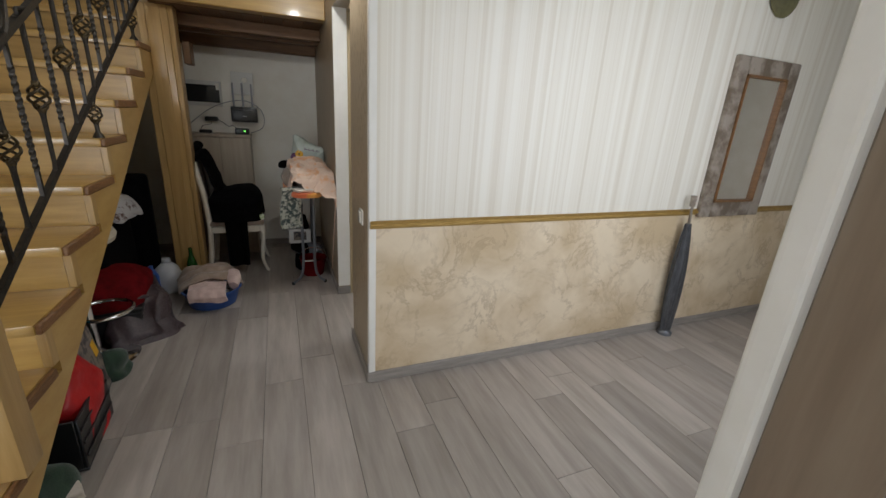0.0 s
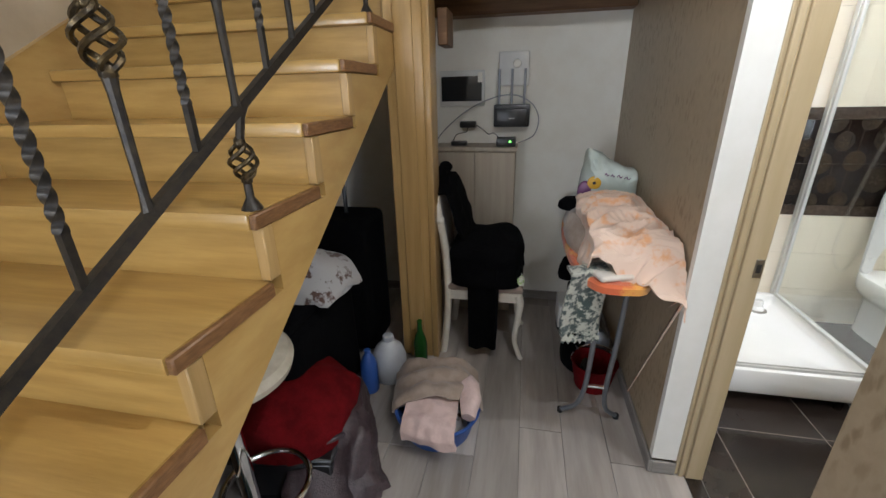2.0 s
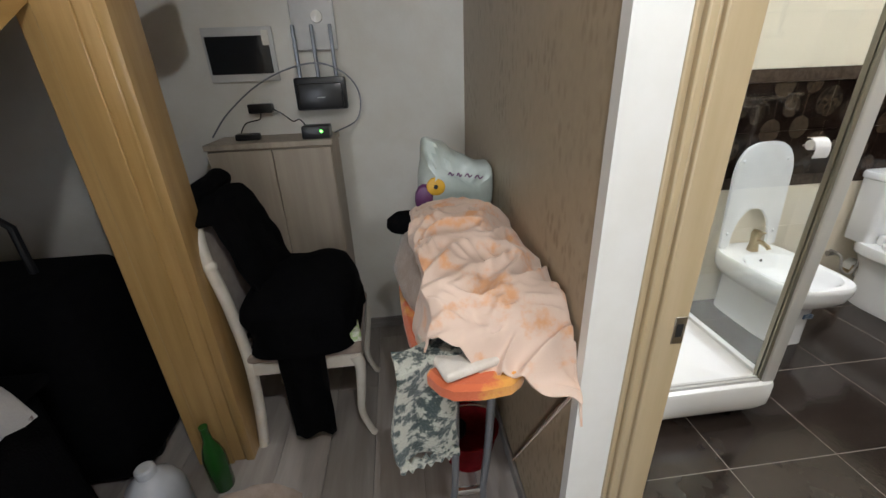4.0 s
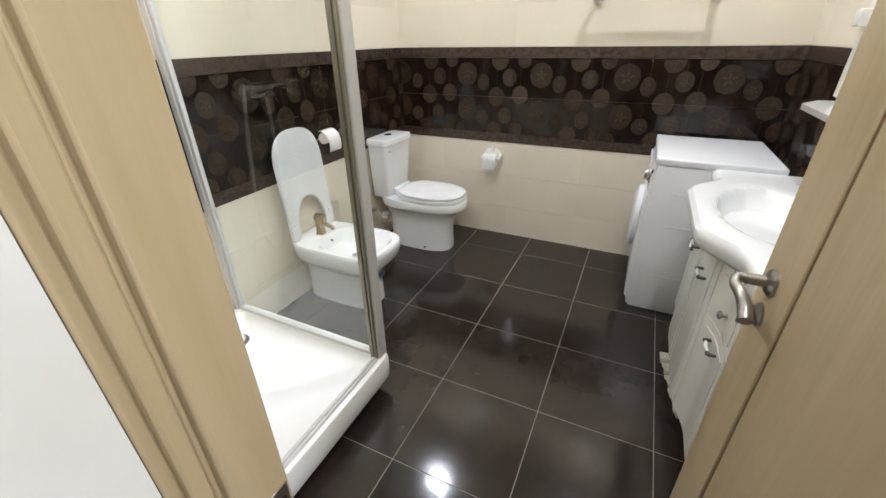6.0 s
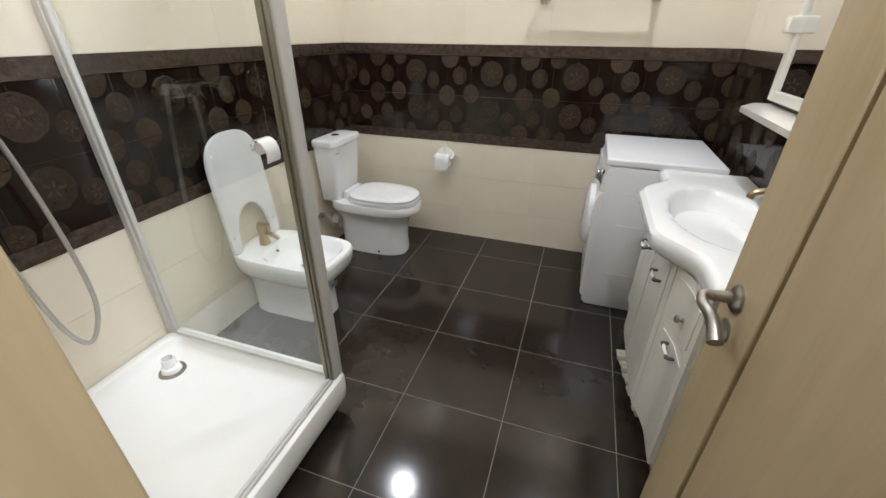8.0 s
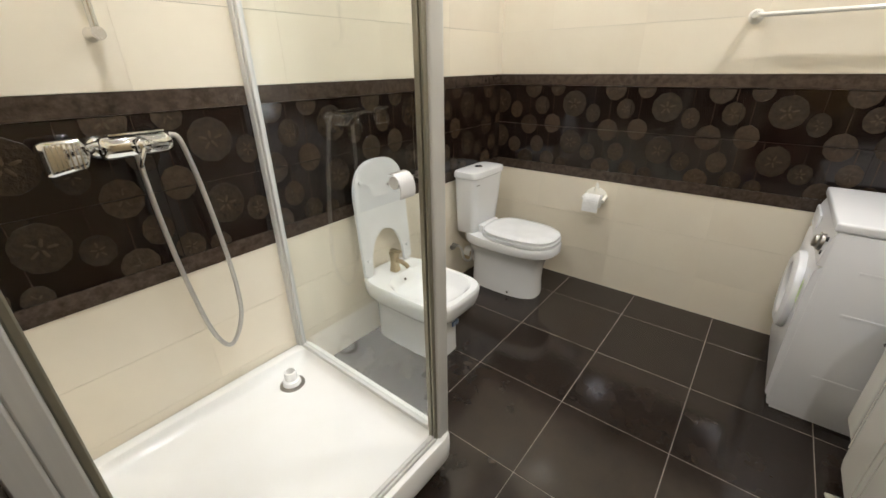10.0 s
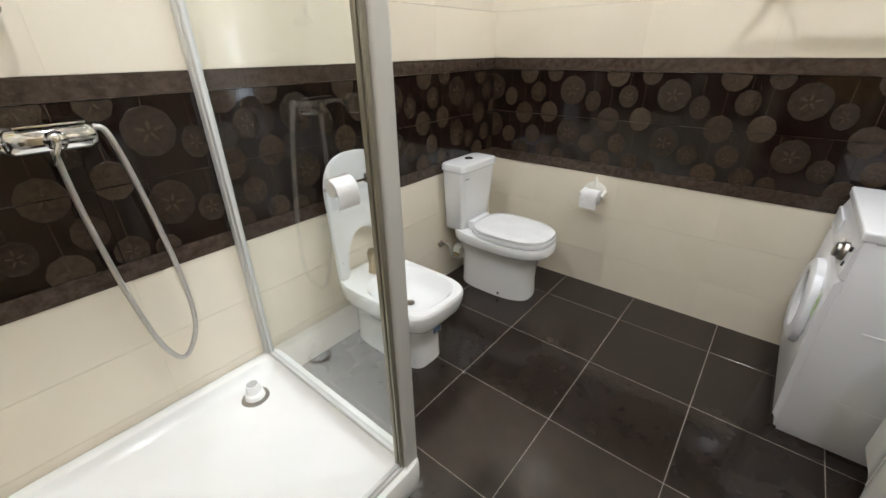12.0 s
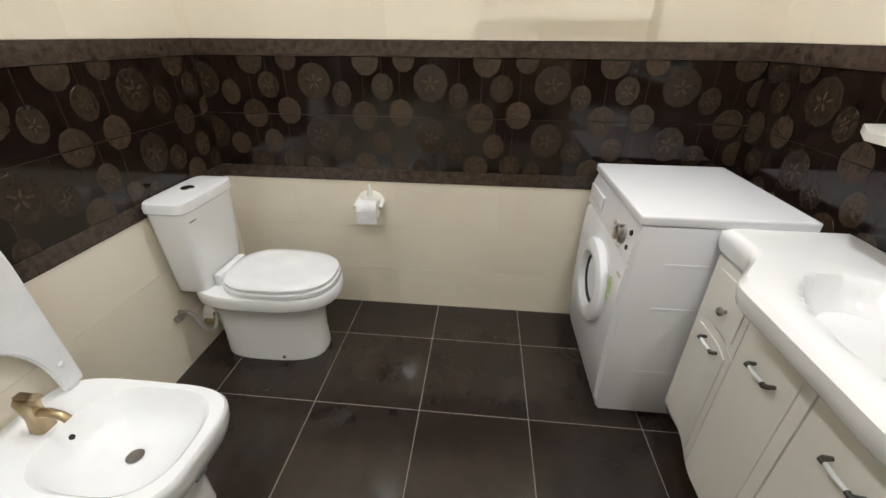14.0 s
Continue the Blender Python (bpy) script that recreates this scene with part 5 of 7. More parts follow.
M["red_bag"] = material("red_plastic_bag", (0.48, 0.015, 0.015), 0.4, colour2=(0.36, 0.01, 0.012), scale=12, bump=0.3, bump_scale=30)
M["grey_print"] = cloth_mat("grey_floral_cloth", (0.42, 0.41, 0.40), (0.10, 0.055, 0.04), 16, (0.40, 0.46))
M["blue_plastic"] = material("blue_plastic", (0.035, 0.10, 0.36), 0.4, colour2=(0.03, 0.085, 0.31), scale=10, bump=0.05)
M["mauve_bag"] = material("shiny_mauve_fabric", (0.075, 0.052, 0.056), 0.35, colour2=(0.05, 0.034, 0.037), scale=60, bump=0.35, bump_scale=160)
M["white_wood"] = material("white_lacquered_wood", (0.74, 0.70, 0.62), 0.35, colour2=(0.66, 0.61, 0.52), scale=12, bump=0.05)
M["pale_cabinet"] = material("pale_ash_laminate", (0.42, 0.36, 0.285), 0.5, colour2=(0.35, 0.295, 0.23), scale=3, stretch=(9, 9, 0.5), detail=6)
M["poly_bag"] = material("pale_green_plastic_bag", (0.50, 0.58, 0.53), 0.25, colour2=(0.64, 0.70, 0.66), scale=7, bump=0.2, bump_scale=14)
M["purple"] = material("purple_print", (0.16, 0.05, 0.16), 0.4, scale=20)
M["yellow_print"] = material("yellow_flower_print", (0.80, 0.45, 0.02), 0.4, scale=20)
M["green_glass"] = material("green_bottle", (0.02, 0.10, 0.015), 0.08, scale=8)
M["milky_plastic"] = material("milky_plastic", (0.60, 0.62, 0.66), 0.4, scale=8)
M["cream_seat"] = material("cream_leatherette", (0.58, 0.53, 0.42), 0.4, colour2=(0.45, 0.40, 0.30), scale=14, bump=0.06)
M["magazine"] = material("printed_covers", (0.30, 0.25, 0.20), 0.3, colour2=(0.06, 0.06, 0.07), scale=30, contrast=(0.45, 0.52), vary=0.3)
M["cyan_plastic"] = material("turquoise_plastic", (0.03, 0.30, 0.38), 0.4, scale=10)
M["dark_green_cloth"] = cloth_mat("dark_green_cloth", (0.03, 0.06, 0.035), (0.02, 0.04, 0.025), 14)
M["grey_paint_metal"] = material("grey_painted_metal", (0.20, 0.21, 0.23), 0.35, 0.5, scale=20)
M["grey_plastic"] = material("pale_grey_plastic", (0.62, 0.62, 0.60), 0.4, scale=8)
M["aged_silver"] = material("worn_silver_brown_frame", (0.32, 0.275, 0.23), 0.5, colour2=(0.15, 0.115, 0.085), scale=7, contrast=(0.42, 0.56), bump=0.5, bump_scale=40)
M["umbrella"] = material("dark_grey_nylon", (0.075, 0.078, 0.085), 0.55, colour2=(0.035, 0.036, 0.04), scale=14, stretch=(6, 6, 1), bump=0.2)
M["olive_plate"] = material("olive_glazed_plate", (0.17, 0.16, 0.08), 0.3, colour2=(0.11, 0.10, 0.05), scale=20)


def heap(w, d, h, seed, amount=0.03, scale=9, n=28, rings=12, flat=0.6, power=2.6):
    """A soft rounded heap on z = 0 with folds."""
    rg = []
    for k in range(rings + 1):
        s = k / rings
        f = max(1 - s ** (2.2 * flat), 0.03) ** 0.5
        rg.append(oval(0, 0, w / 2 * f, d / 2 * f, h * s, n, power))
    return rumple(loft(rg), amount, scale, seed, keep_below=0.004)


def fold(p, amp, scale, seed):
    q = Vector(p) * scale + Vector((seed, seed * 2.3, 0))
    return amp * (noise.noise(q) + 0.5 * noise.noise(q * 2.3) + 0.8 * abs(noise.noise(q * 1.3 + Vector((9, 0, 0)))))


def low_cabinet():
    t = thing("low_cabinet", pose(-0.80, YN, 0), "pale ash cabinet against the end wall", "cabinet")
    part("body", B((0, -0.235, 0.0, 0.528, -0.004, 1.135), bevel=0.003), "pale_cabinet", t)
    part("top", B((-0.008, -0.252, 1.136, 0.536, -0.003, 1.162), bevel=0.003), "pale_cabinet", t)
    part("door", B((0.004, -0.252, 0.06, 0.27, -0.2355, 1.13), bevel=0.002), "pale_cabinet", t)
    part("door", B((0.274, -0.252, 0.06, 0.524, -0.2355, 1.13), bevel=0.002), "pale_cabinet", t)


def wall_devices():
    t = thing("fuse_box", pose(-0.643, YN, 1.511), "white fuse box with a dark glass door", "fuse box")
    part("case", B((-0.149, -0.022, -0.11, 0.149, 0, 0.11), bevel=0.006, seg=2), "grey_plastic", t)
    part("window", B((-0.136, -0.027, -0.078, 0.130, -0.0225, 0.074), bevel=0.004, seg=2), "dark_glass", t, "smoked glass door")
    part("catch", B((0.105, -0.030, 0.035, 0.135, -0.0275, 0.095), bevel=0.003), "white_gloss", t)
    s = thing("wall_box", pose(-0.31, YN, 1.62), "white wall-mounted meter box with a round switch", "switch box")
    part("case", B((-0.095, -0.035, -0.10, 0.095, 0, 0.10), bevel=0.01, seg=2), "grey_plastic", s)
    part("round_switch", lathe([(0, 0), (0.026, 0), (0.024, 0.01), (0, 0.012)], 20), "white_gloss", s, "", pose(0.02, -0.035, 0.03, 90, 0, 0))
    r = thing("router", pose(-0.312, YN - 0.10, 1.335), "black router with three upright aerials on the wall", "router")
    part("shell", B((-0.115, 0.02, -0.065, 0.115, 0.055, 0.075), bevel=0.012, seg=2), "black_plastic", r)
    part("shell_step", B((-0.10, -0.0, -0.06, 0.10, 0.02, 0.05), bevel=0.012, seg=2), "black_plastic", r)
    part("wall_bracket", B((-0.05, 0.055, -0.03, 0.05, 0.098, 0.03)), "black_plastic", r)
    for x in (-0.085, -0.005, 0.075):
        part("aerial", B((x - 0.008, 0.045, 0.05, x + 0.008, 0.056, 0.285), bevel=0.003), "grey_paint_metal", r)
    part("logo_bar", B((-0.015, -0.0015, -0.012, 0.02, 0.001, -0.008)), "grey_plastic", r)
    m = thing("modem", pose(-0.335, YN - 0.20, 1.162), "small black modem with a green light on the cabinet", "modem")
    part("shell", B((-0.06, -0.03, 0, 0.06, 0.06, 0.055), bevel=0.008, seg=2), "black_plastic", m)
    part("light", lathe([(0, 0), (0.006, 0), (0.004, 0.003), (0, 0.003)], 10), "led", m, "lit green diode", pose(0.025, -0.0305, 0.032, 90, 0, 0))
    a = thing("power_adapter", pose(-0.60, YN - 0.001, 1.285), "black power adapter in a wall socket", "adapter")
    part("socket", B((-0.04, -0.012, -0.04, 0.04, 0, 0.04), bevel=0.005), "white_gloss", a)
    part("plug", B((-0.055, -0.055, -0.02, 0.055, -0.0125, 0.022), bevel=0.008, seg=2), "black_plastic", a)
    part("lead", tube(spline([(0.05, -0.04, 0.0), (0.10, -0.05, -0.03), (0.14, -0.06, -0.06), (0.18, -0.10, -0.05), (0.22, -0.16, -0.08)], 6), 0.003, 6), "black_plastic", a)
    part("lead", tube(spline([(0.0, -0.05, -0.02), (-0.01, -0.06, -0.045), (-0.07, -0.07, -0.06), (-0.09, -0.10, -0.10), (-0.07, -0.14, -0.112)], 6), 0.003, 6), "black_plastic", a)
    b = thing("power_strip", pose(-0.64, YN - 0.16, 1.162), "black plug lying on the cabinet", "plug")
    part("body", B((-0.055, -0.02, 0, 0.05, 0.025, 0.03), bevel=0.01, seg=2), "black_plastic", b)
    c = thing("cable", pose(-0.315, YN - 0.05, 1.34), "grey loop of network cable round the router", "cable")
    pts = spline([(-0.50, -0.06, -0.165), (-0.42, -0.045, -0.07), (-0.28, -0.02, 0.04), (-0.12, -0.01, 0.11), (0.02, -0.01, 0.125), (0.13, -0.01, 0.07), (0.175, -0.01, -0.02), (0.15, -0.03, -0.12), (0.05, -0.09, -0.165)], 8)
    part("lead", tube(pts, 0.0035, 7), "grey_paint_metal", c)


def light_switch():
    t = thing("light_switch", pose(HX, 2.145, 0.90, 0, 0, 0), "white light switch on the brown wallpaper", "switch")
    part("plate", B((-0.010, -0.04, -0.04, 0, 0.04, 0.04), bevel=0.004, seg=2), "white_gloss", t)
    part("rocker", B((-0.018, -0.026, -0.028, -0.0095, 0.026, 0.028), bevel=0.003, seg=2), "white_gloss", t)


def chair():
    t = thing("dining_chair", pose(-0.415, 4.02, 0), "white lacquered chair with curved back, covered in black clothes", "chair")
    # rear stiles curve up into an arched top; the seat faces +x
    for y in (-0.19, 0.19):
        pts = spline([(-0.23, y, 0.0), (-0.205, y, 0.22), (-0.195, y, 0.45), (-0.21, y * 1.02, 0.70), (-0.245, y * 0.95, 0.88), (-0.262, y * 0.72, 0.97), (-0.27, y * 0.35, 1.02), (-0.272, 0, 1.03)], 7)
        part("back_stile", tube(pts, 0.021, 10), "white_wood", t)
        part("collar", lathe([(0.015, -0.02), (0.024, -0.008), (0.024, 0.008), (0.015, 0.02)], 12), "white_wood", t, "", pose(-0.235, y * 0.98, 0.84))
    for y in (-0.19, 0.19):
        pts = spline([(0.20, y, 0.42), (0.215, y, 0.36), (0.205, y, 0.24), (0.195, y, 0.12), (0.225, y * 1.03, 0.02), (0.24, y * 1.05, 0.0)], 6)
        n = len(pts)
        part("front_leg", tube(pts, [0.026 - 0.012 * min(1, i / n * 1.6) for i in range(n)], 10), "white_wood", t, "white cabriole leg")
    part("apron", B((-0.20, -0.205, 0.37, 0.225, -0.18, 0.43), (-0.20, 0.18, 0.37, 0.225, 0.205, 0.43), (0.20, -0.18, 0.37, 0.225, 0.18, 0.43), bevel=0.006), "white_wood", t)
    part("seat", B((-0.205, -0.21, 0.431, 0.23, 0.21, 0.475), bevel=0.015, seg=3), "beige_towel", t, "upholstered beige seat")
    part("back_panel", loft([[Vector((-0.215 - 0.03 * s, y, 0.50 + 0.46 * s)) for y in (-0.15, 0.15)] + [Vector((-0.235 - 0.03 * s, y, 0.50 + 0.46 * s)) for y in (0.15, -0.15)] for s in (0, 0.5, 1)]), "beige_towel", t)

    def coat(u, v):
        # over the back and down to the seat
        s = v * 1.2
        y = 0.035 + (u - 0.5) * (0.40 + 0.02 * v)
        if s < 0.35:
            p = Vector((-0.335 + 0.03 * s, y, 0.34 + s * 2.07))
        elif s < 0.45:
            p = Vector((-0.305 + (s - 0.35) * 1.1, y, 1.055))
        else:
            p = Vector((-0.195 + 0.24 * (s - 0.45), y, 1.055 - (s - 0.45) * 0.72))
        return p + Vector((fold(p, 0.02, 7, 3), fold(p, 0.012, 9, 5), -0.07 * abs(2 * u - 1) ** 3))
    c = thing("black_coat", pose(-0.415, 4.02, 0), "black coat hanging over the back of the chair", "coat")
    part("cloth", sheet(22, 30, coat, 0.018), "black_cloth", c)
    sleeve = spline([(-0.27, 0.02, 1.03), (-0.325, -0.07, 0.96), (-0.345, -0.10, 0.75), (-0.335, -0.11, 0.52), (-0.34, -0.10, 0.34)], 7)
    part("sleeve", rumple(tube(sleeve, [0.045 + 0.012 * math.sin(i * 0.9) for i in range(len(sleeve))], 16), 0.012, 14), "black_cloth", c, "empty black sleeve")
    part("collar", rumple(tube(spline([(-0.29, -0.10, 1.045), (-0.255, 0.0, 1.075), (-0.25, 0.10, 1.078), (-0.28, 0.19, 1.05)], 6), 0.032, 14), 0.010, 18), "black_cloth", c)
    p = thing("clothes_pile", pose(-0.40, 4.0, 0.476), "pile of folded black clothes on the chair seat", "clothes")
    part("folded_cloth", heap(0.42, 0.47, 0.285, 4, 0.035, 8, flat=2.8, power=4), "black_cloth", p)

    def leg(u, v):
        a = (u - 0.5) * 0.17
        q = Vector((-0.012 + a * (1 - 0.15 * v), -0.215 - 0.02 * v + 0.012 * math.cos(u * 9), 0.22 - 0.61 * v))
        return q + Vector((0, fold(q, 0.012, 10, 2), 0))
    part("trouser_leg", sheet(10, 18, leg, 0.03), "black_cloth", p, "black trouser leg hanging down")
    b = thing("paper_packet", pose(-0.225, 3.87, 0.476, 0, 0, 12), "small green and white packet on the seat edge", "packet")
    part("box", B((-0.03, -0.045, 0, 0.035, 0.045, 0.045), bevel=0.003), "sticker_green", b)


def ironing_board():
    t = thing("ironing_board", pose(0.15, 3.55, 0), "ironing board with orange printed cover, under laundry", "ironing board")
    L0, L1 = -0.405, 0.62

    def outline(z, inset):
        pts = []
        for k in range(40):
            a = 2 * math.pi * k / 40
            y = (L0 + L1) / 2 + (L1 - L0 - 2 * inset) / 2 * math.sin(a)
            w = (0.165 - inset) * abs(math.cos(a)) ** 0.55
            pts.append(Vector((math.copysign(w, math.cos(a)), y, z)))
        return pts
    part("top", loft([outline(0.795, 0.012), outline(0.80, 0.0), outline(0.825, 0.0), outline(0.835, 0.01)]), "orange_print", t, "orange cover with yellow rings")
    for s in (-1, 1):
        pts = spline([(s * 0.045, -0.30, 0.795), (s * 0.045, -0.26, 0.5), (s * 0.045, -0.20, 0.22), (s * 0.07, -0.155, 0.08), (s * 0.13, -0.12, 0.012)], 6)
        part("front_leg", tube(pts, 0.011, 10), "grey_paint_metal", t, "grey tubular leg")
        pts = spline([(s * 0.06, 0.10, 0.795), (s * 0.06, 0.30, 0.35), (s * 0.06, 0.42, 0.02)], 6)
        part("rear_leg", tube(pts, 0.011, 10), "grey_paint_metal", t)
        part("foot_cap", lathe([(0, 0), (0.014, 0), (0.014, 0.022), (0, 0.022)], 10), "rubber", t, "", pose(s * 0.13, -0.12, 0.0))
    part("foot_bar", cyl((-0.06, 0.42, 0.012), (0.06, 0.42, 0.012), 0.011, 10), "grey_paint_metal", t)
    part("cross_bar", cyl((-0.05, -0.20, 0.235), (0.05, -0.20, 0.235), 0.009, 8), "chrome", t)

    def cover(u, v):
        # blanket thrown over the heap, hanging on the hall side, with a long tip by the wall
        x = -0.175 + 0.40 * u
        y = -0.43 + 0.10 * (1 - u) * (1 - v) - 0.04 * u * (1 - v) + 0.70 * v
        crown = 0.055 + 0.135 * (1 - math.exp(-((v + 0.06) / 0.30) ** 2)) * (1 - 0.35 * max(0, v - 0.7) / 0.3)
        z = 0.838 + crown * (1 - min(1, abs(u - 0.50) * 1.75) ** 3)
        if u < 0.16:
            z -= (0.16 - u) * (0.9 + 0.5 * noise.noise(Vector((y * 8, 1, 0))))
            x += (0.16 - u) * 0.38
        if v < 0.14:
            z -= (0.14 - v) * (0.15 + 0.95 * u * u)
            y += (0.14 - v) * 0.22
        p = Vector((x, y, z))
        # creases run across the heap, bent by a slow drift
        wx, wy = x + 0.05 * noise.noise(Vector((x * 6, y * 6, 7))), y + 0.05 * noise.noise(Vector((x * 6, y * 6, 3)))
        big = noise.noise(Vector((wx * 5, wy * 6, 0.3)))
        crease = (1 - math.hypot(noise.noise(Vector((wx * 6 + 5 * wy, wy * 15 - 7 * wx, 2.0))), 0.09)) ** 2
        fine = (1 - math.hypot(noise.noise(Vector((wx * 17 - 9 * wy, wy * 28 + 14 * wx, 5.0))), 0.12)) ** 2
        p.z += 0.035 * big + 0.054 * (crease - 0.5) + 0.013 * (fine - 0.5) + 0.012
        p.x = min(p.x + 0.030 * noise.noise(Vector((y * 9, z * 7, 4))), 0.203)
        p.y += 0.02 * noise.noise(Vector((x * 11, 3, v * 5)))
        p.z = max(p.z, 0.842) if 0.16 < u and v > 0.14 else p.z
        return p
    c = thing("peach_blanket", pose(0.15, 3.55, 0), "crumpled peach cotton blanket lying on the ironing board", "blanket")
    part("cloth", sheet(120, 160, cover, 0.005), "peach_cloth", c)
    u = thing("laundry_heap", pose(0.14, 3.68, 0.836), "heap of beige laundry on the ironing board", "laundry")
    part("cloth", heap(0.30, 0.62, 0.165, 7, 0.03, 8, flat=1.4), "beige_towel", u)
    k = thing("knitted_blanket", pose(0.15, 3.55, 0), "grey and dark green knitted blanket hanging off the board", "blanket")

    def knit(u, v):
        # a wide end lies under the blanket and hangs down in front of the board's end
        x = -0.185 + 0.145 * u
        s = v * 0.35
        y = -0.365 + 0.035 * u + max(0.0, 0.075 - s)
        p = Vector((x, y - 0.010 * math.sin(u * 7 + v * 3), 0.862 - max(0.0, s - 0.075)))
        return p + Vector((0.010 * math.sin(v * 6), fold(p, 0.014, 9, 6), 0))
    part("cloth", sheet(16, 26, knit, 0.014), "knit", k)
    part("fringe", sheet(16, 3, lambda u, v: Vector((-0.188 + 0.145 * u, -0.368 + 0.035 * u, 0.590 - 0.03 * v - 0.01 * math.sin(u * 40))), 0.006), "knit", k)
    w = thing("folded_cloth", pose(0.155, 3.235, 0.838, 0, 0, 18), "folded off-white cloth on the end of the board", "cloth")
    part("cloth", B((-0.10, -0.05, 0, 0.03, 0.12, 0.022), bevel=0.012, seg=3), "white_cloth", w)
    y = thing("yellow_cloth", pose(0.245, 3.245, 0.836), "rolled yellow cloth on the end of the board", "cloth")
    part("cloth", rumple(B((-0.035, -0.05, 0, 0.04, 0.06, 0.026), bevel=0.011, seg=4), 0.006, 25), "yellow_cloth", y)


def plastic_bag():
    t = thing("plastic_bag", pose(0.19, 4.02, 0.836), "crumpled pale green plastic bag with a yellow flower print", "bag")
    # flat pillow-like bag, one corner pulled up, the other slumped
    edge = spline([(-0.115, 0, 0.0), (0.04, 0, -0.004), (0.155, 0, 0.0), (0.172, 0, 0.12), (0.168, 0, 0.245), (0.10, 0, 0.275), (0.03, 0, 0.305), (-0.02, 0, 0.345), (-0.085, 0, 0.362), (-0.098, 0, 0.26), (-0.118, 0, 0.13), (-0.128, 0, 0.05)], 6)
    rings = []
    for k in range(15):
        v = -1 + 2 * k / 14
        f = max(1 - abs(v) ** 3.0, 0.02) ** 0.5
        rings.append([Vector((0.02 + (p.x - 0.02) * (0.55 + 0.45 * f), 0.085 * v, 0.15 + (p.z - 0.15) * (0.50 + 0.50 * f))) for p in edge])
    bm = loft(rings, cap=True)
    for v in bm.verts:
        q = Vector((v.co.x * 13, v.co.y * 9, v.co.z * 13))
        crease = (1 - abs(noise.noise(q + Vector((3, 1, 0))))) ** 3 - 0.5
        fine = (1 - abs(noise.noise(q * 2.4))) ** 3 - 0.4
        v.co.y += (0.022 * crease + 0.009 * fine) * (-1 if v.co.y < 0 else 1)
        v.co.z = max(v.co.z + 0.016 * noise.noise(q * 0.8), 0.0)
        v.co.x = min(v.co.x + 0.010 * noise.noise(q + Vector((0, 8, 0))), 0.168)
    part("body", bm, "poly_bag", t)
    part("flower", lathe([(0, 0), (0.034, 0), (0.030, 0.004), (0, 0.006)], 16), "yellow_print", t, "yellow flower print", pose(-0.050, -0.094, 0.205, 86, 0, -6))
    part("flower_heart", lathe([(0, 0), (0.008, 0), (0.006, 0.002), (0, 0.002)], 12), "black_plastic", t, "", pose(-0.051, -0.104, 0.206, 86, 0, -6))
    part("print", lathe([(0, 0), (0.045, 0), (0.038, 0.012), (0, 0.016)], 14, sx=0.8, sy=1.3), "purple", t, "purple flower print", pose(-0.092, -0.080, 0.155, 86, 0, -12))
    for k, (x, z, w) in enumerate(((-0.005, 0.245, 0.022), (0.026, 0.240, 0.018), (0.055, 0.236, 0.026), (0.09, 0.228, 0.030))):
        part("script_bar", tube(spline([(x, -0.098, z), (x + w * 0.35, -0.099, z + 0.010), (x + w * 0.6, -0.099, z - 0.003), (x + w, -0.098, z + 0.004)], 4), 0.0022, 6), "purple", t, "thin handwritten print")
    e = thing("black_shoe", pose(0.04, 3.78, 0.840, 0, 0, 75), "single black slipper lying on the laundry", "shoe")
    part("upper", rumple(loft([oval(0, 0, 0.04 * f, 0.085 * f, z, 20, 2.4) for f, z in ((0.9, 0.10), (1, 0.11), (0.95, 0.14), (0.6, 0.158))]), 0.006, 20), "black_cloth", e)
    s = thing("shoe_stack", pose(0.10, 3.86, 0.0), "dark shoes and boxes piled under the ironing board", "shoes")
    for i, (x, y, z, a, m) in enumerate(((0, 0, 0, 10, "black_cloth"), (0.10, -0.02, 0.0, -20, "black_plastic"), (0.0, 0.05, 0.14, 30, "black_cloth"), (0.09, 0.02, 0.13, 60, "grey_paint_metal"), (0.02, 0.0, 0.40, 20, "black_cloth"), (-0.03, 0.03, 0.55, -30, "black_cloth"))):
        bm = rumple(loft([oval(0, 0, 0.045 * f, 0.13 * f, h, 18, 2.4) for f, h in ((0.95, 0), (1, 0.02), (0.95, 0.06), (0.7, 0.10))]), 0.012, 14, i)
        part("shoe", bm, m, s, "", pose(x, y, z, 0, 0, a))
    part("white_box", B((-0.09, -0.06, 0.25, 0.10, 0.12, 0.385), bevel=0.004), "grey_plastic", s, "white shoe box with dark print")
    part("box_print", B((-0.05, -0.0615, 0.28, 0.06, -0.0602, 0.36)), "magazine", s)
    b = thing("red_bucket", pose(0.20, 3.66, 0.0), "dark red plastic bucket under the ironing board", "bucket")
    part("body", lathe([(0, 0), (0.085, 0), (0.09, 0.01), (0.115, 0.15), (0.12, 0.155), (0.112, 0.155), (0.086, 0.015), (0, 0.012)], 28), "red_cloth", b)
    part("handle", tube([(0.115 * math.cos(a), 0.02, 0.14 + 0.10 * math.sin(a)) for a in np.linspace(0, math.pi, 16)], 0.004, 6), "chrome", b)


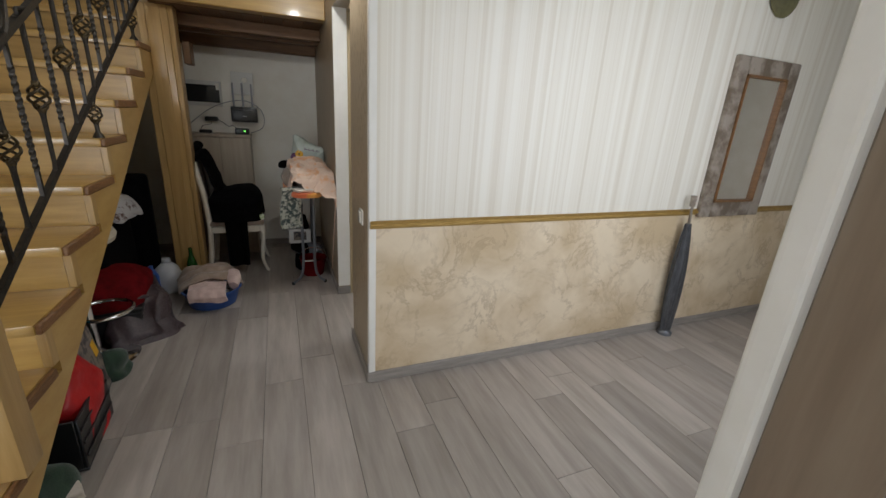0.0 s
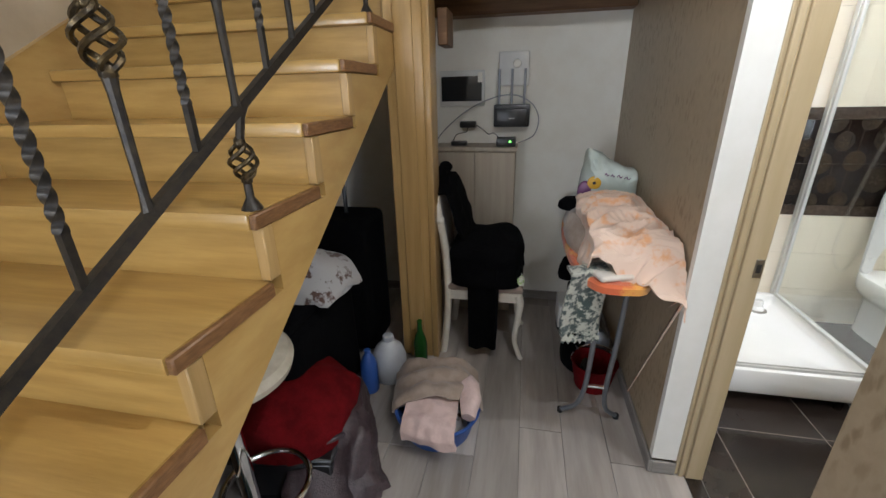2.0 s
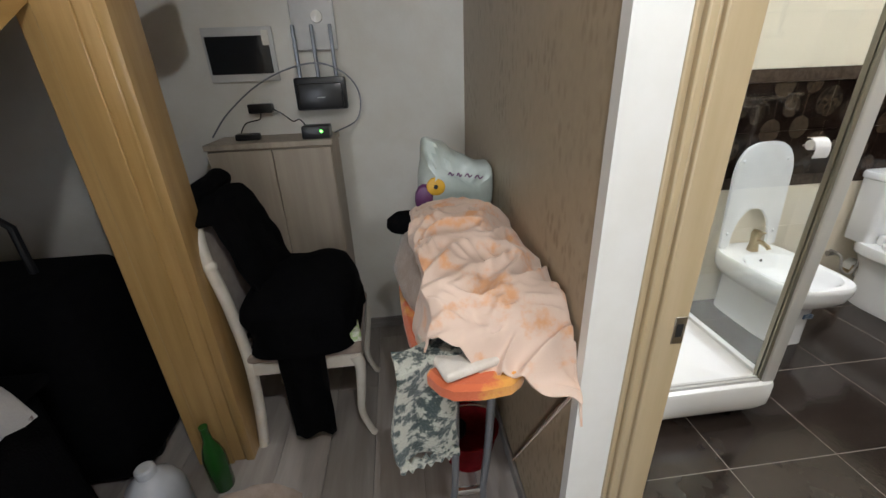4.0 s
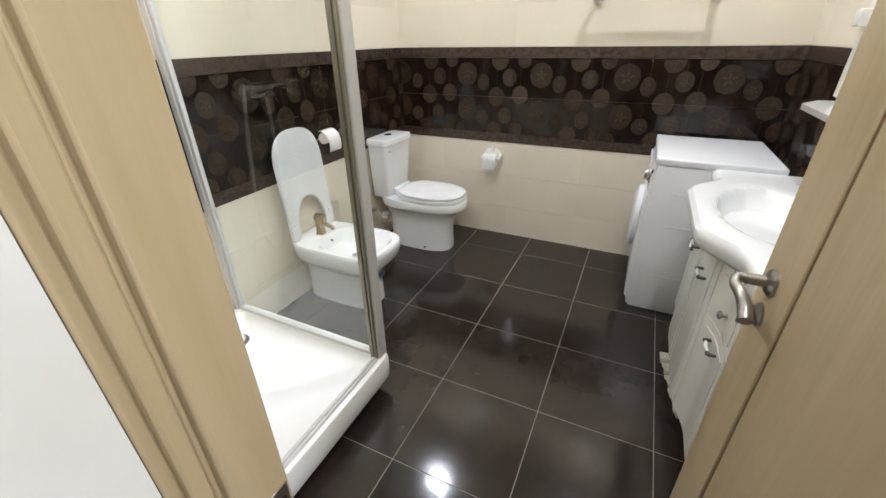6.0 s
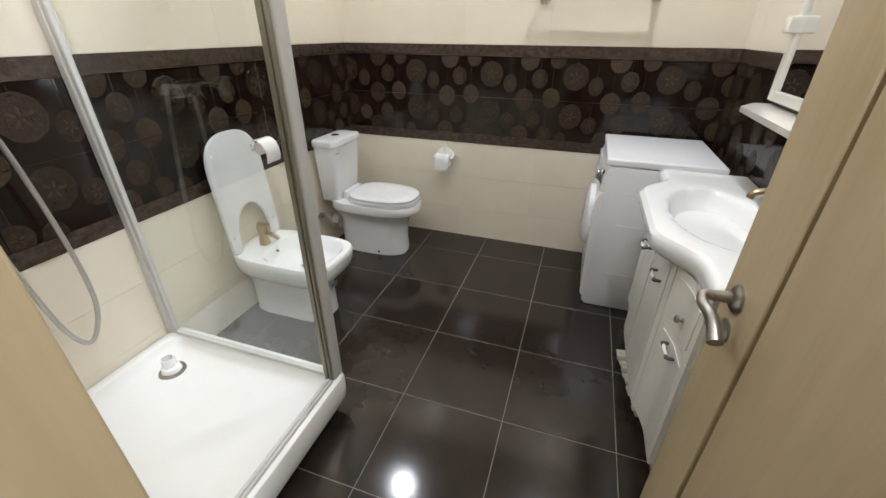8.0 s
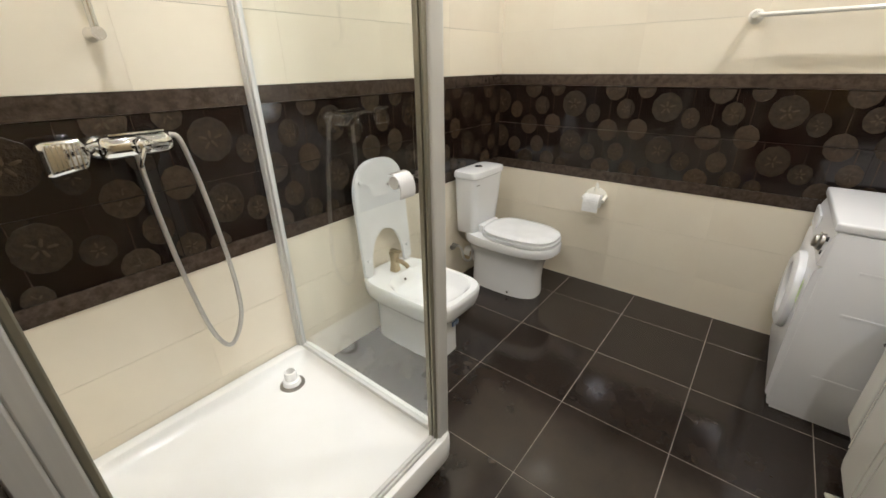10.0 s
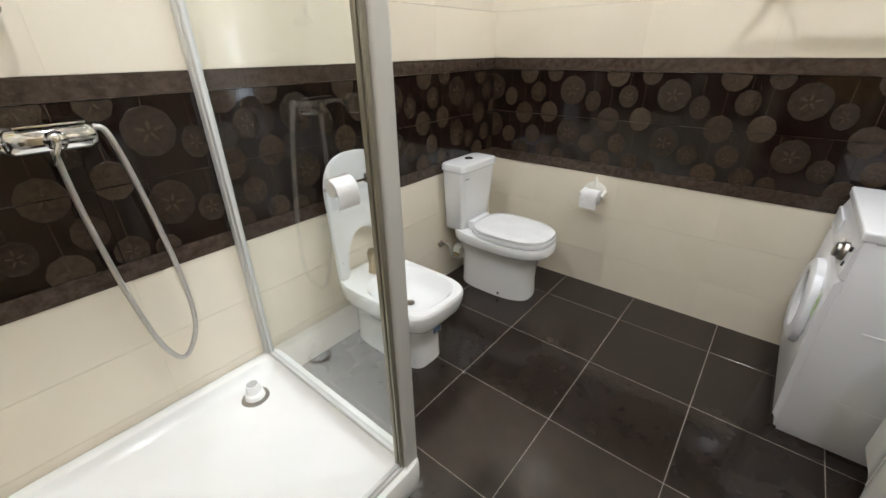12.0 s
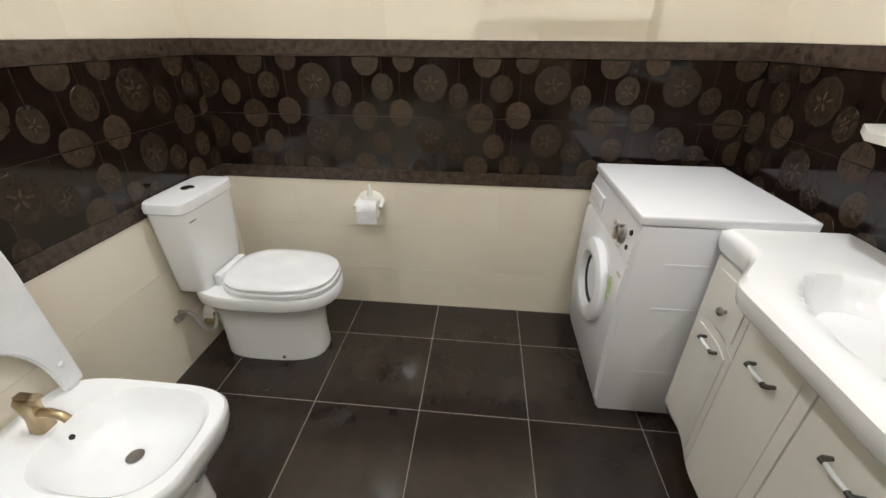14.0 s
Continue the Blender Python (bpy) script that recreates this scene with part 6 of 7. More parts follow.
def wash_basin_with_towels():
    t = thing("plastic_basin", pose(-0.555, 3.23, 0), "round blue plastic basin on the floor", "basin")
    part("bowl", lathe([(0, 0), (0.145, 0), (0.155, 0.006), (0.185, 0.115), (0.20, 0.125), (0.20, 0.132), (0.186, 0.130), (0.178, 0.115), (0.148, 0.014), (0, 0.012)], 44), "blue_plastic", t)
    a = thing("beige_towel", pose(-0.575, 3.27, 0.115, 0, 0, 12), "folded beige terry towel in the basin", "towel")

    def drape(u, v):
        x = -0.20 + 0.42 * u
        y = -0.08 + 0.25 * v
        z = 0.115 - 0.10 * abs(2 * u - 1) ** 3 - 0.10 * max(0, 0.25 - v) + 0.012 * math.sin(v * 14)
        p = Vector((x, y, z))
        return p + Vector((0, fold(p, 0.01, 10, 2), fold(p, 0.022, 8, 4)))
    part("cloth", sheet(34, 26, drape, 0.022), "beige_towel", a)
    b = thing("pink_towel", pose(-0.545, 3.19, 0.105, 0, 0, -8), "pale pink terry towel hanging over the basin rim", "towel")

    def hang(u, v):
        x = -0.13 + 0.24 * u + 0.05 * (v - 0.5)
        s = v * 0.25
        y = 0.06 - min(s, 0.20) * 1.15
        z = 0.065 - max(0, s - 0.15) * 0.75
        p = Vector((x, y, z))
        return p + Vector((0, fold(p, 0.012, 11, 3), fold(p, 0.018, 9, 7)))
    part("cloth", sheet(26, 24, hang, 0.018), "pink_towel", b)
    r = thing("pink_towel_roll", pose(-0.41, 3.27, 0.12, 0, 0, 5), "rolled end of a pink towel", "towel")
    part("cloth", rumple(tube([(0, -0.12, 0.03), (0.005, -0.05, 0.055), (0.0, 0.03, 0.06), (-0.01, 0.10, 0.05)], [0.035, 0.05, 0.05, 0.035], 18), 0.012, 16), "pink_towel", r)
    h = thing("clothes_in_basin", pose(-0.555, 3.23, 0.013), "laundry filling the basin", "laundry")
    part("cloth", heap(0.27, 0.27, 0.14, 9, 0.015, 9, flat=2), "grey_print", h)


def under_stairs():
    # mauve bag
    t = thing("fabric_bag", pose(-0.955, 2.93, 0, 0, 0, 28), "shiny mauve fabric bag slumped on the floor", "bag")
    rg = []
    for k in range(13):
        s = k / 12
        f = 1 - 0.50 * s ** 1.4
        rg.append(oval(0.03 * s, 0.10 * s, 0.20 * f, 0.25 * f, 0.27 * s, 64, 4.5))
    part("body", rumple(rumple(loft(rg), 0.05, 7, 5, keep_below=0.003), 0.02, 19, 2, keep_below=0.003), "mauve_bag", t)
    part("strap", tube(spline([(-0.10, -0.05, 0.20), (-0.06, -0.12, 0.25), (0.04, -0.10, 0.25), (0.09, -0.02, 0.20)], 6), 0.010, 8), "mauve_bag", t)
    # bar stool
    s = thing("bar_stool", pose(-1.06, 2.60, 0), "chrome bar stool with a round cream seat", "stool")
    part("base", lathe([(0, 0), (0.195, 0), (0.20, 0.008), (0.18, 0.018), (0.06, 0.034), (0.03, 0.06), (0, 0.06)], 44), "chrome", s)
    part("column", tube([(0, 0, 0.05), (-0.005, 0.0, 0.40), (-0.01, 0.0, 0.70)], [0.028, 0.026, 0.018], 18), "chrome", s)
    ring = [(0.135 * math.cos(a) + 0.07, 0.135 * math.sin(a), 0.30) for a in np.linspace(0, 2 * math.pi, 40)]
    part("foot_ring", tube(ring, 0.011, 10), "chrome", s)
    part("seat", lathe([(0, 0.0), (0.16, 0.0), (0.185, 0.015), (0.19, 0.04), (0.175, 0.065), (0.12, 0.075), (0, 0.073)], 44), "cream_seat", s, "round cream padded seat, stained", pose(-0.02, 0.06, 0.695, 4, 8, 0))
    w = thing("crumpled_cloth", pose(-1.04, 2.60, 0.785), "crumpled white cloth lying on the stool", "cloth")
    part("cloth", heap(0.20, 0.20, 0.05, 14, 0.03, 14, flat=1.2), "white_cloth", w)
    # black boxes and heaps behind
    b = thing("storage_chest", pose(-1.30, 3.25, 0), "large black fabric chest under the stairs", "chest")
    part("body", rumple(B((-0.33, -0.30, 0, 0.24, 0.32, 0.63), bevel=0.06, seg=4), 0.02, 6), "black_cloth", b)
    part("lid", rumple(B((-0.34, -0.31, 0.632, 0.25, 0.33, 0.665), bevel=0.012, seg=2), 0.006, 9), "black_cloth", b)
    g = thing("grey_cloth_bundle", pose(-1.16, 3.30, 0.667), "bundle of grey floral cloth lying on the chest", "cloth")
    part("cloth", heap(0.40, 0.36, 0.17, 6, 0.05, 9, flat=1.2), "grey_print", g)
    r = thing("red_blanket", pose(-1.10, 2.98, 0.213, 0, 0, 10), "dark red fleece blanket stuffed under the stairs", "blanket")
    part("cloth", heap(0.46, 0.50, 0.22, 3, 0.04, 7, flat=1.8), "red_cloth", r)
    k = thing("black_box", pose(-1.10, 2.98, 0, 0, 0, 10), "black storage box under the red blanket", "box")
    part("body", B((-0.20, -0.22, 0, 0.19, 0.22, 0.18), bevel=0.01), "black_plastic", k)
    part("lid", B((-0.21, -0.23, 0.181, 0.20, 0.23, 0.212), bevel=0.008), "black_plastic", k)
    h = thing("black_suitcase", pose(-1.25, 3.85, 0), "black suitcase standing behind the chest", "suitcase")
    part("shell", B((-0.35, -0.16, 0.04, 0.22, 0.16, 0.86), bevel=0.05, seg=3), "black_cloth", h)
    part("handle", tube([(-0.15, 0, 0.85), (-0.15, 0, 1.02), (-0.12, 0, 1.05), (0.02, 0, 1.05), (0.05, 0, 1.02), (0.05, 0, 0.85)], 0.012, 8), "black_plastic", h)
    for x in (-0.30, 0.17):
        part("wheel", tube([(x - 0.02, 0, 0.04), (x + 0.02, 0, 0.04)], 0.04, 14), "rubber", h)
    # bottles
    w = thing("plastic_bottle", pose(-0.895, 3.55, 0), "milky white plastic canister with a blue label", "bottle")
    part("body", lathe([(0, 0), (0.085, 0), (0.092, 0.01), (0.092, 0.14), (0.075, 0.19), (0.045, 0.22), (0.028, 0.235), (0, 0.236)], 28), "milky_plastic", w)
    part("cap", lathe([(0, 0.236), (0.03, 0.236), (0.03, 0.262), (0.024, 0.268), (0, 0.268)], 20), "milky_plastic", w)
    w2 = thing("water_bottle", pose(-0.965, 3.42, 0), "clear blue plastic water bottle", "bottle")
    part("body", lathe([(0, 0), (0.04, 0), (0.045, 0.01), (0.045, 0.17), (0.03, 0.21), (0.014, 0.235), (0, 0.236)], 20), "blue_plastic", w2)
    part("cap", lathe([(0, 0.236), (0.016, 0.236), (0.016, 0.255), (0, 0.255)], 14), "blue_plastic", w2)
    v = thing("wine_bottle", pose(-0.745, 3.66, 0), "green glass bottle standing by the post", "bottle")
    part("body", lathe([(0, 0), (0.036, 0), (0.039, 0.01), (0.039, 0.16), (0.030, 0.20), (0.016, 0.24), (0.013, 0.29), (0.015, 0.295), (0.015, 0.305), (0, 0.305)], 24), "green_glass", v)
    # crate with red bag, magazines
    c = thing("storage_crate", pose(-0.94, 1.905, 0, 0, 0, 4), "black plastic crate with slotted sides under the stairs", "crate")
    part("crate_shell", B((-0.14, -0.20, 0, 0.115, 0.16, 0.012), (-0.14, -0.20, 0.012, -0.128, 0.16, 0.24), (0.103, -0.20, 0.012, 0.115, 0.16, 0.24), (-0.128, -0.20, 0.012, 0.103, -0.188, 0.24), (-0.128, 0.148, 0.012, 0.103, 0.16, 0.24), bevel=0.003), "black_plastic", c)
    for z in (0.06, 0.12, 0.18):
        part("rib", B((0.1155, -0.19, z, 0.121, 0.15, z + 0.012), bevel=0.002), "black_plastic", c)
    e = thing("red_bag", pose(-0.935, 1.92, 0.014), "red plastic bag bulging out of the crate", "bag")
    part("body", heap(0.225, 0.31, 0.395, 2, 0.045, 8, 40, 20, flat=2.4, power=3), "red_bag", e)
    d = thing("dark_green_bag", pose(-0.90, 1.56, 0), "dark green cloth bag on the floor by the stairs", "bag")
    part("body", heap(0.16, 0.22, 0.14, 8, 0.03, 10, flat=1.6), "dark_green_cloth", d)
    p = thing("white_paper", pose(-0.84, 1.60, 0.0, 0, 0, 30), "crumpled white paper on the floor", "paper")
    part("sheet", rumple(B((-0.04, -0.06, 0.002, 0.04, 0.06, 0.05), bevel=0.012, seg=3), 0.018, 22), "white_cloth", p)
    for i, (x, y, h_, a, m) in enumerate(((-0.945, 2.25, 0.40, 6, "magazine"), (-0.972, 2.255, 0.38, 3, "magazine"), (-1.0, 2.26, 0.47, 8, "cyan_plastic"), (-1.035, 2.265, 0.43, 2, "magazine"), (-0.915, 2.25, 0.33, 9, "magazine"))):
        q = thing("magazine_file", pose(x, y, 0, 0, -10, a), "upright file of printed magazines under the stairs", "magazines", "magazines under the stairs")
        part("cover", B((-0.009, -0.14, 0, 0.009, 0.13, h_), bevel=0.002), m, q)
        part("spine_label", B((0.0088, -0.03 + 0.02 * i, h_ * 0.55, 0.0102, 0.03 + 0.02 * i, h_ * 0.78)), "yellow_print" if i == 4 else "grey_plastic", q, "printed label")
    n = thing("dark_glove", pose(-0.93, 2.42, 0), "dark green glove and shoe heap by the stool", "gloves")
    part("cloth", heap(0.14, 0.18, 0.13, 12, 0.03, 12, flat=1.6), "dark_green_cloth", n)


def room_things():
    # silver framed mirror on the papered wall
    t = thing("framed_mirror", pose(2.95, YR - 0.004, 1.385), "mirror in a wide worn silver-brown frame", "mirror")
    w, h, f = 0.62, 1.03, 0.105
    for name, bx in (("frame_side", (-w / 2, 0, -h / 2, -w / 2 + f, 0, h / 2)), ("frame_side", (w / 2 - f, 0, -h / 2, w / 2, 0, h / 2)), ("frame_top", (-w / 2 + f, 0, h / 2 - f, w / 2 - f, 0, h / 2)), ("frame_bottom", (-w / 2 + f, 0, -h / 2, w / 2 - f, 0, -h / 2 + f))):
        part(name, B((bx[0], -0.035, bx[2], bx[3], 0, bx[5]), bevel=0.01, seg=2), "aged_silver", t)
    part("inner_lip", B((-w / 2 + f, -0.042, -h / 2 + f, -w / 2 + f + 0.014, -0.02, h / 2 - f), (w / 2 - f - 0.014, -0.042, -h / 2 + f, w / 2 - f, -0.02, h / 2 - f), (-w / 2 + f, -0.042, h / 2 - f - 0.014, w / 2 - f, -0.02, h / 2 - f), (-w / 2 + f, -0.042, -h / 2 + f, w / 2 - f, -0.02, -h / 2 + f + 0.014)), "end_grain", t)
    part("mirror_glass", B((-w / 2 + f - 0.002, -0.020, -h / 2 + f - 0.002, w / 2 - f + 0.002, -0.010, h / 2 - f + 0.002)), "mirror", t)
    # closed umbrella leaning in front of the dado
    u = thing("umbrella", pose(2.545, YR - 0.05, 0.0), "closed dark grey umbrella with a curved handle, leaning on the wall", "umbrella")
    rg = []
    for k in range(16):
        s = k / 15
        r = 0.020 + 0.045 * math.sin(math.pi * min(1, s * 0.9 + 0.12)) ** 0.8
        rg.append([Vector((-0.035 * s + (r + 0.008 * math.cos(6 * a)) * math.cos(a + 0.6 * s), (r + 0.008 * math.cos(6 * a)) * math.sin(a + 0.6 * s) * 0.55 - 0.02, 0.02 + 0.82 * s)) for a in np.linspace(0, 2 * math.pi, 36, endpoint=False)])
    part("canopy", loft(rg), "umbrella", u)
    part("shaft", tube([(-0.03, -0.02, 0.80), (-0.042, -0.02, 1.0)], 0.009, 10), "satin_metal", u)
    part("handle", tube([(-0.042 + 0.0, -0.02, 0.96), (-0.045, -0.02, 1.03)], [0.017, 0.02], 12), "aged_silver", u, "pale handle")
    part("foot", lathe([(0, 0), (0.05, 0), (0.05, 0.02), (0.035, 0.035), (0, 0.035)], 20, centre=(0, -0.02, 0)), "grey_paint_metal", u)
    # plate on the wall
    p = thing("wall_plate", pose(2.93, YR - 0.004, 2.28), "round olive decorative wall plate", "wall plate")
    part("disc", lathe([(0, 0), (0.13, 0), (0.145, 0.012), (0.13, 0.016), (0.09, 0.010), (0, 0.010)], 36), "olive_plate", p, "", pose(0, 0, 0, 90, 0, 0))
    # cords and holders added for the unseen hall and front room bulbs
    c = thing("ceiling_lamp", pose(HALL_FILL[0], HALL_FILL[1], 3.2), "added bare bulb on a cord before the bathroom door, unseen", "ceiling lamp")
    r = thing("ceiling_lamp", pose(ROOM_FILL[0], ROOM_FILL[1], 3.2), "added bare bulb on a cord in the front room, unseen", "ceiling lamp")
    part("cord", cyl((0, 0, -0.32), (0, 0, 0), 0.004, 8), "black_plastic", r)
    part("holder", lathe([(0, -0.39), (0.02, -0.39), (0.022, -0.32), (0.012, -0.30), (0, -0.30)], 16), "white_gloss", r)
    part("cord", cyl((0, 0, -0.80), (0, 0, 0), 0.004, 8), "black_plastic", c)
    part("holder", lathe([(0, -0.85), (0.02, -0.85), (0.022, -0.81), (0.012, -0.79), (0, -0.79)], 16), "white_gloss", c)


low_cabinet()
wall_devices()
light_switch()
chair()
ironing_board()
plastic_bag()
wash_basin_with_towels()
under_stairs()
room_things()

# ---- tiles and planks, piece by piece ----
def tile_mesh(name, w, h, t, bevel, mat):
    """A flat piece in the xy plane, w by h, its top face at z = t with a small bevel."""
    me = bpy.data.meshes.new(name)
    b = bevel
    co = [(0, 0, 0), (w, 0, 0), (w, h, 0), (0, h, 0), (0, 0, t - b), (w, 0, t - b), (w, h, t - b), (0, h, t - b), (b, b, t), (w - b, b, t), (w - b, h - b, t), (b, h - b, t)]
    fc = [(8, 9, 10, 11)] + [(i, (i + 1) % 4, 4 + (i + 1) % 4, 4 + i) for i in range(4)] + [(4 + i, 4 + (i + 1) % 4, 8 + (i + 1) % 4, 8 + i) for i in range(4)]
    me.from_pydata(co, [], fc)
    me.materials.append(M[mat])
    return me


# medallions of the upper and of the lower row's tiles: place and half axes; those on an edge run on in the next tile
TW = 0.53
UPPER = ((0.343, 0.144, 0.076, 0.078), (0.218, 0.093, 0.044, 0.055), (0.100, 0.236, 0.060, 0.064), (0.030, 0.127, 0.050, 0.057),
         (0.460, 0.238, 0.048, 0.050), (0.118, 0.0, 0.060, 0.064), (0.480, 0.016, 0.056, 0.060))
LOWER = ((0.343, 0.158, 0.070, 0.077), (0.223, 0.108, 0.048, 0.052), (0.050, 0.125, 0.048, 0.055), (0.130, 0.020, 0.058, 0.060),
         (0.498, 0.033, 0.050, 0.052), (0.118, 0.25, 0.060, 0.064), (0.480, 0.266, 0.056, 0.060), (0.395, 0.010, 0.040, 0.046))


def decor_mesh(name, w, h, t, shift, medals):
    """A dark tile with oval medallions on thin stems, barely proud of the glaze; shift: what is cut off at its start."""
    bm = bmesh.new()
    bm.from_mesh(tile_mesh(name + "_plain", w, h, t, 0.0008, "dark_tile"))
    n = 26

    def ring(x, y, rx, ry, f, z):
        out = []
        for k in range(n):
            a = 2 * math.pi * k / n
            wave = f * (1 + 0.025 * math.sin(a * 9 + x * 50))
            out.append(bm.verts.new((min(max(x + rx * wave * math.cos(a), 0.001), w - 0.001), min(max(y + ry * wave * math.sin(a), 0.001), h - 0.001), z)))
        return out
    for x, y, rx, ry in [(a + k * TW - shift, b, c, d) for a, b, c, d in medals for k in (-1, 0, 1)]:
        if x < -rx * 0.9 or x > w + rx * 0.9:
            continue
        rings = [ring(x, y, rx, ry, 1.0, t - 0.0003), ring(x, y, rx, ry, 0.98, t + 0.0009), ring(x, y, rx, ry, 0.88, t + 0.0009), ring(x, y, rx, ry, 0.84, t + 0.0005)]
        mid = bm.verts.new((min(max(x, 0.001), w - 0.001), min(max(y, 0.001), h - 0.001), t + 0.0005))
        for k in range(n):
            j = (k + 1) % n
            for a, b in zip(rings, rings[1:]):
                bm.faces.new((a[k], a[j], b[j], b[k])).material_index = 1
            bm.faces.new((rings[-1][k], rings[-1][j], mid)).material_index = 1
        # five shiny petals in the middle, unequal and turned from medallion to medallion
        for p in range(5):
            a = 2 * math.pi * p / 5 + x * 37 + y * 19
            reach = 0.30 + 0.07 * math.sin(p * 2.4 + x * 60)
            u, v = x + rx * reach * math.cos(a), y + ry * reach * math.sin(a)
            if not (0.012 < u < w - 0.012 and 0.012 < v < h - 0.012):
                continue
            ca, sa = math.cos(a), math.sin(a)
            tip = bm.verts.new((u, v, t + 0.0030))
            q = []
            for d in (0, 0.9, 2.24, 3.14, 4.04, 5.38):
                lu, lv = rx * 0.21 * math.cos(d), rx * 0.08 * math.sin(d)
                q.append(bm.verts.new((u + lu * ca - lv * sa, v + lu * sa + lv * ca, t + 0.0006)))
            for k in range(6):
                f = bm.faces.new((q[k], q[(k + 1) % 6], tip))
                f.material_index, f.smooth = 2, True
        if 0.004 < x < w - 0.004 and y + ry < h - 0.006:
            q = [(x - 0.0012, y + ry), (x + 0.0012, y + ry), (x + 0.0012, h - 0.001), (x - 0.0012, h - 0.001)]
            bm.faces.new([bm.verts.new((u, v, t + 0.0003)) for u, v in q]).material_index = 1
    me = bpy.data.meshes.new(name)
    bm.to_mesh(me)
    bm.free()
    for m in ("dark_tile", "medallion", "relief_gloss"):
        me.materials.append(M[m])
    return me


def piece(name, me, parent, m):
    ob = new(name, me)
    ob.parent = parent
    ob.matrix_basis = m
    return ob


def lay(parent, place, length, cuts, start=0.0, skip=None):
    """Rows of wall tiles: place(s, z) gives the pose at s along the wall and height z; cuts: (z0, z1, kind)."""
    g = 0.0011
    for row, (z0, z1, kind) in enumerate(cuts):
        s = start
        while s < length - 0.01:
            a, b = max(s, 0.0), min(s + TW, length)
            first_s = s
            s += TW
            if b - a < 0.012:
                continue
            zz = [(z0, z1)]
            if skip:
                lo, hi, top = skip
                if a < hi and b > lo:
                    if z1 <= top:
                        if a < lo - 0.02:
                            b = lo
                        elif b > hi + 0.02:
                            a = hi
                        else:
                            continue
                    elif z0 < top:
                        zz = [(top, z1)]
            for za, zb in zz:
                w, h = round(b - a - 0.0002, 4), round(zb - za - g, 4)
                key = (w, h, kind, round(a - first_s, 3) if kind[:5] == "decor" else 0)
                if key not in TILES:
                    TILES[key] = decor_mesh("decor_tile", w, h, 0.008, key[3], UPPER if kind == "decor_upper" else LOWER) if kind[:5] == "decor" else tile_mesh("wall_tile", w, h, 0.008 if kind != "border_tile" else 0.011, 0.0002, kind)
                piece("tile", TILES[key], parent, place(a, za))


TILES = {}
CUTS = [(0.0, 0.236, "cream_tile"), (0.236, 0.486, "cream_tile"), (0.486, 0.736, "cream_tile"), (0.736, 0.800, "border_tile"), (0.800, 1.050, "decor_lower"), (1.050, 1.300, "decor_upper"), (1.300, 1.366, "border_tile"),
        (1.366, 1.616, "cream_tile"), (1.616, 1.866, "cream_tile"), (1.866, 2.116, "cream_tile"), (2.116, 2.366, "cream_tile"), (2.366, 2.616, "cream_tile"), (2.616, 2.848, "cream_tile")]


def wall_pose(origin, along, normal):
    """Local x runs along the wall, local y up, local z out of it."""
    a, n = Vector(along), Vector(normal)

    def place(s, z):
        m = Matrix((a, Vector((0, 0, 1)), n)).transposed().to_4x4()
        m.translation = Vector(origin) + a * s + Vector((0, 0, z))
        return m
    return place


OB = bpy.data.objects
lay(OB["wall_shower"], wall_pose((X1 + 0.008, Y1 + 0.008, 0), (-1, 0, 0), (0, -1, 0)), X1 - X0 + 0.016, CUTS, -0.47)
lay(OB["wall_far"], wall_pose((X1 + 0.008, Y0, 0), (0, 1, 0), (-1, 0, 0)), Y1 - Y0, CUTS, -0.035)
lay(OB["wall_vanity"], wall_pose((X0 - 0.008, Y0 - 0.008, 0), (1, 0, 0), (0, 1, 0)), X1 - X0 + 0.016, CUTS, -0.1)
lay(OB["wall_door"], wall_pose((X0 - 0.008, Y1, 0), (0, -1, 0), (1, 0, 0)), Y1 - Y0, CUTS, -0.2, skip=(Y1 - DOOR1 - 0.06, Y1 - DOOR0 + 0.0, DOORH + 0.07))

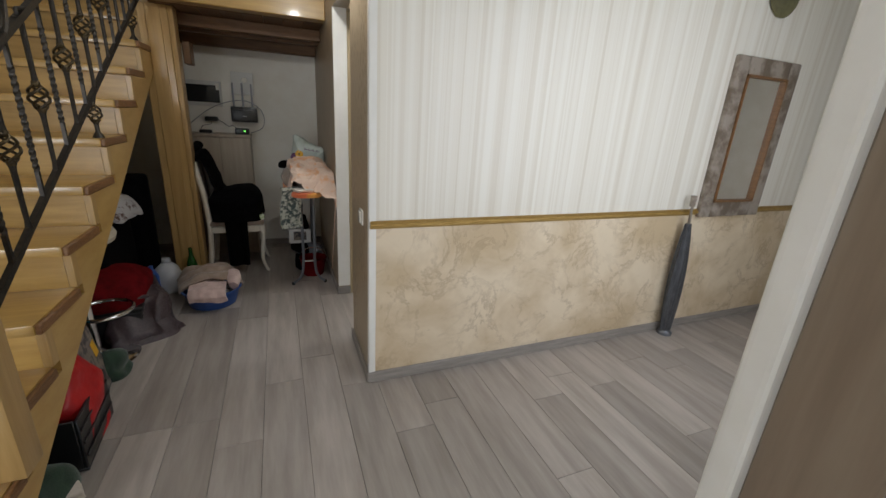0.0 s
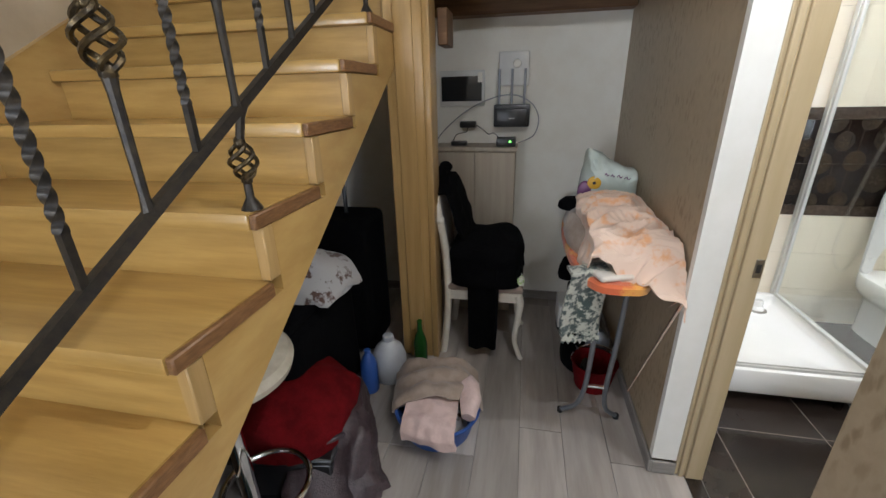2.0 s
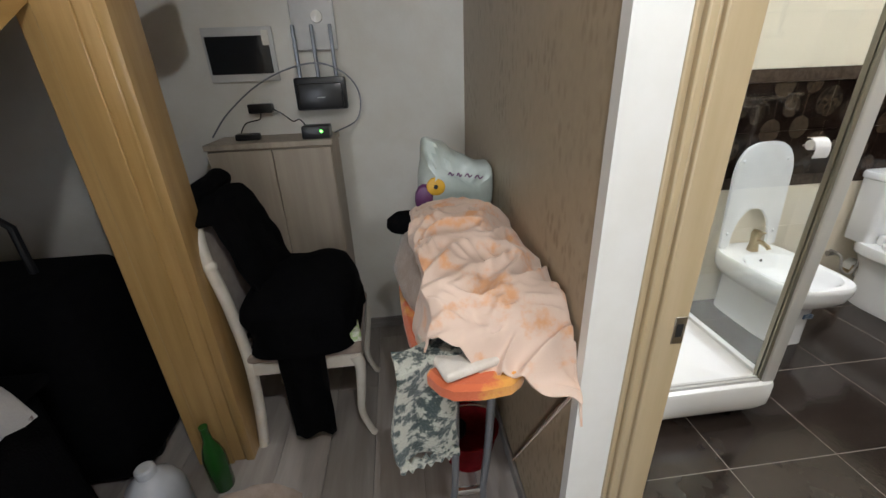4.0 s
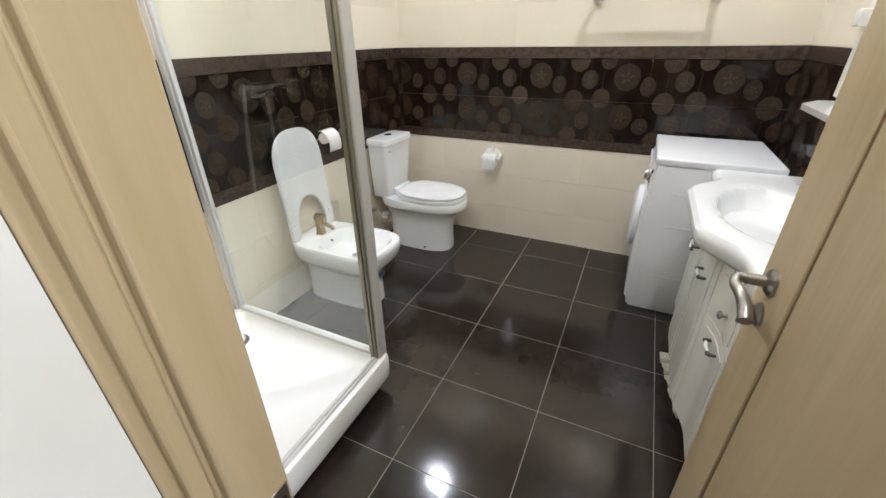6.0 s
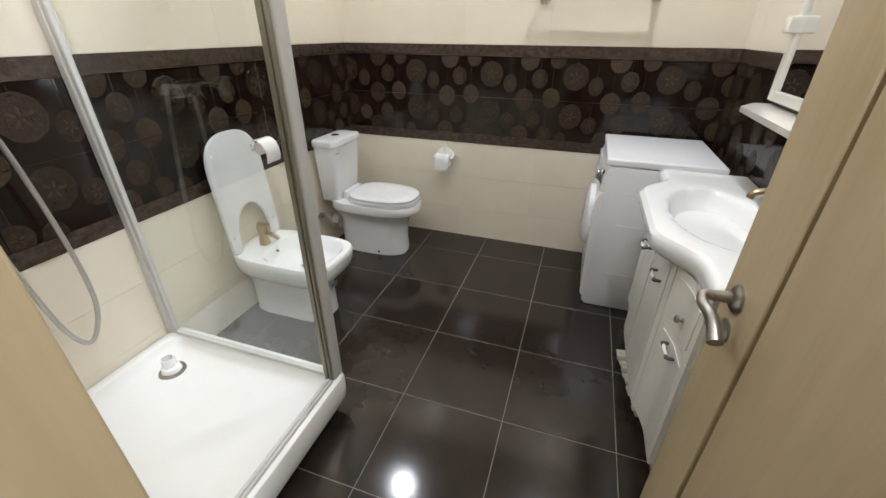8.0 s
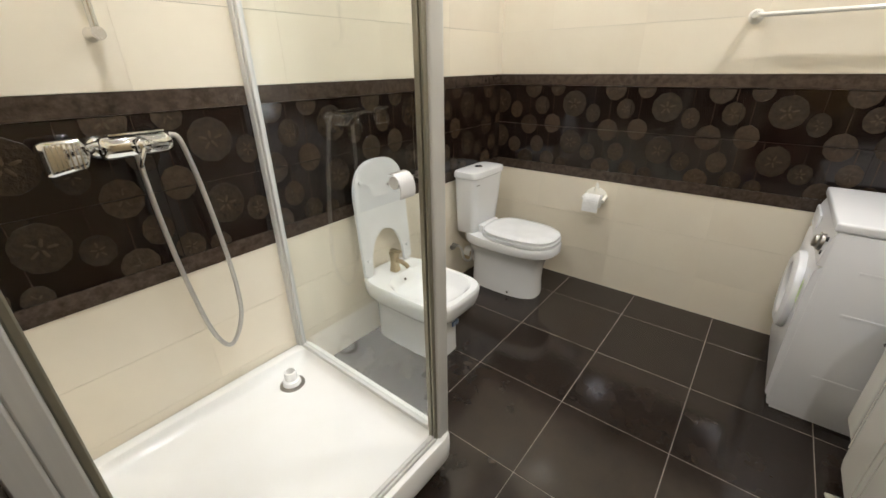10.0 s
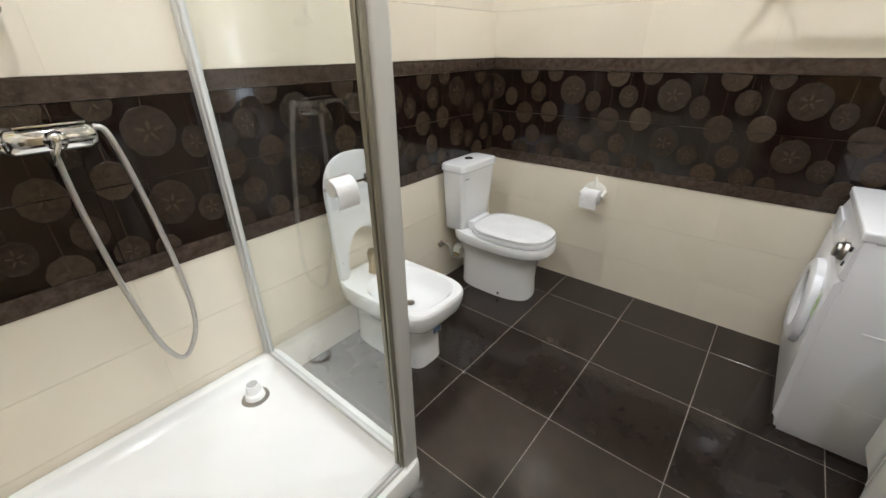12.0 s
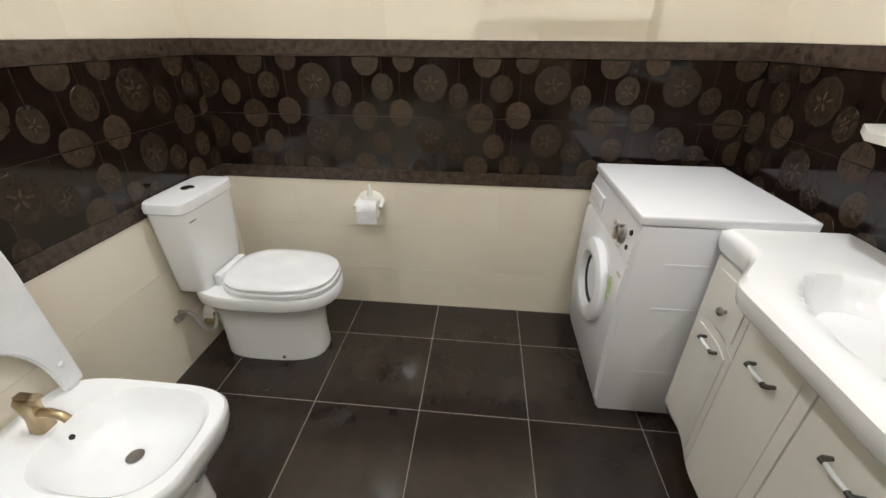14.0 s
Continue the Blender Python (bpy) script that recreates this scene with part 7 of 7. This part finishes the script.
T = 0.45
for i in range(-4, 4):
    for j in range(-4, 4):
        xa, ya = 2.07 + i * T, 3.45 + j * T
        x0, x1_, y0, y1_ = max(xa, X0), min(xa + T, X1), max(ya, Y0), min(ya + T, Y1)
        if x1_ - x0 < 0.01 or y1_ - y0 < 0.01:
            continue
        key = ("floor", round(x1_ - x0, 3), round(y1_ - y0, 3))
        if key not in TILES:
            TILES[key] = tile_mesh("floor_tile", key[1] - 0.0036, key[2] - 0.0036, 0.006, 0.001, "floor_tile")
        piece("tile", TILES[key], OB["floor_bathroom_base"], pose(x0 + 0.0018, y0 + 0.0018, -0.0052 + random.uniform(0, 0.0004)))

PW, PL = 0.1925, 1.21
row = 0
x = XW
PLANKS = {}
while x < XE - 0.01:
    w = min(PW, XE - x)
    s = -1.2 - random.choice((0.15, 0.55, 0.9, 0.35, 0.75))
    top = YN if x < HX else YR
    if x < HX < x + w:
        top = YR
    while s < top:
        a, b = max(s, -1.2), min(s + PL, top)
        s += PL
        if b - a < 0.02:
            continue
        key = (round(w, 3), round(b - a, 2))
        if key not in PLANKS:
            PLANKS[key] = tile_mesh("plank", key[0] - 0.002, key[1] - 0.002, 0.012, 0.0012, "laminate")
        piece("plank", PLANKS[key], OB["floor_hall_base"], pose(x + 0.001, a + 0.001, -0.012))
        if x < HX < x + w and b >= YR - 0.001:
            break
    if x < HX < x + w:
        key = (round(HX - x, 3), 1.2, "n")
        PLANKS[key] = tile_mesh("plank", HX - x - 0.001, 1.208, 0.012, 0.0012, "laminate")
        for yy in (YR, YR + PL):
            piece("plank", PLANKS[key], OB["floor_hall_base"], pose(x + 0.001, yy + 0.001, -0.012))
        piece("plank", tile_mesh("plank", HX - x - 0.001, YN - YR - 2 * PL - 0.002, 0.012, 0.0012, "laminate"), OB["floor_hall_base"], pose(x + 0.001, YR + 2 * PL + 0.001, -0.012))
    x += PW
# threshold planks in the bathroom doorway
piece("plank", tile_mesh("plank", 0.13, DOOR1 - DOOR0, 0.012, 0.0012, "laminate"), OB["floor_hall_base"], pose(HX + 0.0, DOOR0, -0.012))
piece("plank", tile_mesh("plank", X0 - HX - 0.134, DOOR1 - DOOR0, 0.012, 0.0012, "floor_tile"), OB["floor_hall_base"], pose(HX + 0.132, DOOR0, -0.012))
